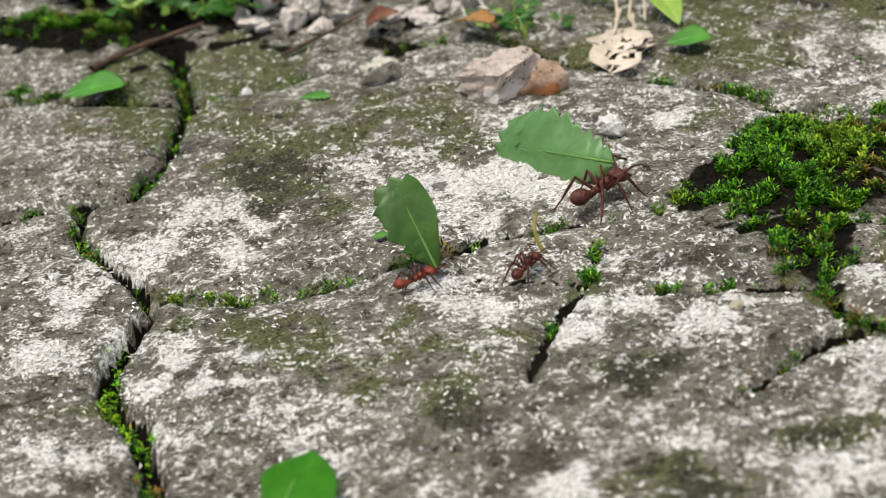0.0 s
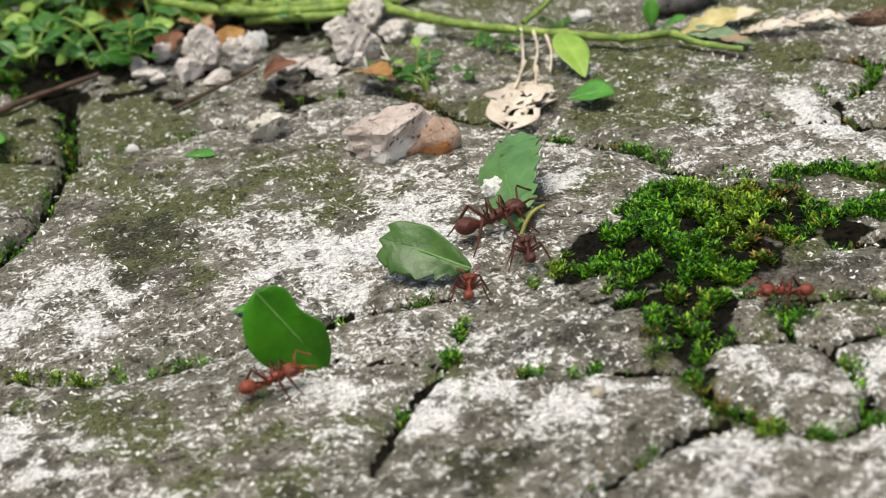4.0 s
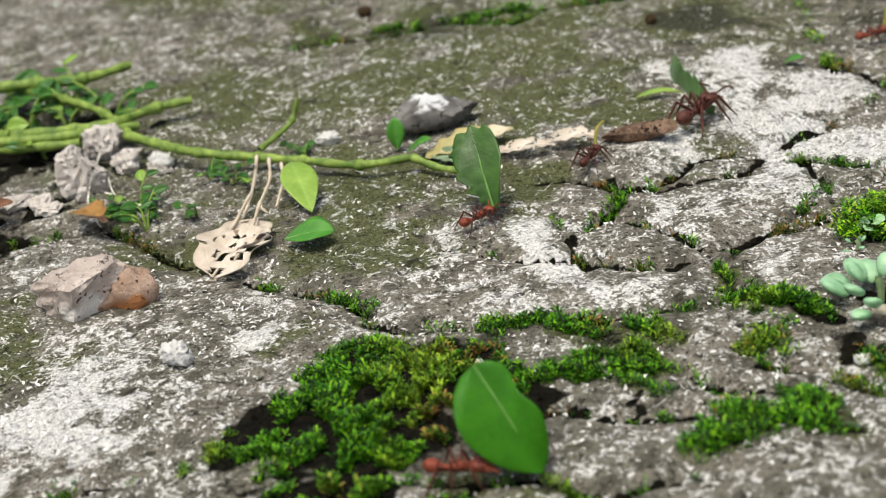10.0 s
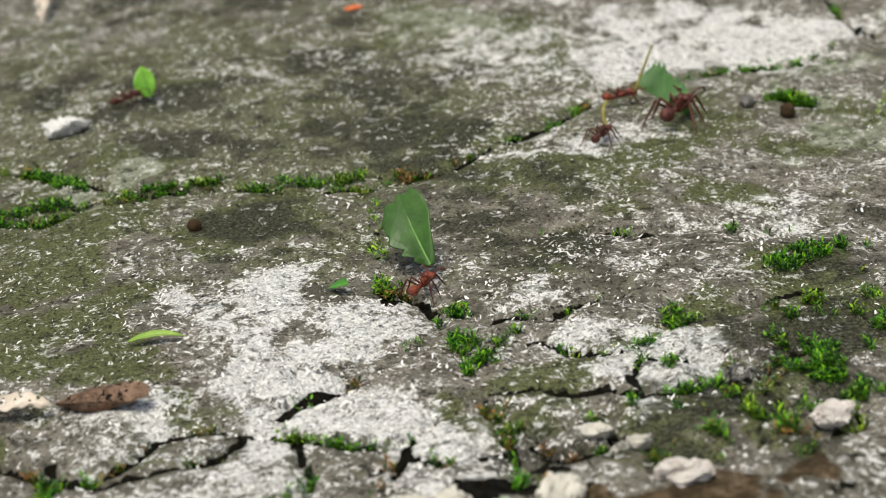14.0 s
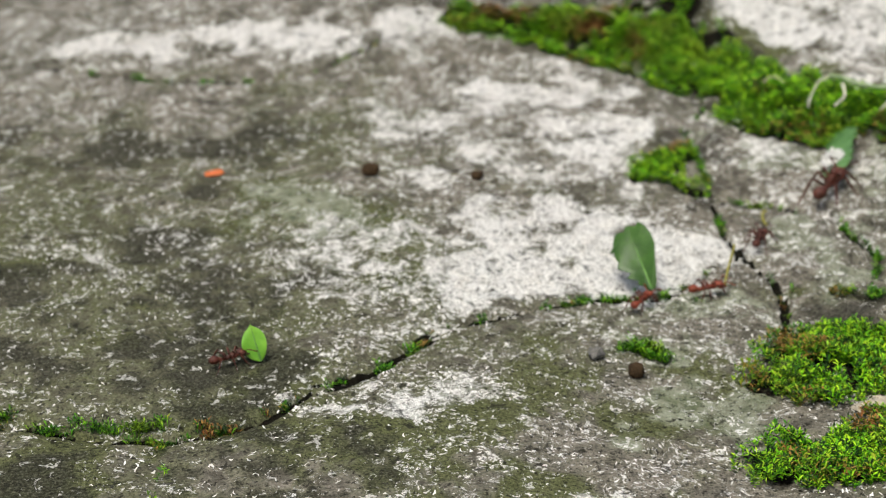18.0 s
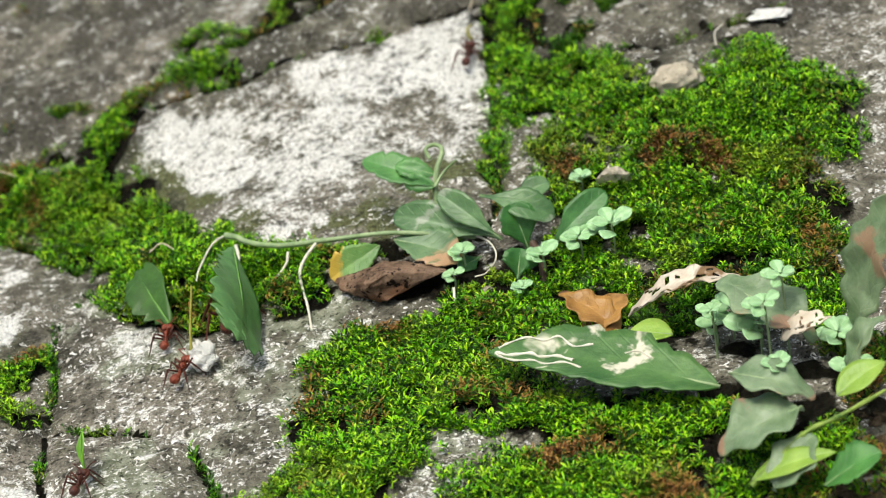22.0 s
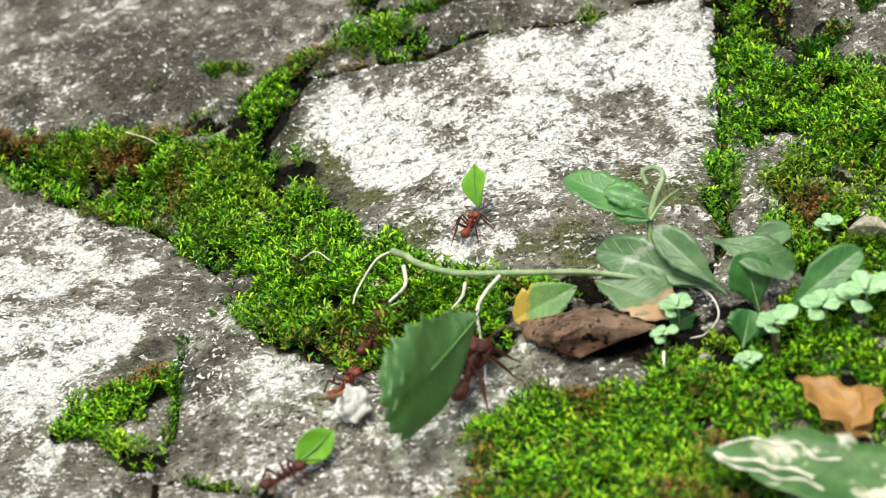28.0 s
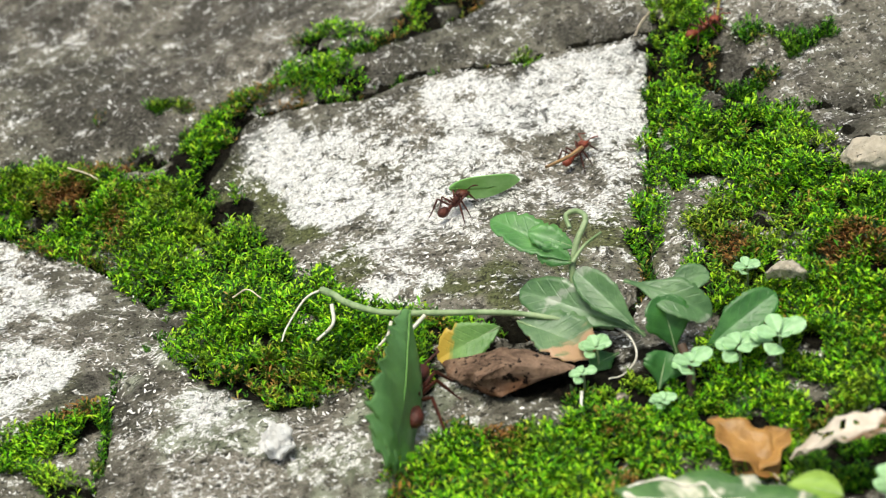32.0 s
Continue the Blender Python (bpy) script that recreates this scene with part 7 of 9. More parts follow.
rock("pale", "pale broken stone lying in the crumbled paving", 211.3, 334.4, 2.5, 2.0, 1.4, -12)
rock("beige", "beige broken stone lying in the crumbled paving", 245.4, 383.2, 2.2, 1.8, 1.2, 41)
rock("white", "small white broken stone lying in the crumbled paving", 207.7, 384.8, 2.0, 1.6, 1.1, 4)
rock("white", "small white broken stone lying in the crumbled paving", 197.3, 405.4, 1.2, 1.0, 0.7, -33)
rock("white", "small white broken stone lying in the crumbled paving", 196.5, 407.6, 1.0, 0.8, 0.6, 20)
# fallen leaves
leaf("fallen_leaf", "fresh", "tiny fresh green leaf bit on the paving", (-35.9, 236.1, 0.6), (-31.5, 234.2, 0.9), 1.9, 0.10)
leaf("fallen_leaf", "fresh", "tiny fresh green leaf bit on the paving", (-27.7, 188.2, 0.5), (-25.8, 187.7, 0.8), 1.3, 0.10)
leaf("fallen_leaf", "fresh", "small cupped green leaf on the paving", (17.7, 236.1, 1.9), (24.2, 235.0, 2.5), 4.4, 0.30)
leaf("fallen_leaf", "fresh", "fresh green leaf lying on the paving", (-71.5, 247.2, 0.9), (-61.8, 245.8, 2.2), 5.4, 0.30)
leaf("fallen_leaf", "fresh", "tiny green leaf bit on the paving", (92.3, 276.6, -0.6), (94.8, 275.0, 0.3), 1.6, 0.40)
leaf("fallen_leaf", "lime", "narrow curled yellow-green leaf strip on the paving", (68.6, 267.2, 1.3), (75.2, 266.5, 1.2), 1.1, 0.60)
leaf("fallen_leaf", "dry", "dry papery beige leaf caught on the stem", (8.4, 229.4, 1.2), (14.3, 244.2, 1.9), 9.2, 0.15)
leaf("fallen_leaf", "dry", "dry papery beige leaf scrap with holes", (7.5, 235.4, 1.0), (16.1, 237.5, 2.8), 4.7, 0.50)
leaf("fallen_leaf", "straw", "yellowed flat leaf beside the grey stone", (37.3, 257.0, 1.3), (50.1, 259.8, 2.4), 4.5, 0.30)
leaf("fallen_leaf", "dry", "dry pale leaf beside the grey stone", (46.0, 255.0, 1.1), (55.0, 252.3, 2.2), 2.7, 0.40)
leaf("fallen_leaf", "sage", "faded green leaf beside the grey stone", (37.1, 259.6, 1.1), (46.8, 249.0, 1.4), 3.7, 0.20)
leaf("fallen_leaf", "dry", "crumpled dry beige leaf on the paving", (53.0, 255.2, 1.3), (61.5, 252.2, 2.4), 2.9, 0.60)
leaf("stem_leaf", "fresh", "green leaf at the end of the creeping stem", (33.7, 260.8, 1.5), (33.9, 262.0, 6.0), 2.3, 0.30)
leaf("stem_leaf", "fresh", "green leaf at the end of the creeping stem", (34.8, 259.3, 1.6), (38.4, 257.5, 3.8), 2.1, 0.30)
leaf("stem_leaf", "lime", "yellow-green leaf hanging from the creeping stem", (19.0, 254.9, 4.7), (21.3, 244.2, 1.5), 4.8, 0.30)
leaf("fallen_leaf", "dry", "dry curled pale leaf on the paving", (48.6, 407.7, 1.6), (48.9, 432.1, 4.2), 2.7, 0.60)
leaf("fallen_leaf", "orange", "curled red-brown dead leaf among the weeds", (-51.3, 288.8, 2.3), (-47.2, 294.8, 4.4), 6.0, 0.60)
leaf("fallen_leaf", "litter", "curled red-brown dead leaf among the weeds", (-42.1, 273.6, 2.1), (-37.6, 276.2, 4.2), 5.0, 0.60)
leaf("fallen_leaf", "orange", "curled red-brown dead leaf among the weeds", (-32.4, 272.3, 2.1), (-27.9, 274.8, 4.2), 5.0, 0.60)
leaf("fallen_leaf", "litter", "curled red-brown dead leaf among the weeds", (-25.3, 258.9, 1.9), (-19.9, 258.5, 3.9), 4.0, 0.60)
leaf("fallen_leaf", "orange", "curled red-brown dead leaf among the weeds", (-52.8, 311.2, 2.4), (-47.0, 287.0, 4.3), 7.0, 0.60)
leaf("fallen_leaf", "litter", "curled red-brown dead leaf among the weeds", (-38.6, 288.9, 2.4), (-32.9, 272.1, 4.1), 5.0, 0.60)
leaf("fallen_leaf", "orange", "curled red-brown dead leaf among the weeds", (-11.1, 255.9, 1.9), (-5.7, 246.1, 3.8), 4.0, 0.60)
# twigs, creeping stems and roots
rock("bark", "dark brown crumbling strip of bark on the paving", 66.0, 252.8, 11.5, 4.0, 2.0, 4)
stem("twig", "bark", "brown twig lying by the weeds", [(-67.8, 256.7, 1.3), (-63.2, 261.2, 1.5), (-59.3, 264.5, 1.5), (-50.9, 269.5, 1.8)], 0.80)
stem("twig", "bark", "brown twig lying by the gravel", [(-38.2, 252.0, 1.4), (-34.1, 255.9, 1.6), (-30.3, 259.7, 1.6), (-26.0, 264.3, 1.7)], 0.45)
stem("creeping_stem", "vine", "green creeping stem running over the stones", [(-5.2, 276.1, 4.3), (0.9, 269.8, 4.1), (6.0, 265.1, 4.1), (14.1, 262.7, 3.0), (20.5, 259.3, 2.8), (28.3, 254.3, 2.9), (35.5, 254.1, 2.9)], 1.00)
stem("creeping_stem", "vine", "green creeping stem running over the stones", [(14.6, 263.0, 4.0), (17.3, 265.2, 4.9), (19.6, 267.3, 6.0), (20.8, 267.6, 8.9)], 0.60)
stem("creeping_stem", "vine", "green creeping stem running over the stones", [(-38.8, 303.2, 5.5), (-29.0, 300.4, 6.5), (-20.6, 299.4, 6.6), (-13.2, 297.9, 6.6), (-6.1, 301.3, 6.6)], 1.30)
stem("creeping_stem", "vine", "green creeping stem running over the stones", [(-31.5, 287.2, 4.2), (-21.7, 280.8, 5.3), (-12.9, 278.9, 5.4), (-6.9, 279.6, 5.3), (-1.2, 285.1, 4.6), (4.0, 286.4, 4.5)], 1.20)
stem("creeping_stem", "vine", "green creeping stem running over the stones", [(-27.8, 279.3, 4.3), (-19.9, 277.4, 4.3), (-12.0, 276.0, 4.3)], 1.20)
stem("creeping_stem", "vine", "green creeping stem running over the stones", [(-24.9, 302.5, 5.4), (-15.8, 292.9, 5.4), (-9.2, 285.9, 4.6), (-3.4, 273.6, 4.1)], 1.00)
stem("creeping_stem", "vine", "green creeping stem running over the stones", [(-36.8, 291.1, 6.4), (-29.4, 286.2, 5.2), (-22.6, 280.7, 5.3)], 1.40)
stem("creeping_stem", "vine", "green creeping stem running over the stones", [(-43.2, 286.2, 7.3), (-31.0, 279.1, 6.3), (-21.4, 278.2, 5.3), (-11.6, 277.2, 5.2), (-3.7, 279.7, 4.2)], 1.20)
stem("creeping_stem", "vine", "green creeping stem running over the stones", [(35.5, 254.1, 2.9), (39.1, 251.7, 1.7), (45.0, 248.5, 1.1)], 0.80)
stem("root", "dryroot", "thin dry pale root hanging from the stem", [(14.1, 262.0, 3.5), (13.8, 257.4, 2.8), (13.2, 251.9, 2.1), (12.0, 246.3, 1.2)], 0.35)
stem("root", "dryroot", "thin dry pale root hanging from the stem", [(17.5, 258.6, 3.2), (17.6, 253.2, 2.6), (16.6, 246.8, 1.8)], 0.35)
stem("root", "dryroot", "thin dry pale root hanging from the stem", [(15.8, 260.3, 3.5), (15.8, 254.8, 2.6), (14.5, 248.5, 2.0), (15.2, 247.3, 1.1)], 0.35)
stem("root", "dryroot", "thin dry pale root hanging from the stem", [(13.3, 249.0, 3.3), (11.1, 241.6, 2.5), (9.1, 236.0, 1.9)], 0.35)
stem("root", "dryroot", "thin dry pale root hanging from the stem", [(14.7, 246.4, 3.2), (13.4, 238.3, 2.7), (11.3, 231.8, 1.9)], 0.35)
stem("root", "whiteroot", "thin white root fibre among the gravel", [(-9.1, 273.5, 3.2), (-9.8, 262.8, 2.5), (-9.3, 255.7, 1.9), (-7.4, 250.6, 1.4)], 0.20)
stem("root", "whiteroot", "thin white root fibre among the gravel", [(-7.2, 259.0, 2.8), (-3.7, 255.7, 2.3), (1.1, 251.7, 1.7)], 0.20)
stem("root", "whiteroot", "thin white root fibre among the gravel", [(-7.4, 265.1, 3.0), (-5.9, 258.9, 2.2), (-2.2, 254.0, 1.7)], 0.20)
stem("grass_blade", "whiteroot", "thin dry grass stalk over the moss", [(90.8, 210.3, -0.8), (92.3, 210.5, 0.4), (94.3, 211.4, 1.4)], 0.18)
# weeds at the edge of the paving
weed(-62.3, 278.3, 16, 11.0, 1)
weed(-56.0, 285.8, 18, 12.0, 2)
weed(-46.4, 272.8, 16, 11.0, 3)
weed(-43.1, 286.3, 20, 13.0, 4)
weed(-62.8, 301.6, 26, 18.0, 5)
weed(-51.3, 302.9, 26, 18.0, 6)
weed(-37.4, 297.4, 22, 15.0, 7)
weed(-26.8, 296.0, 18, 13.0, 8)
weed(-71.8, 322.8, 26, 20.0, 9)
weed(-14.5, 296.9, 12, 10.0, 10)
weed(-52.9, 275.1, 16, 9.0, 11)
weed(-70.3, 288.6, 18, 13.0, 12)
weed(-61.8, 316.3, 24, 20.0, 13)
weed(-44.1, 309.2, 24, 18.0, 14)
weed(-60.5, 291.7, 18, 11.0, 15)
weed(-53.0, 292.4, 20, 12.0, 16)
weed(-65.0, 290.7, 18, 12.0, 17)
weed(-44.1, 276.7, 12, 8.0, 18)
weed(-35.8, 286.4, 14, 10.0, 19)
weed(-29.4, 288.9, 14, 10.0, 20)
weed(-22.0, 290.4, 14, 9.0, 21)
weed(-50.6, 279.0, 14, 9.0, 22)
weed(-71.0, 304.9, 22, 16.0, 23)
weed(-40.0, 307.2, 20, 14.0, 24)
weed(-8.9, 289.5, 12, 9.0, 25)
weed(-56.1, 278.7, 12, 7.0, 26)
weed(-18.1, 279.6, 8, 6.0, 27)
weed(-2.8, 254.5, 12, 5.25, 30)
weed(-2.4, 255.4, 13, 5.25, 31)
weed(7.2, 262.3, 11, 4.5, 32)
weed(-1.2, 250.0, 12, 6.0, 33)
weed(42.3, 362.3, 4, 3.0, 34)
weed(-1.4, 254.9, 9, 5.0, 40)
weed(10.2, 259.4, 8, 4.5, 41)
weed(5.8, 250.3, 8, 4.0, 42)
weed(-8.0, 255.1, 7, 4.0, 43)
weed(20.5, 264.7, 6, 3.5, 44)
weed(-27.4, 295.0, 14, 9.0, 45)
weed(-43.8, 307.4, 14, 9.0, 46)
weed(-16.1, 290.4, 14, 8.0, 47)
# succulent and seedlings
succulent(83.6, 198.2, 17, 5.4)
succulent(88.5, 217.6, 5, 1.8)
succulent(85.5, 213.8, 5, 1.6)
succulent(98.7, 210.3, 6, 2.0)
seedling(258.6, 384.0, 12, 3.2)
seedling(262.8, 383.0, 12, 4.0)
seedling(253.2, 382.7, 12, 3.0)
seedling(262.3, 397.2, 8, 2.2)
seedling(241.6, 385.7, 8, 2.0)
seedling(249.6, 380.2, 8, 1.8)
seedling(270.9, 359.0, 12, 3.8)
seedling(272.3, 352.8, 12, 4.2)
seedling(261.4, 351.2, 12, 2.8)
seedling(280.3, 348.4, 12, 3.2)
seedling(280.2, 343.1, 12, 3.0)
seedling(88.0, 216.1, 12, 2.2)
seedling(104.4, 220.0, 8, 2.0)
seedling(99.3, 210.4, 12, 2.2)
seedling(243.6, 388.3, 8, 2.5)
seedling(273.1, 355.0, 12, 3.8)
seedling(276.0, 359.3, 12, 3.2)
seedling(268.6, 358.3, 12, 2.8)
seedling(271.6, 346.9, 12, 2.8, 8.0)
seedling(275.1, 351.1, 12, 2.8, 8.0)
seedling(270.3, 339.9, 12, 2.4, 6.0)
seedling(267.7, 355.7, 12, 2.2, 4.0)
# rosette plant with its runner
rosette = plant("rosette_plant", "toothed green leaves of a small weed with a rooting runner", (251.3, 388.5, -2.9))
rosette_leaf(rosette, "rosy", (249.2, 390.6, -0.3), (236.3, 398.3, 3.1), 5.4, 0.30)
rosette_leaf(rosette, "rosy", (249.2, 389.5, -0.1), (242.7, 396.4, 5.7), 3.9, 0.30)
rosette_leaf(rosette, "rosy", (247.7, 393.3, 5.2), (256.6, 388.7, 1.7), 4.6, 0.70)
rosette_leaf(rosette, "deepgreen", (252.3, 387.7, -1.8), (251.1, 389.9, 4.6), 5.6, 0.30)
rosette_leaf(rosette, "deepgreen", (254.4, 386.8, -1.9), (263.9, 389.2, 3.5), 4.4, 0.35)
rosette_leaf(rosette, "deepgreen", (249.5, 383.4, -3.5), (250.9, 385.7, -0.2), 5.0, 0.20)
rosette_leaf(rosette, "yellowtip", (233.4, 393.2, 1.4), (226.0, 392.9, -1.6), 4.8, 0.30)
rosette_leaf(rosette, "tipped", (235.4, 393.6, 1.6), (243.8, 389.6, -1.6), 6.0, 0.30)
rosette_leaf(rosette, "rosy", (251.4, 393.0, 3.4), (257.3, 393.2, 4.9), 3.4, 0.30)
rosette_leaf(rosette, "deepgreen", (246.2, 390.1, -2.1), (242.7, 388.0, -2.2), 2.6, 0.20)
rosette_leaf(rosette, "toothed", (242.6, 398.3, 6.0), (234.1, 405.3, 9.2), 4.5, 0.25)
rosette_leaf(rosette, "toothed", (243.1, 399.6, 7.0), (238.1, 401.9, 8.6), 3.2, 0.25)
rosette_leaf(rosette, "toothed", (242.6, 398.2, 5.8), (238.7, 400.2, 7.1), 2.7, 0.25)
part("crown", mm_mesh("crown", tube(curve_points([np.array((252.7, 381.5, -4.0)) - (251.3, 388.5, -2.9), np.array((253.2, 384.2, -2.1)) - (251.3, 388.5, -2.9), np.array((252.7, 386.5, -0.1)) - (251.3, 388.5, -2.9)]), 0.55, 7), TUBES["bark"]), rosette, "short red-brown stalk")
rosette_stem(rosette, "runner", [(213.5, 405.1, 2.9), (215.1, 402.5, 3.2), (216.3, 401.4, 2.7), (220.3, 397.8, 2.7), (226.7, 395.7, 2.8), (234.2, 394.1, 2.6), (239.2, 393.0, 1.8), (246.1, 392.7, -0.3)], 0.55)
rosette_stem(rosette, "runner", [(242.6, 398.8, 5.2), (243.4, 399.8, 7.5), (244.8, 401.4, 9.5), (244.0, 402.7, 10.1), (242.7, 402.7, 9.7), (242.9, 401.3, 8.7)], 0.50)
rosette_stem(rosette, "runner", [(242.6, 398.2, 5.8), (244.2, 399.5, 7.1), (246.3, 399.8, 8.4)], 0.30)
rosette_stem(rosette, "runner", [(242.6, 398.8, 5.2), (242.5, 397.6, 2.8), (244.0, 395.2, 0.2)], 0.50)
rosette_stem(rosette, "root", [(225.2, 395.7, 2.7), (223.2, 394.3, 1.4), (222.1, 392.6, -0.1), (222.2, 388.5, -2.7), (222.0, 384.0, -4.1)], 0.45)
rosette_stem(rosette, "root", [(214.6, 401.4, 2.7), (214.5, 399.7, 1.0), (212.5, 398.9, -0.4)], 0.50)
rosette_stem(rosette, "root", [(221.3, 396.5, 2.0), (220.7, 395.1, 1.0), (219.2, 394.5, -0.2)], 0.40)
rosette_stem(rosette, "root", [(213.7, 405.1, 3.0), (211.4, 404.7, 2.2), (209.0, 401.9, 0.2), (208.3, 400.4, -0.8)], 0.30)
rosette_stem(rosette, "root", [(245.8, 393.7, -0.2), (247.6, 390.5, -0.5), (247.8, 387.3, -1.3), (246.2, 386.6, -2.9), (244.4, 386.0, -2.9)], 0.25)
rosette_stem(rosette, "root", [(241.1, 383.1, -2.4), (240.8, 381.5, -3.6), (241.3, 380.0, -4.6), (243.6, 378.4, -5.0)], 0.35)
# larger leaves by the moss
mined = leaf("fallen_leaf", "mined", "large pale green leaf with white leaf-miner trails", (265.2, 346.2, -4.6), (241.6, 362.1, -1.7), 10.9, 0.25)


def miner_trail(along, sides, radius):
    """A white tunnel winding over the mined leaf, along shares of its length and at offsets from its midrib."""
    long, span, line = 28.7, 10.9, []
    for u, y in zip(along, sides):
        z = 0.35 * abs(y) ** 1.4 / span**0.4 + 0.25 * long * (math.sin(u * 2.2) * 0.25 - 0.2 * u * u) + 0.05 * math.sin(u * 9 + 1) * abs(y)
        line.append((u * long, y, z + 0.05))
    line = curve_points(line, 5)
    part("leaf_miner_trail", mm_mesh("leaf_miner_trail", tube(line, 0.62 * radius * (1 + 0.35 * np.sin(np.arange(len(line)) * 1.3)), 6), TUBES["whiteroot"]), mined, "white winding leaf miner trail")


for side in (-1, 1):
    miner_trail((0.55, 0.63, 0.7, 0.76, 0.84, 0.92, 0.95), [side * v for v in (2.2, 1.5, 2.6, 1.9, 2.2, 1.2, 0.5)], 0.22)
miner_trail((0.95, 0.88, 0.8, 0.74, 0.68, 0.6), (0.3, 0.9, 0.2, 0.9, 0.3, 0.8), 0.34)
miner_trail((0.3, 0.36, 0.41), (-1.8, -2.4, -1.7), 0.18)
leaf("fallen_leaf", "orange", "orange-brown dead leaf on the moss", (258.8, 366.5, -5.8), (253.2, 373.9, -2.2), 4.9, 0.50)
leaf("fallen_leaf", "orange", "orange-brown dead leaf on the moss", (254.8, 367.9, -6.2), (261.2, 371.2, -3.0), 4.9, 0.60)
leaf("fallen_leaf", "dry", "curled whitish dead leaf with holes", (260.3, 367.9, -4.4), (273.4, 360.1, 0.8), 4.3, 0.90)
leaf("fallen_leaf", "sage", "dull grey-green leaf with a brown edge", (269.3, 357.5, 2.6), (277.6, 348.5, -2.8), 7.9, 0.50)
leaf("stem_leaf", "lime", "round light green leaf of a seedling", (263.5, 358.8, -3.5), (258.6, 361.6, -3.2), 4.2, 0.20)
leaf("fallen_leaf", "sage", "pale grey-green drooping leaf", (264.8, 339.8, 0.5), (273.2, 336.5, -2.8), 6.0, 0.40)
leaf("fallen_leaf", "sage", "mottled grey-green leaf with brown spots", (270.9, 334.4, -2.5), (261.4, 335.7, -6.3), 7.2, 0.40)
leaf("fallen_leaf", "sage", "upright grey-green leaf with a purple midrib", (282.2, 347.1, -2.6), (286.9, 345.3, 15.3), 6.5, 0.30)
leaf("fallen_leaf", "lime", "light green leaf at the edge", (274.8, 334.4, -2.2), (280.9, 335.5, -0.1), 3.9, 0.30)
leaf("fallen_leaf", "sage", "mottled grey-green leaf with brown spots", (271.1, 332.0, -4.8), (265.3, 329.3, -8.6), 5.1, 0.40)
leaf("fallen_leaf", "sage", "pale grey-green drooping leaf", (278.1, 340.0, -2.4), (282.0, 338.3, 3.8), 4.7, 0.40)
leaf("fallen_leaf", "lime", "light green leaf at the edge", (263.6, 331.2, -7.9), (272.4, 329.1, -5.6), 3.5, 0.30)
leaf("fallen_leaf", "toothed", "green toothed leaf at the edge", (270.4, 327.8, -8.5), (276.3, 326.2, -5.1), 5.0, 0.30)
leaf("fallen_leaf", "dry", "curled whitish dead leaf with holes", (273.4, 348.5, -1.7), (278.9, 346.3, 0.8), 3.8, 0.60)
leaf("fallen_leaf", "toothed", "green toothed leaf under the seedlings", (259.4, 357.3, -3.8), (260.8, 348.1, -4.8), 4.1, 0.30)
stem("creeping_stem", "vine", "pale stem of the broad leaved weed", [(263.4, 330.9, -8.4), (270.0, 332.4, -4.7), (274.0, 332.7, -3.8), (279.5, 332.2, -1.6)], 0.42)
stem("grass_blade", "whiteroot", "fine pale fibre lying on the dark slab", [(290.3, 423.0, 8.0), (290.7, 424.4, 9.5), (292.6, 426.6, 9.7)], 0.15)
stem("grass_blade", "dryroot", "short dry straw on the moss", [(259.1, 455.5, 11.9), (259.9, 455.1, 13.7), (261.2, 454.6, 15.4)], 0.25)
stem("grass_blade", "dryroot", "fine dry grass straw in the moss", [(178.3, 449.4, 4.9), (181.1, 447.8, 4.3), (182.7, 446.1, 3.9)], 0.15)
stem("grass_blade", "dryroot", "fine dry grass straw in the moss", [(202.5, 409.3, 1.3), (204.4, 409.0, 2.3), (206.0, 407.8, 1.5)], 0.15)


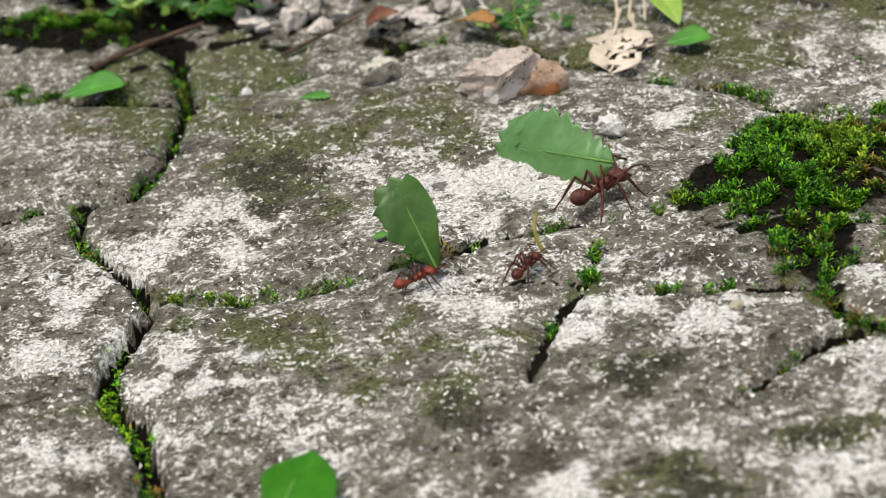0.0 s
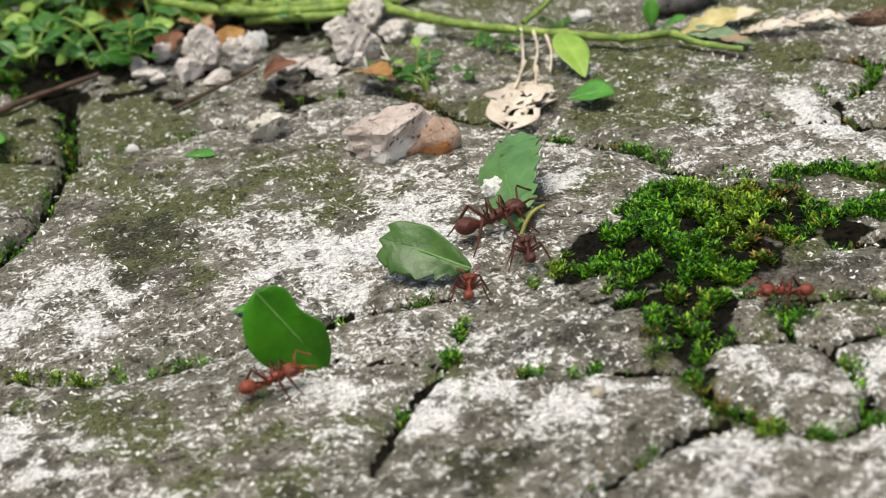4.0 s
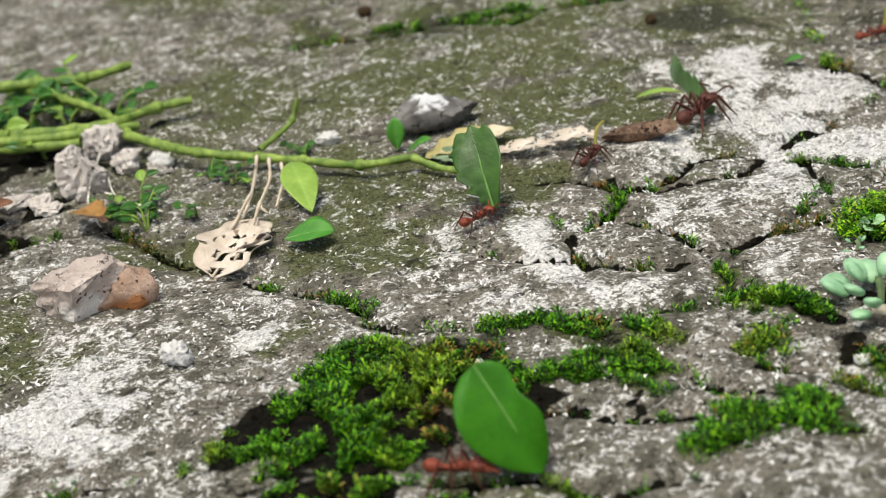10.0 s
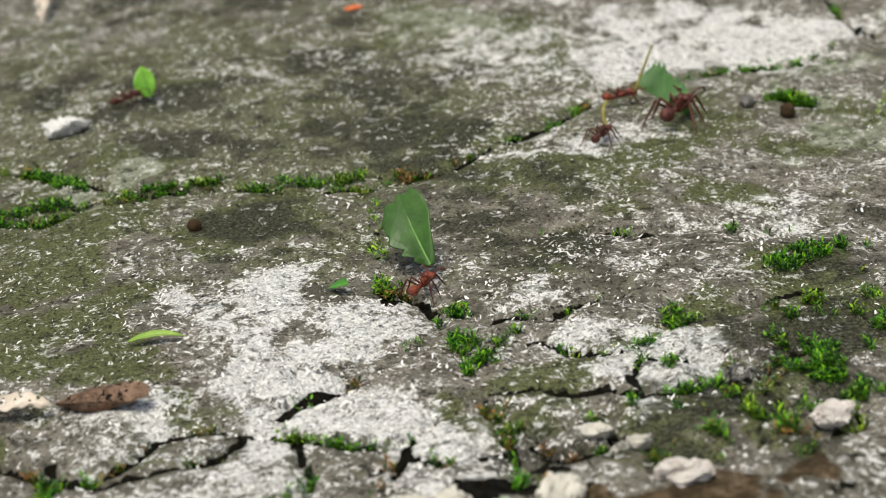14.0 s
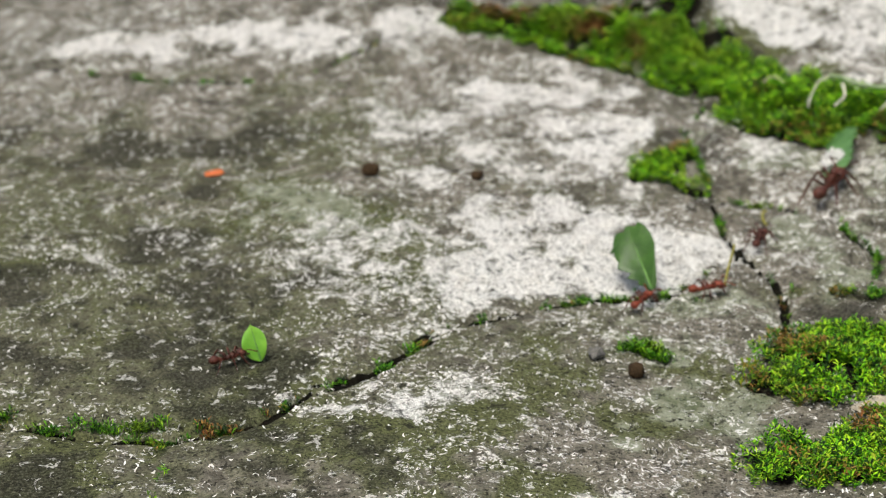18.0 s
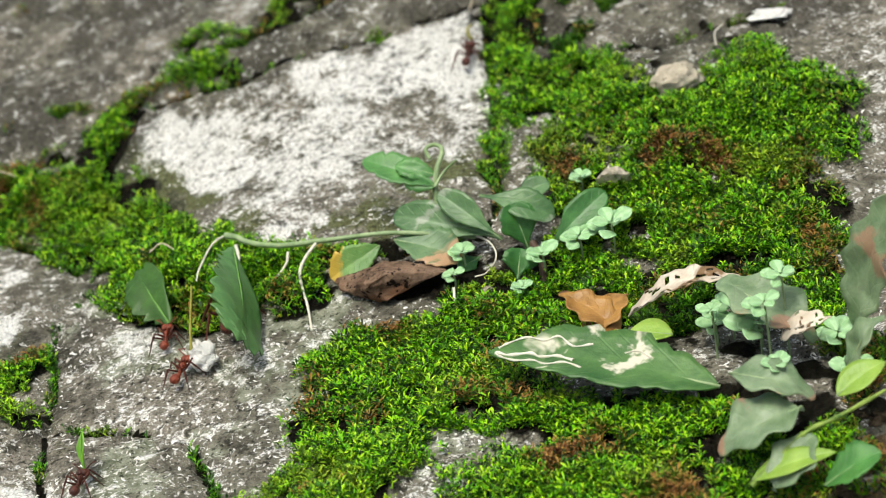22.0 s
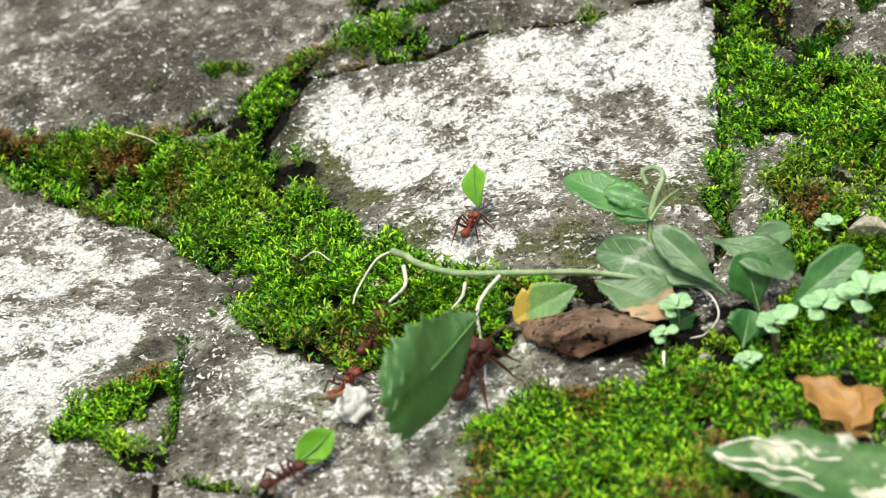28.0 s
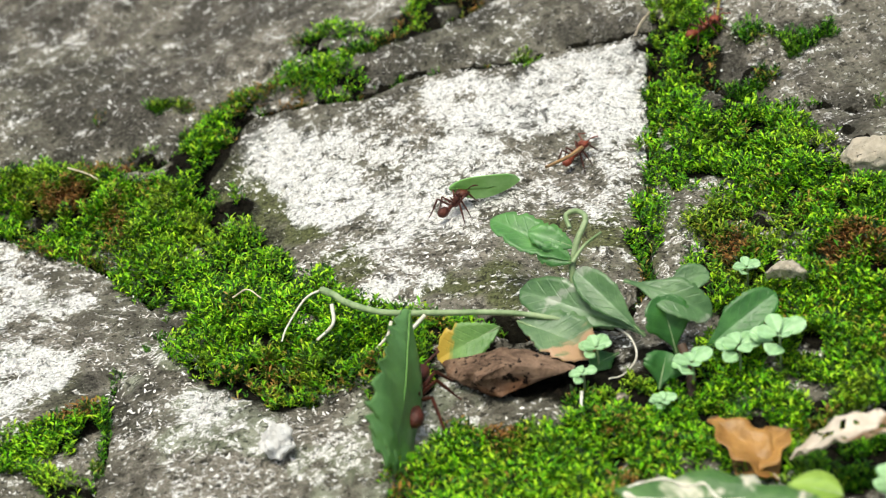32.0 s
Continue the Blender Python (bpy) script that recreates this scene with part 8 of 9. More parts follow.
# ---- leafcutter ants and their loads ----
# Paths of the ants and of what they carry: seconds, place in millimetres, turn in degrees.
ANT_A = [
    (0, 0.4, 188.7, 1.2, 0, -2, 38),
    (1, -0.1, 190.9, 1.2, 0, -2, 44),
    (2, 0.3, 190.6, 1.2, 0, -2, 37),
    (3, 2.2, 193.6, 1.1, 0, -3, 13),
    (5.5, 13.4, 201.8, 1.0, 0, -4, 40),
    (6, 21.5, 201.8, 1.0, 0, -3, 33),
    (7, 26.9, 209.1, 0.9, 0, -1, 61),
    (7.5, 30.8, 216.4, 0.9, 0, -2, 58),
    (8, 36.2, 224.0, 0.8, 0, -1, 66),
    (9, 54.0, 241.6, 0.8, 0, -4, 43),
    (10, 75.0, 255.4, 0.4, 0, -1, 49),
    (11, 88.7, 266.8, -0.5, 0, 1, 41),
    (12, 105.9, 279.1, -1.7, 0, -1, 37),
    (13, 122.1, 300.0, -1.9, 0, -1, 65),
    (14, 145.9, 321.2, -4.4, 0, 2, 55),
    (14.5, 157.2, 331.7, -6.0, 0, 1, 59),
    (16.5, 176.1, 348.9, -7.3, 0, -0, 47),
    (17, 187.1, 356.0, -7.3, 0, -2, 49),
    (18, 204.8, 375.0, -6.5, 0, -9, 48),
    (19, 216.7, 379.4, -5.6, 0, -10, 43),
    (20, 213.8, 386.1, -4.6, 0, -10, 90),
    (21, 210.9, 391.0, -4.0, 0, -12, 84),
    (21.5, 209.5, 392.6, -3.9, 0, -12, 86),
    (22, 212.0, 390.7, -4.0, 0, -10, 83),
    (23, 209.4, 394.3, -3.6, 0, -14, 88),
    (24, 208.8, 392.0, -4.0, 0, -10, 90),
    (25, 211.0, 390.7, -4.1, 0, -12, 89),
    (26, 215.3, 391.8, -3.5, 0, -17, 70),
    (26.5, 217.4, 389.4, -3.8, 0, -17, 54),
    (28.5, 222.0, 383.3, -4.7, 0, -12, 72),
    (29, 223.3, 382.6, -4.8, 0, -14, 77),
    (30, 222.8, 382.7, -4.8, 0, -15, 73),
    (31, 223.2, 386.2, -4.1, 0, -13, 79),
    (32, 223.3, 385.6, -4.2, 0, -15, 82),
]
ANT_B = [
    (0, -23.3, 173.4, 0.6, 0, -5, 23),
    (1, -10.4, 183.3, 1.0, 0, -4, 62),
    (2, -5.3, 179.2, 1.2, 0, -1, 75),
    (3, 0.0, 179.5, 1.2, 0, -2, 84),
    (5.5, -1.1, 189.2, 1.2, 0, -2, 83),
    (6, 0.6, 187.0, 1.2, 0, -2, 83),
    (7, 14.2, 202.3, 1.0, 0, -0, 61),
    (7.5, 21.2, 210.7, 0.9, 0, -0, 59),
    (8, 24.2, 217.5, 0.9, 0, -4, 60),
    (9, 36.1, 228.8, 0.8, 0, -1, 51),
    (10, 42.3, 233.2, 0.8, 0, -4, 30),
    (11, 53.7, 236.7, 0.8, 0, -1, 38),
    (12, 68.6, 247.5, 0.6, 0, -0, 32),
    (13, 86.4, 258.5, -0.5, 0, 1, 48),
    (14, 103.3, 273.4, -1.6, 0, -1, 53),
    (14.5, 108.8, 281.4, -1.8, 0, -4, 42),
    (16.5, 144.8, 316.0, -4.3, 0, 2, 59),
    (17, 153.6, 326.2, -5.5, 0, 4, 49),
    (18, 167.5, 343.1, -6.9, 0, 0, 48),
    (19, 188.5, 356.7, -7.3, 0, -6, 37),
    (20, 198.2, 375.0, -6.6, 0, -8, 39),
    (21, 205.7, 384.3, -5.4, 0, -11, 90),
    (21.5, 202.5, 386.2, -5.3, 0, -12, 71),
    (22, 203.2, 390.5, -4.7, 0, -9, 80),
    (23, 205.3, 400.2, -3.3, 0, -13, 78),
    (24, 218.6, 404.6, -1.1, 0, -11, 92),
    (25, 227.7, 416.0, 1.1, 0, -7, 80),
    (26, 244.0, 432.8, 3.5, 0, -16, 52),
    (26.5, 254.1, 440.0, 6.2, 0, -16, 43),
    (28.5, 265.3, 455.9, 12.9, 0, -21, 24),
    (32, 298.1, 482.3, 21.5, 0, -4, 37),
]
ANT_C = [
    (0, -10.6, 172.3, 1.1, 0, -3, 54),
    (1, 4.7, 184.8, 1.2, 0, -1, 69),
    (2, 7.6, 188.6, 1.2, 0, 0, 92),
    (3, 6.7, 188.4, 1.2, 0, -1, 99),
    (5.5, 12.6, 195.7, 1.1, 0, -3, 71),
    (6, 17.4, 196.6, 1.1, 0, -2, 60),
    (7, 27.5, 198.5, 1.0, 0, -4, 26),
    (7.5, 26.9, 207.2, 0.9, 0, -4, 79),
    (8, 27.0, 213.8, 0.9, 0, -4, 75),
    (9, 41.0, 226.0, 0.8, 0, -3, 73),
    (10, 58.8, 247.0, 0.8, 0, -3, 59),
    (11, 81.3, 255.8, -0.1, 0, -1, 56),
    (12, 102.0, 273.0, -1.5, 0, -2, 57),
    (13, 120.8, 285.0, -2.0, 0, -3, 48),
    (14, 133.5, 314.4, -2.8, 0, 1, 57),
    (14.5, 142.0, 322.3, -3.9, 0, 4, 44),
    (16.5, 167.3, 340.5, -7.0, 0, -1, 33),
    (17, 171.6, 341.1, -7.3, 0, -1, 22),
    (18, 189.6, 361.1, -7.3, 0, -2, 63),
    (19, 203.0, 382.3, -5.7, 0, -7, 64),
    (20, 206.8, 386.8, -4.9, 0, -17, 45),
    (21, 231.1, 407.4, 0.5, 0, -11, 71),
    (21.5, 242.4, 430.4, 3.0, 0, -11, 72),
    (22, 256.0, 442.9, 7.3, 0, -19, 67),
    (23, 272.3, 455.7, 13.9, 0, -21, 41),
    (24, 284.8, 465.0, 18.4, 0, -20, 33),
    (26, 282.5, 459.2, 16.4, 0, -14, 35),
    (32, 306.0, 479.7, 21.7, 0, -5, 48),
]
ANT_D = [
    (0, 62.5, 142.3, 0.6, 0, -5, 175),
    (3.3, 49.1, 168.8, 0.8, 0, -4, 172),
    (5.5, 1.1, 181.1, 1.2, 0, -3, -172),
    (6, 3.0, 181.6, 1.2, 0, -4, -173),
    (7, 0.2, 181.1, 1.2, 0, -7, -172),
    (7.5, -10.1, 181.2, 1.1, 0, 0, 164),
    (8, -17.6, 186.0, 0.8, 0, 2, 125),
    (9, -17.8, 183.1, 0.8, 0, -8, 53),
    (10, -25.3, 184.7, 0.5, 0, -4, -136),
    (13, 2.9, 194.4, 1.1, 0, -6, -136),
    (32, 143.0, 280.9, -4.2, 0, -11, -142),
]
ANT_E = [
    (0, 59.8, 227.0, 0.8, -0, -8, -1),
    (11, 116.5, 298.5, -1.9, 0, -1, 11),
    (12, 123.7, 327.9, -2.1, 0, -5, 1),
    (13, 120.9, 330.1, -2.1, 0, -2, 35),
    (14, 139.5, 331.6, -3.5, 0, 5, 17),
    (14.5, 147.1, 337.2, -4.5, 0, 3, 53),
    (16.5, 163.6, 343.9, -6.5, 0, 5, 11),
    (17, 168.2, 343.9, -7.0, 0, 3, 3),
    (18, 177.7, 346.2, -7.4, 0, -0, 6),
    (19, 189.8, 339.2, -7.7, 0, -2, 26),
    (20, 192.1, 353.2, -7.4, 0, -4, 64),
    (21, 197.3, 370.5, -7.0, 0, -3, 64),
    (21.5, 201.9, 382.5, -5.8, 0, -9, 64),
    (22, 204.7, 381.7, -5.7, 0, -9, 62),
    (23, 204.4, 389.0, -4.8, 0, -11, 59),
    (24, 205.3, 388.2, -4.8, 0, -15, 29),
    (25, 204.6, 389.1, -4.8, 0, -8, 36),
    (26, 205.5, 390.7, -4.5, 0, -13, 39),
    (26.5, 205.7, 391.3, -4.4, 0, -12, 43),
    (28.5, 214.9, 402.6, -1.8, 0, -14, 23),
    (29, 216.3, 404.9, -1.3, 0, -18, 11),
    (29.5, 225.1, 406.6, -0.1, 0, -14, 57),
    (30, 233.4, 416.7, 1.6, 0, -8, 52),
    (30.5, 244.0, 427.2, 2.5, 0, -14, 61),
    (31, 254.5, 438.7, 5.9, 0, -22, 55),
    (32, 268.3, 451.5, 11.9, 0, -19, 18),
]
ANT_F = [
    (0, -39.3, 124.2, -0.8, 0, -5, 73),
    (1, -33.3, 124.9, -0.3, 0, -12, 73),
    (2, -29.7, 132.9, 0.0, 0, -4, 87),
    (3, -37.3, 149.6, -0.4, 0, -4, 87),
    (3.5, -30.9, 160.5, 0.1, 0, -10, 29),
    (5.5, -0.1, 174.4, 1.2, 0, -3, 0),
    (6, 9.0, 171.0, 1.2, 0, -3, 16),
    (7, 21.0, 166.9, 1.1, -0, -3, -4),
    (7.5, 28.8, 167.7, 1.0, 0, -2, 20),
    (8, 26.1, 173.9, 1.0, 0, -1, 85),
    (9, 24.4, 184.3, 1.1, 0, -2, 81),
    (9.5, 28.4, 180.7, 1.0, -0, -3, -11),
    (10, 34.6, 175.6, 1.0, -0, -4, -23),
    (10.5, 32.1, 174.4, 1.0, 0, -7, 29),
    (11, 38.9, 161.8, 0.9, 0, -7, 46),
    (12, 56.5, 152.2, 0.7, 0, -6, 32),
    (32, 244.3, 281.5, -13.7, 0, -20, 18),
]
ANT_G = [
    (0, -60.3, 400.4, 1.3, 0, -2, 23),
    (8, -33.4, 437.2, 1.2, 0, -5, 7),
    (11, 21.9, 372.4, 1.6, 0, -1, 15),
    (12, 30.9, 350.6, 1.4, 0, -3, 5),
    (13, 43.2, 351.0, 1.1, 0, 0, 46),
    (14, 65.7, 355.0, 0.8, 0, -2, 27),
    (14.5, 77.3, 350.4, 0.3, 0, 1, 4),
    (16.5, 83.0, 352.5, -0.1, 0, 2, 26),
    (17, 91.9, 343.9, -0.8, 0, -1, 2),
    (18, 107.8, 328.2, -1.7, 0, -3, 15),
    (19, 131.5, 329.5, -2.7, 0, -0, 21),
    (20, 155.4, 336.5, -5.7, 0, 2, 13),
    (21, 171.2, 353.1, -7.0, 0, -5, 68),
    (21.5, 183.4, 357.7, -7.3, 0, -6, 71),
    (22, 191.2, 361.8, -7.3, 0, 0, 75),
    (23, 201.0, 381.7, -5.9, 0, -7, 86),
    (24, 201.6, 386.7, -5.3, 0, -10, 76),
    (25, 200.6, 391.6, -4.7, 0, -6, 93),
    (26, 194.7, 371.4, -6.9, 0, -7, 75),
    (26.5, 198.2, 376.9, -6.5, 0, -8, 44),
    (28.5, 201.2, 369.2, -7.0, 0, -7, 27),
    (29, 203.3, 364.0, -7.3, 0, -6, 25),
    (30, 206.8, 362.4, -7.3, 0, -6, 25),
    (32, 220.4, 345.4, -8.0, 0, -5, 24),
]
ANT_H = [
    (0, 137.7, 192.0, -5.0, 0, 3, 29),
    (22, 140.9, 195.1, -5.4, 0, -2, 19),
    (25, 194.9, 373.7, -6.8, 0, -5, 68),
    (26, 205.5, 397.0, -3.6, 0, -7, 72),
    (26.5, 206.0, 399.8, -3.2, 0, -12, 77),
    (28.5, 235.2, 420.2, 1.8, 0, -4, 63),
    (29, 248.6, 431.7, 3.6, 0, -16, 56),
    (29.5, 255.6, 445.9, 8.2, 0, -23, 69),
    (30, 265.1, 459.6, 14.0, 0, -18, 60),
    (32, 300.3, 492.3, 23.0, 0, -15, 45),
]
ANT_I = [
    (0, 145.0, 191.2, -6.1, 0, -4, 12),
    (23, 149.3, 195.2, -6.8, 0, 3, 25),
    (26.5, 194.9, 372.9, -6.8, 0, -9, 64),
    (28.5, 212.2, 396.5, -3.0, 0, -18, 51),
    (29, 212.6, 397.8, -2.8, 0, -15, 70),
    (29.5, 213.4, 399.1, -2.5, 0, -9, 73),
    (30, 213.5, 402.7, -2.0, 0, -16, 70),
    (30.5, 214.8, 414.7, -0.6, 0, -10, 56),
    (31, 217.4, 415.7, -0.1, 0, -9, 61),
    (31.5, 225.2, 418.0, 0.9, 0, -9, 47),
    (32, 230.4, 424.5, 1.7, 0, -11, 50),
]
ANT_K = [
    (0, 153.5, 191.6, -7.5, 0, 4, 23),
    (23, 157.4, 195.3, -8.1, 0, 1, 23),
    (26.5, 192.7, 361.5, -7.3, 0, -12, 18),
    (28.5, 208.1, 391.0, -4.2, 0, -15, 65),
    (29, 207.7, 394.1, -3.8, 0, -10, 79),
    (29.5, 210.9, 394.5, -3.5, 0, -16, 58),
    (30, 214.4, 397.3, -2.7, 0, -11, 64),
    (30.5, 221.8, 402.1, -1.1, 0, -15, 45),
    (31, 228.1, 404.9, -0.1, 0, -14, 45),
    (31.5, 237.0, 420.4, 1.9, 0, -5, 59),
    (32, 247.3, 432.1, 3.6, 0, -17, 45),
]
LOAD_A = [
    (0, 3.2, 193.1, 4.1, -58, 5, 134),
    (1, 3.3, 195.5, 2.8, -57, 1, 138),
    (1.50, 4.3, 194.8, 6.6, -21, 19, -180),
    (2, 5.3, 194.2, 10.3, 18, 6, -136),
    (2.33, 3.5, 194.1, 7.6, 2, 15, 170),
    (2.67, 1.6, 194.1, 4.8, -14, 7, 116),
    (3, -0.2, 194.1, 2.1, -18, -10, 64),
    (4.25, 8.9, 199.2, 2.5, -48, -3, 98),
    (5.5, 17.9, 204.3, 2.9, -70, 18, 124),
    (6, 29.7, 204.1, 2.7, -23, -13, 173),
    (6.50, 28.9, 208.7, 2.6, -40, 0, 130),
    (7, 28.1, 213.2, 2.5, -61, -2, 85),
    (7.5, 33.5, 220.1, 2.6, -74, 12, 110),
    (8, 37.7, 227.8, 1.1, -57, 1, 93),
    (9, 57.0, 244.6, 3.2, -61, 12, 122),
    (10, 77.4, 258.1, 2.3, -101, 14, 96),
    (11, 92.6, 270.1, 1.5, -41, 12, 120),
    (12, 109.1, 281.6, 0.3, -58, 14, 112),
    (13, 123.0, 303.8, -0.7, -51, 4, 87),
    (14, 148.7, 325.0, -2.7, -76, 14, 103),
    (14.5, 160.1, 336.8, -3.9, -69, 12, 108),
    (16.5, 181.1, 353.3, -5.0, -38, 15, 122),
    (17, 190.5, 360.1, -5.1, -106, 22, 105),
    (18, 207.2, 377.9, -3.7, -44, 5, 80),
    (19, 218.7, 381.9, -3.0, -52, 8, 112),
    (19.50, 216.0, 384.4, -2.5, -69, -61, 135),
    (20, 213.3, 386.9, -1.9, 154, -44, -84),
    (20.33, 214.1, 389.8, 0.3, -137, -28, -118),
    (20.67, 214.9, 392.7, 2.5, -88, 4, -119),
    (21, 215.6, 395.6, 4.8, -33, 24, -93),
    (21.5, 209.3, 397.6, 5.4, 14, 27, -74),
    (22, 214.3, 395.4, 4.8, -65, 17, -93),
    (23, 212.2, 397.2, 5.2, -1, 24, -79),
    (24, 209.7, 396.2, 5.2, 37, 27, -60),
    (25, 214.9, 393.8, 4.9, 22, 19, -75),
    (25.50, 216.6, 393.6, 4.6, -25, 30, -91),
    (26, 218.2, 393.4, 4.4, -76, 26, -110),
    (26.5, 221.5, 390.7, 4.4, -104, 23, -122),
    (28.5, 222.3, 385.3, 3.1, -79, -0, -123),
    (29, 223.3, 385.7, 4.4, -83, 7, -123),
    (30, 224.2, 386.5, 6.0, -75, 15, -125),
    (31, 221.8, 389.6, 4.9, -86, 20, -100),
    (32, 223.6, 389.5, 6.7, -75, 33, -103),
]
LOAD_B = [
    (0, -20.7, 174.8, 2.3, -34, -57, 127),
    (1, -8.1, 186.8, 3.0, -40, -24, 165),
    (2, -4.9, 183.5, 2.6, -33, -2, 177),
    (3, 0.5, 183.8, 2.6, -43, -12, 172),
    (5.5, -0.6, 192.7, 2.7, -58, -16, 123),
    (6, 1.3, 190.6, 3.0, -81, -45, 150),
    (7, 16.2, 205.7, 2.8, -44, -52, 141),
    (7.5, 22.6, 213.3, 2.8, -47, -41, 131),
    (8, 25.6, 220.1, 2.8, -45, -44, 129),
    (9, 38.0, 231.3, 2.5, -55, -56, 135),
    (10, 44.7, 234.6, 2.0, -29, -51, 99),
    (11, 56.1, 238.6, 2.2, -45, -50, 117),
    (12, 71.1, 249.4, 2.0, -16, -45, 106),
    (13, 88.5, 260.8, 0.9, -36, -43, 116),
    (14, 104.9, 275.9, 0.5, -37, -30, 102),
    (14.5, 110.6, 283.5, 0.1, -34, -33, 108),
    (16.5, 146.5, 320.0, -2.8, -44, -30, 108),
    (17, 155.9, 329.0, -4.3, -39, -35, 99),
    (18, 169.7, 345.7, -5.3, -35, -32, 100),
    (19, 190.7, 358.8, -5.1, -51, -27, 111),
    (20, 200.0, 376.8, -4.3, -37, -27, 100),
    (21, 206.2, 387.8, -3.3, -43, -23, 126),
    (21.5, 203.6, 389.3, -2.4, -27, -18, 105),
    (22, 203.8, 393.9, -3.1, -37, -21, 107),
    (23, 206.3, 402.9, -1.5, -43, -13, 110),
    (24, 218.5, 407.5, 0.2, -36, -23, 119),
    (25, 228.4, 419.8, 2.5, -40, -10, 108),
    (26, 245.9, 435.0, 6.0, -35, -23, 107),
    (26.5, 255.9, 442.1, 8.6, -33, -13, 107),
    (28.5, 267.1, 457.0, 15.2, -20, -16, 106),
    (32, 300.4, 484.3, 23.6, -22, -21, 108),
]
LOAD_C = [
    (0, -8.2, 175.0, 2.4, -14, -62, 104),
    (1, 6.4, 189.0, 2.9, 8, -41, 80),
    (2, 7.4, 193.3, 2.5, 59, -30, 15),
    (3, 6.1, 193.3, 2.7, 55, -23, 25),
    (5.5, 14.1, 199.0, 2.5, 16, -49, 73),
    (6, 19.5, 200.4, 2.9, 15, -33, 75),
    (7, 29.9, 199.7, 2.3, 9, -40, 81),
    (7.5, 27.4, 210.1, 2.4, 19, -34, 71),
    (8, 27.5, 216.2, 2.3, 28, -60, 58),
    (9, 41.9, 229.1, 2.2, 17, -47, 71),
    (10, 60.1, 249.2, 2.1, 22, -30, 69),
    (11, 83.2, 258.6, 1.2, 18, -31, 72),
    (12, 103.6, 275.5, -0.3, 23, -33, 67),
    (13, 122.9, 287.4, -0.7, -2, -38, 91),
    (14, 135.0, 316.8, -1.5, 5, -39, 81),
    (14.5, 144.7, 324.8, -3.0, -8, -26, 91),
    (16.5, 169.9, 342.5, -5.7, -12, -36, 97),
    (17, 174.1, 342.4, -5.8, -8, -23, 92),
    (18, 191.9, 365.7, -6.1, 10, -7, 80),
    (19, 204.3, 385.0, -4.0, 13, -27, 76),
    (20, 207.8, 387.9, -3.2, 17, -18, 73),
    (21, 232.3, 410.8, 2.4, 1, -18, 84),
    (21.5, 243.7, 434.1, 5.0, -2, -20, 86),
    (22, 257.3, 445.8, 9.8, -0, -12, 85),
    (23, 273.3, 456.6, 15.5, 0, -15, 85),
    (24, 286.5, 466.2, 20.1, -1, -15, 86),
    (26, 284.5, 460.7, 18.1, -3, -9, 91),
    (32, 308.5, 482.6, 23.1, -3, -13, 92),
]
LOAD_E = [
    (0, 61.5, 227.3, 2.7, 22, -45, 64),
    (11, 118.5, 299.1, -0.4, 31, -60, 54),
    (12, 125.7, 328.1, -0.6, 32, -60, 53),
    (13, 123.3, 331.2, -1.8, 33, -61, 52),
    (14, 141.9, 332.1, -3.3, 47, -54, 33),
    (14.5, 150.1, 340.9, -3.6, 40, -59, 41),
    (16.5, 166.3, 344.4, -5.7, 42, -56, 38),
    (17, 171.3, 344.2, -5.7, 36, -35, 48),
    (18, 180.7, 346.5, -6.2, 25, -20, 66),
    (19, 193.3, 340.7, -6.2, 9, -45, 78),
    (20, 193.6, 355.9, -6.4, 35, -61, 46),
    (21, 199.0, 373.3, -5.9, 36, -61, 46),
    (21.5, 203.0, 385.0, -4.2, 27, -63, 54),
    (22, 206.3, 384.2, -3.2, 13, -50, 71),
    (23, 206.0, 391.3, -2.9, 6, -46, 79),
    (24, 206.6, 389.4, -2.7, 9, -37, 78),
    (25, 206.3, 390.4, -3.2, 6, -39, 81),
    (26, 208.0, 392.1, -2.8, 14, -43, 74),
    (26.5, 207.1, 392.4, -3.6, 17, -63, 71),
    (27.50, 211.4, 398.1, -1.6, 47, -27, 52),
    (28.5, 215.7, 403.7, 0.4, 63, 11, 53),
    (29, 217.4, 405.2, 0.1, 67, 13, 41),
    (29.5, 226.5, 408.3, 1.3, 14, -25, 78),
    (30, 235.0, 418.6, 3.1, 4, -24, 87),
    (30.5, 245.2, 429.2, 4.2, 9, -37, 81),
    (31, 256.3, 440.7, 7.8, 4, -53, 85),
    (32, 270.0, 451.9, 13.2, 19, -23, 73),
]
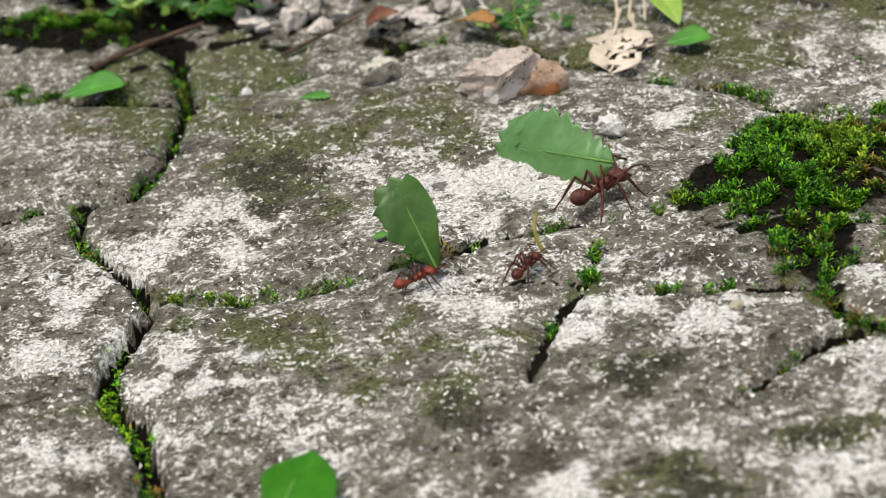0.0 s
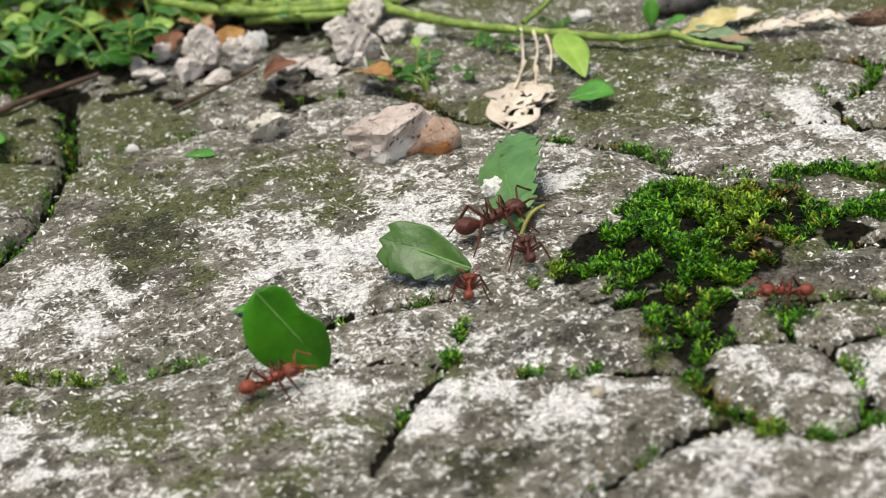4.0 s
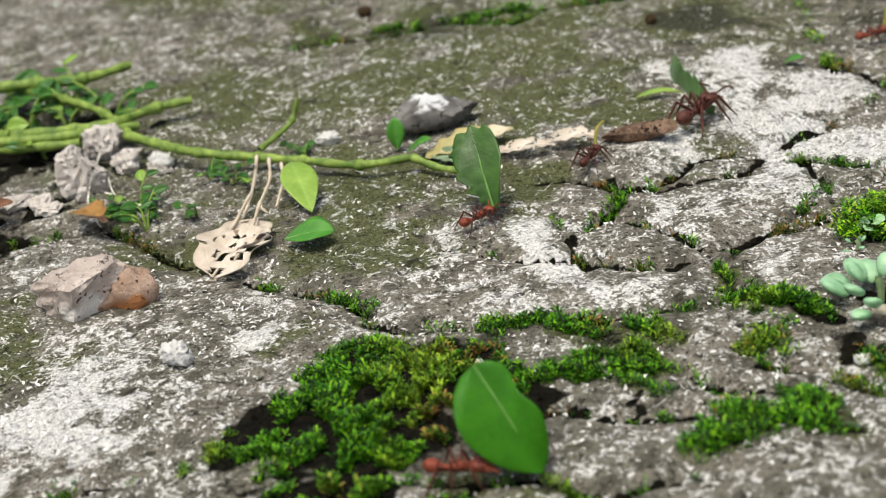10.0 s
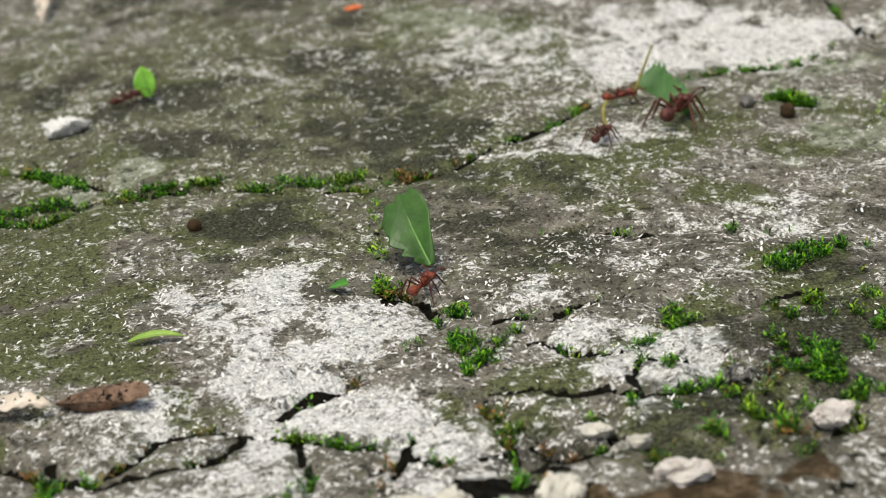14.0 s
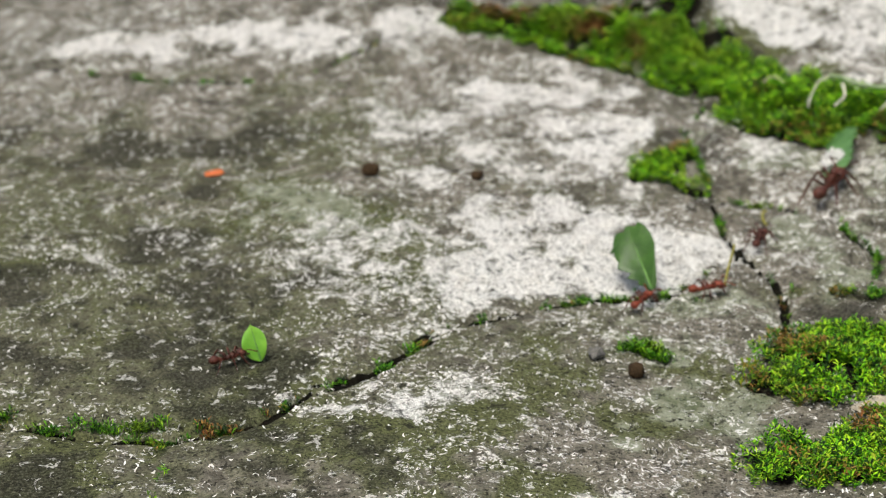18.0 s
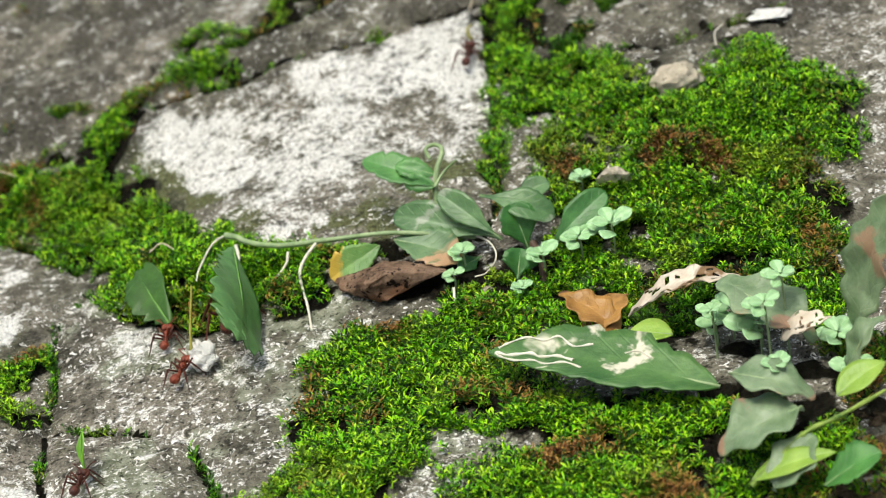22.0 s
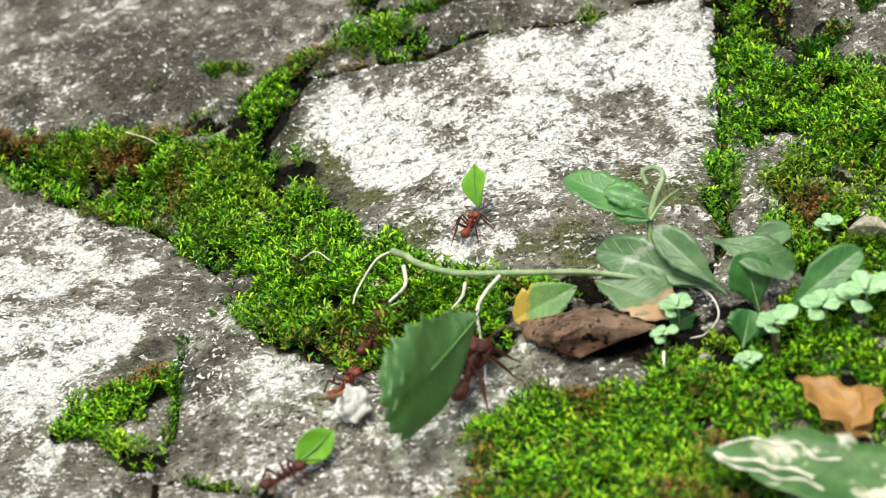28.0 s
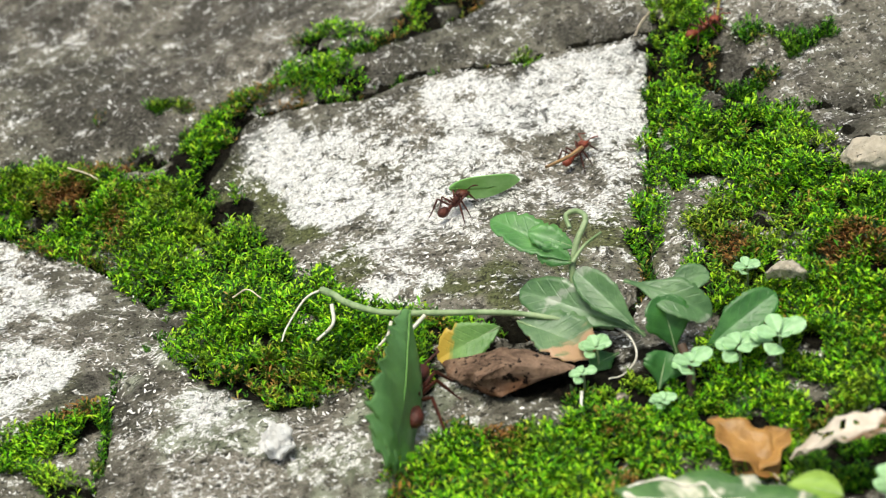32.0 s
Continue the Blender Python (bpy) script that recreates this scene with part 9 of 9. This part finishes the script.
LOAD_F = [
    (0, -39.9, 126.8, 1.2, 5, -8, 71),
    (1, -33.8, 126.8, 1.3, 29, -1, 71),
    (2, -29.8, 135.6, 1.5, -23, -20, 82),
    (3, -36.8, 154.0, 2.0, -36, -31, 85),
    (3.17, -34.8, 158.0, 4.8, 20, -22, 35),
    (3.33, -32.7, 162.0, 7.7, 54, 17, 11),
    (3.5, -30.6, 166.0, 10.6, 87, 62, 10),
    (5.5, 2.8, 177.8, 9.4, 66, 37, -5),
    (6, 9.9, 175.7, 10.3, 56, 37, -22),
    (6.5, 14.6, 172.8, 9.7, 54, 42, -27),
    (7, 23.6, 170.7, 10.4, 52, 44, -28),
    (7.5, 30.8, 171.9, 8.7, 75, 33, 16),
    (7.75, 28.8, 175.4, 5.8, 21, -10, 26),
    (8, 26.9, 178.9, 3.0, -47, -22, 70),
    (9, 25.7, 188.2, 2.8, -39, -20, 63),
    (9.25, 27.7, 186.5, 7.2, 22, -3, 8),
    (9.5, 29.7, 184.8, 11.6, 62, 49, -16),
    (10, 37.9, 178.6, 11.4, 41, 55, -44),
    (10.17, 36.5, 177.5, 8.6, 30, 11, -12),
    (10.33, 35.1, 176.4, 5.7, -4, -18, 30),
    (10.5, 33.7, 175.3, 2.9, -50, -13, 82),
    (11, 40.0, 163.0, 2.0, 3, -3, 69),
    (12, 57.5, 152.9, 2.2, 36, 2, 71),
    (32, 245.0, 281.8, -12.6, 34, 7, 76),
]
LOAD_G = [
    (0, -57.7, 401.8, 2.9, -5, -63, 93),
    (8, -30.6, 437.8, 3.0, -2, -64, 93),
    (11, 24.2, 373.2, 3.1, -1, -65, 90),
    (12, 33.0, 351.0, 2.9, -3, -65, 92),
    (13, 44.9, 353.4, 3.1, -50, -47, 99),
    (14, 69.7, 355.8, 1.5, -25, -64, 113),
    (14.5, 80.7, 350.0, 0.2, -2, -66, 87),
    (16.5, 87.1, 352.7, -0.6, -12, -64, 99),
    (17, 96.3, 343.3, -1.0, -20, -63, 108),
    (18, 112.3, 328.4, -1.5, -26, -62, 115),
    (19, 134.6, 330.4, -2.1, -1, -62, 55),
    (20, 158.4, 336.9, -5.0, -4, -48, 89),
    (21, 172.1, 355.3, -5.7, -41, -19, 71),
    (21.5, 184.5, 359.8, -6.0, -43, -29, 69),
    (22, 191.9, 364.2, -6.1, -54, -65, 67),
    (23, 201.3, 384.8, -4.3, -38, -66, 77),
    (24, 202.3, 389.4, -3.8, -64, -50, 96),
    (25, 200.6, 394.6, -3.4, -38, -65, 95),
    (26, 195.3, 373.8, -5.4, 31, -45, 28),
    (26.25, 197.8, 376.4, -5.1, 78, -31, 8),
    (26.5, 200.3, 379.0, -4.8, 113, -10, 5),
    (28.5, 202.8, 370.1, -5.6, 49, -17, 42),
    (29, 205.0, 364.9, -6.1, 51, -17, 39),
    (30, 208.5, 363.3, -6.0, 53, -10, 41),
    (32, 222.0, 346.2, -6.9, 49, -14, 43),
]
LOAD_H = [
    (0, 139.4, 193.3, -2.8, 32, -58, 52),
    (11.00, 140.1, 194.5, -3.6, -29, -45, 111),
    (22, 140.9, 195.6, -4.4, -52, -13, 133),
    (25, 195.6, 375.4, -5.6, 12, -24, 77),
    (26, 206.5, 399.7, -2.0, 1, -45, 88),
    (26.5, 207.1, 402.8, -1.0, 7, -64, 82),
    (28.5, 236.6, 423.0, 3.4, -53, -52, 78),
    (29, 250.0, 433.6, 5.1, -43, -37, 68),
    (29.5, 256.5, 448.3, 10.0, -54, -32, 80),
    (30, 266.4, 461.9, 16.0, 8, -35, 82),
    (32, 302.2, 494.4, 25.0, 9, -43, 81),
]
LOAD_I = [
    (0, 146.1, 191.9, -3.7, 18, -17, 74),
    (11.50, 147.8, 193.8, -4.7, -32, -8, 103),
    (23, 149.4, 195.8, -5.7, -73, 18, 116),
    (24.17, 164.8, 255.2, -5.6, -29, -0, 100),
    (25.33, 180.1, 314.7, -5.6, 19, -1, 76),
    (26.5, 195.5, 374.2, -5.6, 64, 15, 59),
    (28.5, 212.5, 398.6, -0.6, 123, 6, 35),
    (29, 210.7, 399.6, -1.9, 74, -3, 60),
    (29.5, 211.0, 402.1, -0.2, 59, 6, 49),
    (30, 211.0, 405.1, 0.2, 63, -7, 12),
    (30.5, 213.7, 416.5, 0.5, 102, 11, 25),
    (31, 217.1, 418.4, 1.8, 136, 7, 14),
    (31.5, 225.2, 419.5, 2.5, 103, 14, 19),
    (32, 230.1, 426.6, 4.5, 105, 5, 13),
]
LOAD_K = [
    (0, 154.8, 192.6, -5.5, 19, -18, 73),
    (11.50, 156.2, 194.2, -6.4, -30, -8, 100),
    (23, 157.6, 195.8, -7.3, -73, 18, 112),
    (24.75, 175.9, 277.7, -5.9, -67, -13, 179),
    (26.5, 194.3, 359.6, -4.4, -96, -28, -104),
    (28.5, 209.1, 390.1, -1.4, -67, -18, -113),
    (29, 209.3, 394.2, 0.1, -43, 9, -124),
    (29.5, 211.4, 392.9, -1.0, -69, -14, -141),
    (30, 217.6, 397.6, 0.7, -64, 15, -173),
    (30.5, 222.9, 400.5, 1.6, -64, -12, -125),
    (31, 228.9, 403.7, 2.5, -60, -11, -121),
    (31.5, 238.1, 419.9, 4.0, -60, -11, -121),
    (32, 247.9, 430.8, 6.2, -57, -7, -125),
]


def build_ant(long, dark, label):
    """An ant along +x, standing on z = 0: head, thorax, waist, gaster, feelers, jaws and six jointed legs. Returns it and its legs."""
    s = long / 7.8
    skin = ANT_DARK if dark else ANT_RED
    limb = ANT_DARK
    ob = tagged(new("leafcutter_ant"), label, "ant", "column of leafcutter ants")

    def put(name, shape, material=skin):
        return part(name, mm_mesh(name, (shape[0] * s + np.array((0.65 * s, 0, 0)), shape[1]), material), ob)

    put("gaster", joined(ball((-2.95, 0, 1.9), (1.05, 0.82, 0.8), 10, 14, -0.15), ball((-2.1, 0, 1.75), (0.45, 0.5, 0.5), 7, 10)))
    put("waist", joined(ball((-1.25, 0, 1.65), (0.42, 0.28, 0.42), 7, 9), ball((-1.75, 0, 1.6), (0.36, 0.4, 0.42), 7, 9)))
    spikes = [tube([(x, y * 0.5, 2.15), (x - 0.1, y * 0.8, 2.6), (x - 0.25, y, 2.95)], [0.16, 0.09, 0.02], 5) for x in (0.75, -0.05, -0.8) for y in (-0.5, 0.5)]
    put("thorax", joined(ball((0.45, 0, 1.9), (0.78, 0.5, 0.54), 8, 12, 0.0, 0.12, 3), ball((-0.45, 0, 1.75), (0.82, 0.4, 0.44), 8, 12, 0.1, 0.12, 4)))
    for spine in spikes:
        put("spine", spine)
    head = put("head", joined(ball((2.1, 0.34, 2.0), (0.92, 0.66, 0.62), 9, 12, -0.3), ball((2.1, -0.34, 2.0), (0.92, 0.66, 0.62), 9, 12, -0.3), ball((1.25, 0, 1.9), (0.3, 0.25, 0.25), 6, 8)))
    for side in (-1, 1):
        part("eye", mm_mesh("eye", (ball((2.5, side * 0.96, 2.1), (0.16, 0.1, 0.16), 6, 8)[0] * s + np.array((0.65 * s, 0, 0)), ball((0, 0, 0), (1, 1, 1), 6, 8)[1]), ANT_EYE), head)
        put("mandible", tube(curve_points([(2.75, side * 0.42, 1.7), (3.25, side * 0.5, 1.55), (3.5, side * 0.1, 1.5)], 4), np.linspace(0.22, 0.05, 9), 6))
        put("antenna", tube(np.array([(2.6, side * 0.5, 2.3), (3.0, side * 1.3, 2.9), (3.35, side * 1.75, 3.0), (4.0, side * 1.6, 2.5), (4.7, side * 1.4, 2.1)]), [0.11, 0.1, 0.11, 0.1, 0.12], 6))
    legs = []
    for k, (hip, knee, shin, foot) in enumerate(((0.75, (1.5, 1.5, 2.7), (2.4, 2.2, 0.9), (3.0, 2.5, 0.05)), (0.1, (0.0, 1.8, 2.8), (0.2, 2.8, 0.9), (0.1, 3.4, 0.05)), (-0.6, (-1.7, 1.7, 2.9), (-2.9, 2.5, 0.9), (-3.6, 2.9, 0.05)))):
        for side in (-1, 1):
            base = np.array((hip, side * 0.4, 1.5))
            line = [np.array((a, side * b, c)) - base for a, b, c in (tuple((hip, 0.4, 1.5)), knee, shin, foot)]
            shape = joined(tube([line[0], line[0] * 0.4 + line[1] * 0.6, line[1]], [0.2, 0.18, 0.13], 6), tube([line[1], line[1] * 0.5 + line[2] * 0.5, line[2]], [0.14, 0.16, 0.1], 6), tube([line[2], line[2] * 0.5 + line[3] * 0.5, line[3]], [0.1, 0.08, 0.06], 5))
            leg = part("leg", mm_mesh("leg", (shape[0] * s, shape[1]), limb), ob)
            leg.location = (base * s + np.array((0.65 * s, 0, 0))) / 1000
            legs.append((leg, 1 if (k + (side > 0)) % 2 else -1, side))
    return ob, legs


def cut_blade(long, low, high, teeth, depth, curl, fold, ribs, round_end, seed):
    """A piece cut from a leaf, held at the origin and widening along +x: low(u), high(u) are its edges, both toothed sides
    of the far end and of +y stay from the leaf's margin, the -y side is a smooth cut."""
    rows, cols = 46, 23
    u, w = np.linspace(0, 1, rows)[:, None], np.linspace(0, 1, cols)[None]
    lo, hi = np.array([low(v) for v in u[:, 0]])[:, None], np.array([high(v) for v in u[:, 0]])[:, None]
    side = np.clip(np.sin(u * math.pi * 0.95) * 2.5, 0, 1)
    saw = lambda v: np.where(v % 1.0 < 0.72, (v % 1.0) / 0.72, (1 - v % 1.0) / 0.28) - 0.35
    hi = hi + depth * side * saw(u * teeth + 0.4 * np.sin(u * 7 + seed)) * (0.8 + 0.4 * np.sin(np.floor(u * teeth) * 2.1 + seed))
    y = lo * (1 - w) + hi * w
    span = float(hi.max() - lo.min())
    end = u**4 * (depth * 0.9 * saw(w * teeth * 0.55 + 0.3) - round_end * long * np.abs(w * 2 - 1) ** 2.4)
    x = u * long + end
    fan = np.arctan2(y, x + 0.12 * long)
    z = fold * np.abs(y) + curl * long * (0.25 * np.sin(u * 2.2) - 0.2 * u**2) + ribs * u * np.abs(np.sin(fan * 7 + 0.4)) + 0.04 * span * np.sin(u * 8 + w * 5 + seed) * np.abs(w * 2 - 1)
    vein = np.clip(1 - np.abs(y) / (0.03 * span), 0, 1) + 0.6 * np.clip(1 - np.abs(np.sin(fan * 7 + 0.4)) / 0.16, 0, 1) * np.clip(u * 3, 0, 1)
    top = np.stack([x, y, z], -1).reshape(-1, 3)
    k = np.arange(rows * cols).reshape(rows, cols)
    f1 = np.stack([k[:-1, :-1], k[1:, :-1], k[1:, 1:], k[:-1, 1:]], -1).reshape(-1, 4)
    rim = np.concatenate([k[:, 0], k[-1, 1:], k[-2::-1, -1], k[0, -2:0:-1]])
    nxt = np.roll(rim, -1)
    shape = np.concatenate([top, top - (0, 0, 0.14)]), np.concatenate([f1, f1[:, ::-1] + top.shape[0], np.stack([rim, rim + top.shape[0], nxt + top.shape[0], nxt], -1)])
    return shape, {"vein": np.tile(np.clip(vein, 0, 1).ravel(), 2), "along": np.zeros(2 * len(top)), "across": np.zeros(2 * len(top))}


def borne_leaf(long, low, high, tone, label, teeth=0, depth=0.0, curl=0.15, fold=0.12, ribs=0.0, round_end=0.12, turned=False, pale=False):
    shape, floats = cut_blade(long, low, high, teeth, depth, curl, fold, ribs, round_end, 5)
    if turned:  # the toothed margin on the other side
        shape = shape[0] * (1, -1, 1), shape[1][:, ::-1]
    me = mm_mesh("leaf_fragment", shape, LEAVES[tone], floats)
    if pale:  # a paler underside
        me.materials.append(LEAVES["under"])
        top = (len(me.polygons) - 134) // 2
        me.polygons.foreach_set("material_index", np.array([k < top for k in range(len(me.polygons))], np.int32))
    ob = new("leaf_fragment", me)
    rib = tube([(0, 0, 0.06), (long * 0.5, 0, 0.12 + curl * long * 0.17), (long * 0.92, 0, 0.1 + curl * long * 0.03)], [0.17, 0.11, 0.04], 6)
    part("midrib", mm_mesh("midrib", rib, TUBES["rib"]), ob)
    return tagged(ob, label, "leaf", "leaf pieces held by ants")


def borne_stick(points, radius, tone, label):
    p = curve_points(points, 5)
    return tagged(new("stalk_fragment", mm_mesh("stalk_fragment", tube(p, radius * np.linspace(1.1, 0.8, len(p)), 7), TUBES[tone])), label, "stalk", "stalks held by ants")


def lobe(height, early):
    return lambda u: height * max(0.0, math.sin(math.pi * min(1.0, max(0.0, u)) ** early)) ** 0.6 + 0.02


def flare(height, early):
    """An edge that leaves the stalk at once and stays wide to a blunt end."""
    return lambda u: height * (0.1 + 0.9 * min(1.0, u / 0.55) ** (early + 0.4)) * (1 - 0.16 * max(0.0, (u - 0.6) / 0.4) ** 2)


BIG = "dark brown leafcutter ant carrying a large leaf"
COLUMN = [
    (ANT_A, 10.5, True, BIG), (ANT_B, 6.0, False, "small red-brown leafcutter ant with a toothed leaf piece"),
    (ANT_C, 6.4, True, "dark red ant holding a short curved stalk"), (ANT_D, 6.6, False, "red-brown ant walking back with no load"),
    (ANT_E, 6.2, False, "red-brown ant holding up a long thin stalk"), (ANT_F, 7.6, False, "red-brown ant carrying a broad rounded leaf piece"),
    (ANT_G, 6.0, True, "small dark ant with a bright green leaf piece"), (ANT_H, 6.0, False, "small red ant with a light green leaf piece"),
    (ANT_I, 6.6, True, "dark ant with a narrow green leaf piece"), (ANT_K, 5.8, False, "small red ant dragging a brown straw"),
]
CARGO = [
    (LOAD_A, borne_leaf(19.0, lambda u: -flare(5.4, 0.3)(u), flare(5.2, 0.45), "borne", "large dark green leaf piece with a toothed edge", 9, 1.5, 0.12, -0.16, 0.5, 0.14, True, True)),
    (LOAD_B, borne_leaf(11.2, lambda u: -flare(3.0, 0.3)(u), flare(3.4, 0.4), "borne", "green leaf piece with one toothed edge", 5, 1.0, 0.25, 0.1, 0.12, 0.1)),
    (LOAD_C, borne_stick([(0, 0, 0), (1.5, 0.35, 0), (3.2, 0.3, 0.1), (4.6, -0.4, 0)], 0.26, "borne", "short curved yellow-brown stalk")),
    (LOAD_E, borne_stick([(0, 0, 0), (3, 0.1, 0), (6, 0.05, 0.1), (8.6, 0, 0)], 0.2, "borne", "long straight olive stalk")),
    (LOAD_F, borne_leaf(12.6, lambda u: -lobe(4.7, 0.8)(u), lambda u: lobe(3.4, 0.75)(u) - 1.1 * math.exp(-((u - 0.35) / 0.16) ** 2), "deep", "broad rounded green leaf piece with a smooth edge", 0, 0, 0.35, 0.1, 0.0, 0.02)),
    (LOAD_G, borne_leaf(5.2, lambda u: -lobe(1.5, 1.1)(u), lobe(1.9, 0.9), "bright", "small bright green leaf piece", 0, 0, 0.15, 0.15, 0.0, 0.05)),
    (LOAD_H, borne_leaf(5.4, lambda u: -lobe(2.1, 1.3)(u), lobe(2.1, 1.3), "bright", "small heart shaped light green leaf piece")),
    (LOAD_I, borne_leaf(9.6, lambda u: -lobe(1.4, 0.9)(u), lobe(2.2, 1.0), "mint", "narrow arched pale green leaf piece", 0, 0, 0.5, 0.1, 0.0, 0.02)),
    (LOAD_K, borne_stick([(0, 0, 0), (4, 0.2, 0), (9.5, 0, 0)], 0.26, "straw", "dry brown straw held up by an ant")),
]
ANTS = [(rows, build_ant(long, dark, label), long) for rows, long, dark, label in COLUMN]


def keyed(row):
    t, x, y, z, rx, ry, rz = row
    return t, pose(x / 1000, y / 1000, z / 1000, rx, ry, rz)


def on_paving(row):
    """A row with the ant's feet set on the finished ground."""
    t, x, y, z, *turn = row
    if GX[0] < x < GX[-1] and GY[0] < y < GY[-1]:
        around = [ground_at((x + dx) / 1000, (y + dy) / 1000) * 1000 for dx in (-2.5, 0, 2.5) for dy in (-2.5, 0, 2.5)]
        z = 0.5 * z + 0.5 * (0.4 * max(around) + 0.6 * sum(around) / 9)
    return keyed((t, x, y, z, *turn))


def motions():
    for k, (rows, (ant, legs), long) in enumerate(ANTS):
        path = [on_paving(r) for r in rows]
        if path[-1][0] < 32:
            path.append((32.0, path[-1][1]))
        walk(ant, path)
        seen = [r[0] for r in rows if -100 < r[1] < 330 and 110 < r[2] < 600]
        first, last = min(seen), max(seen)
        times = [0.0] + [first + 0.3 * i for i in range(1, int((last - first) / 0.3))] + [32.0]
        for leg, phase, side in legs:
            home = leg.location.copy()
            walk(leg, [(t, pose(*home, 5 * side * math.sin(2.1 * i + k), 0, 17 * phase * math.sin(2.1 * i + k))) for i, t in enumerate(times)])
    for rows, load in CARGO:
        path = [keyed(r) for r in rows]
        walk(load, path if path[-1][0] >= 32 else path + [(32.0, path[-1][1])])


motions()
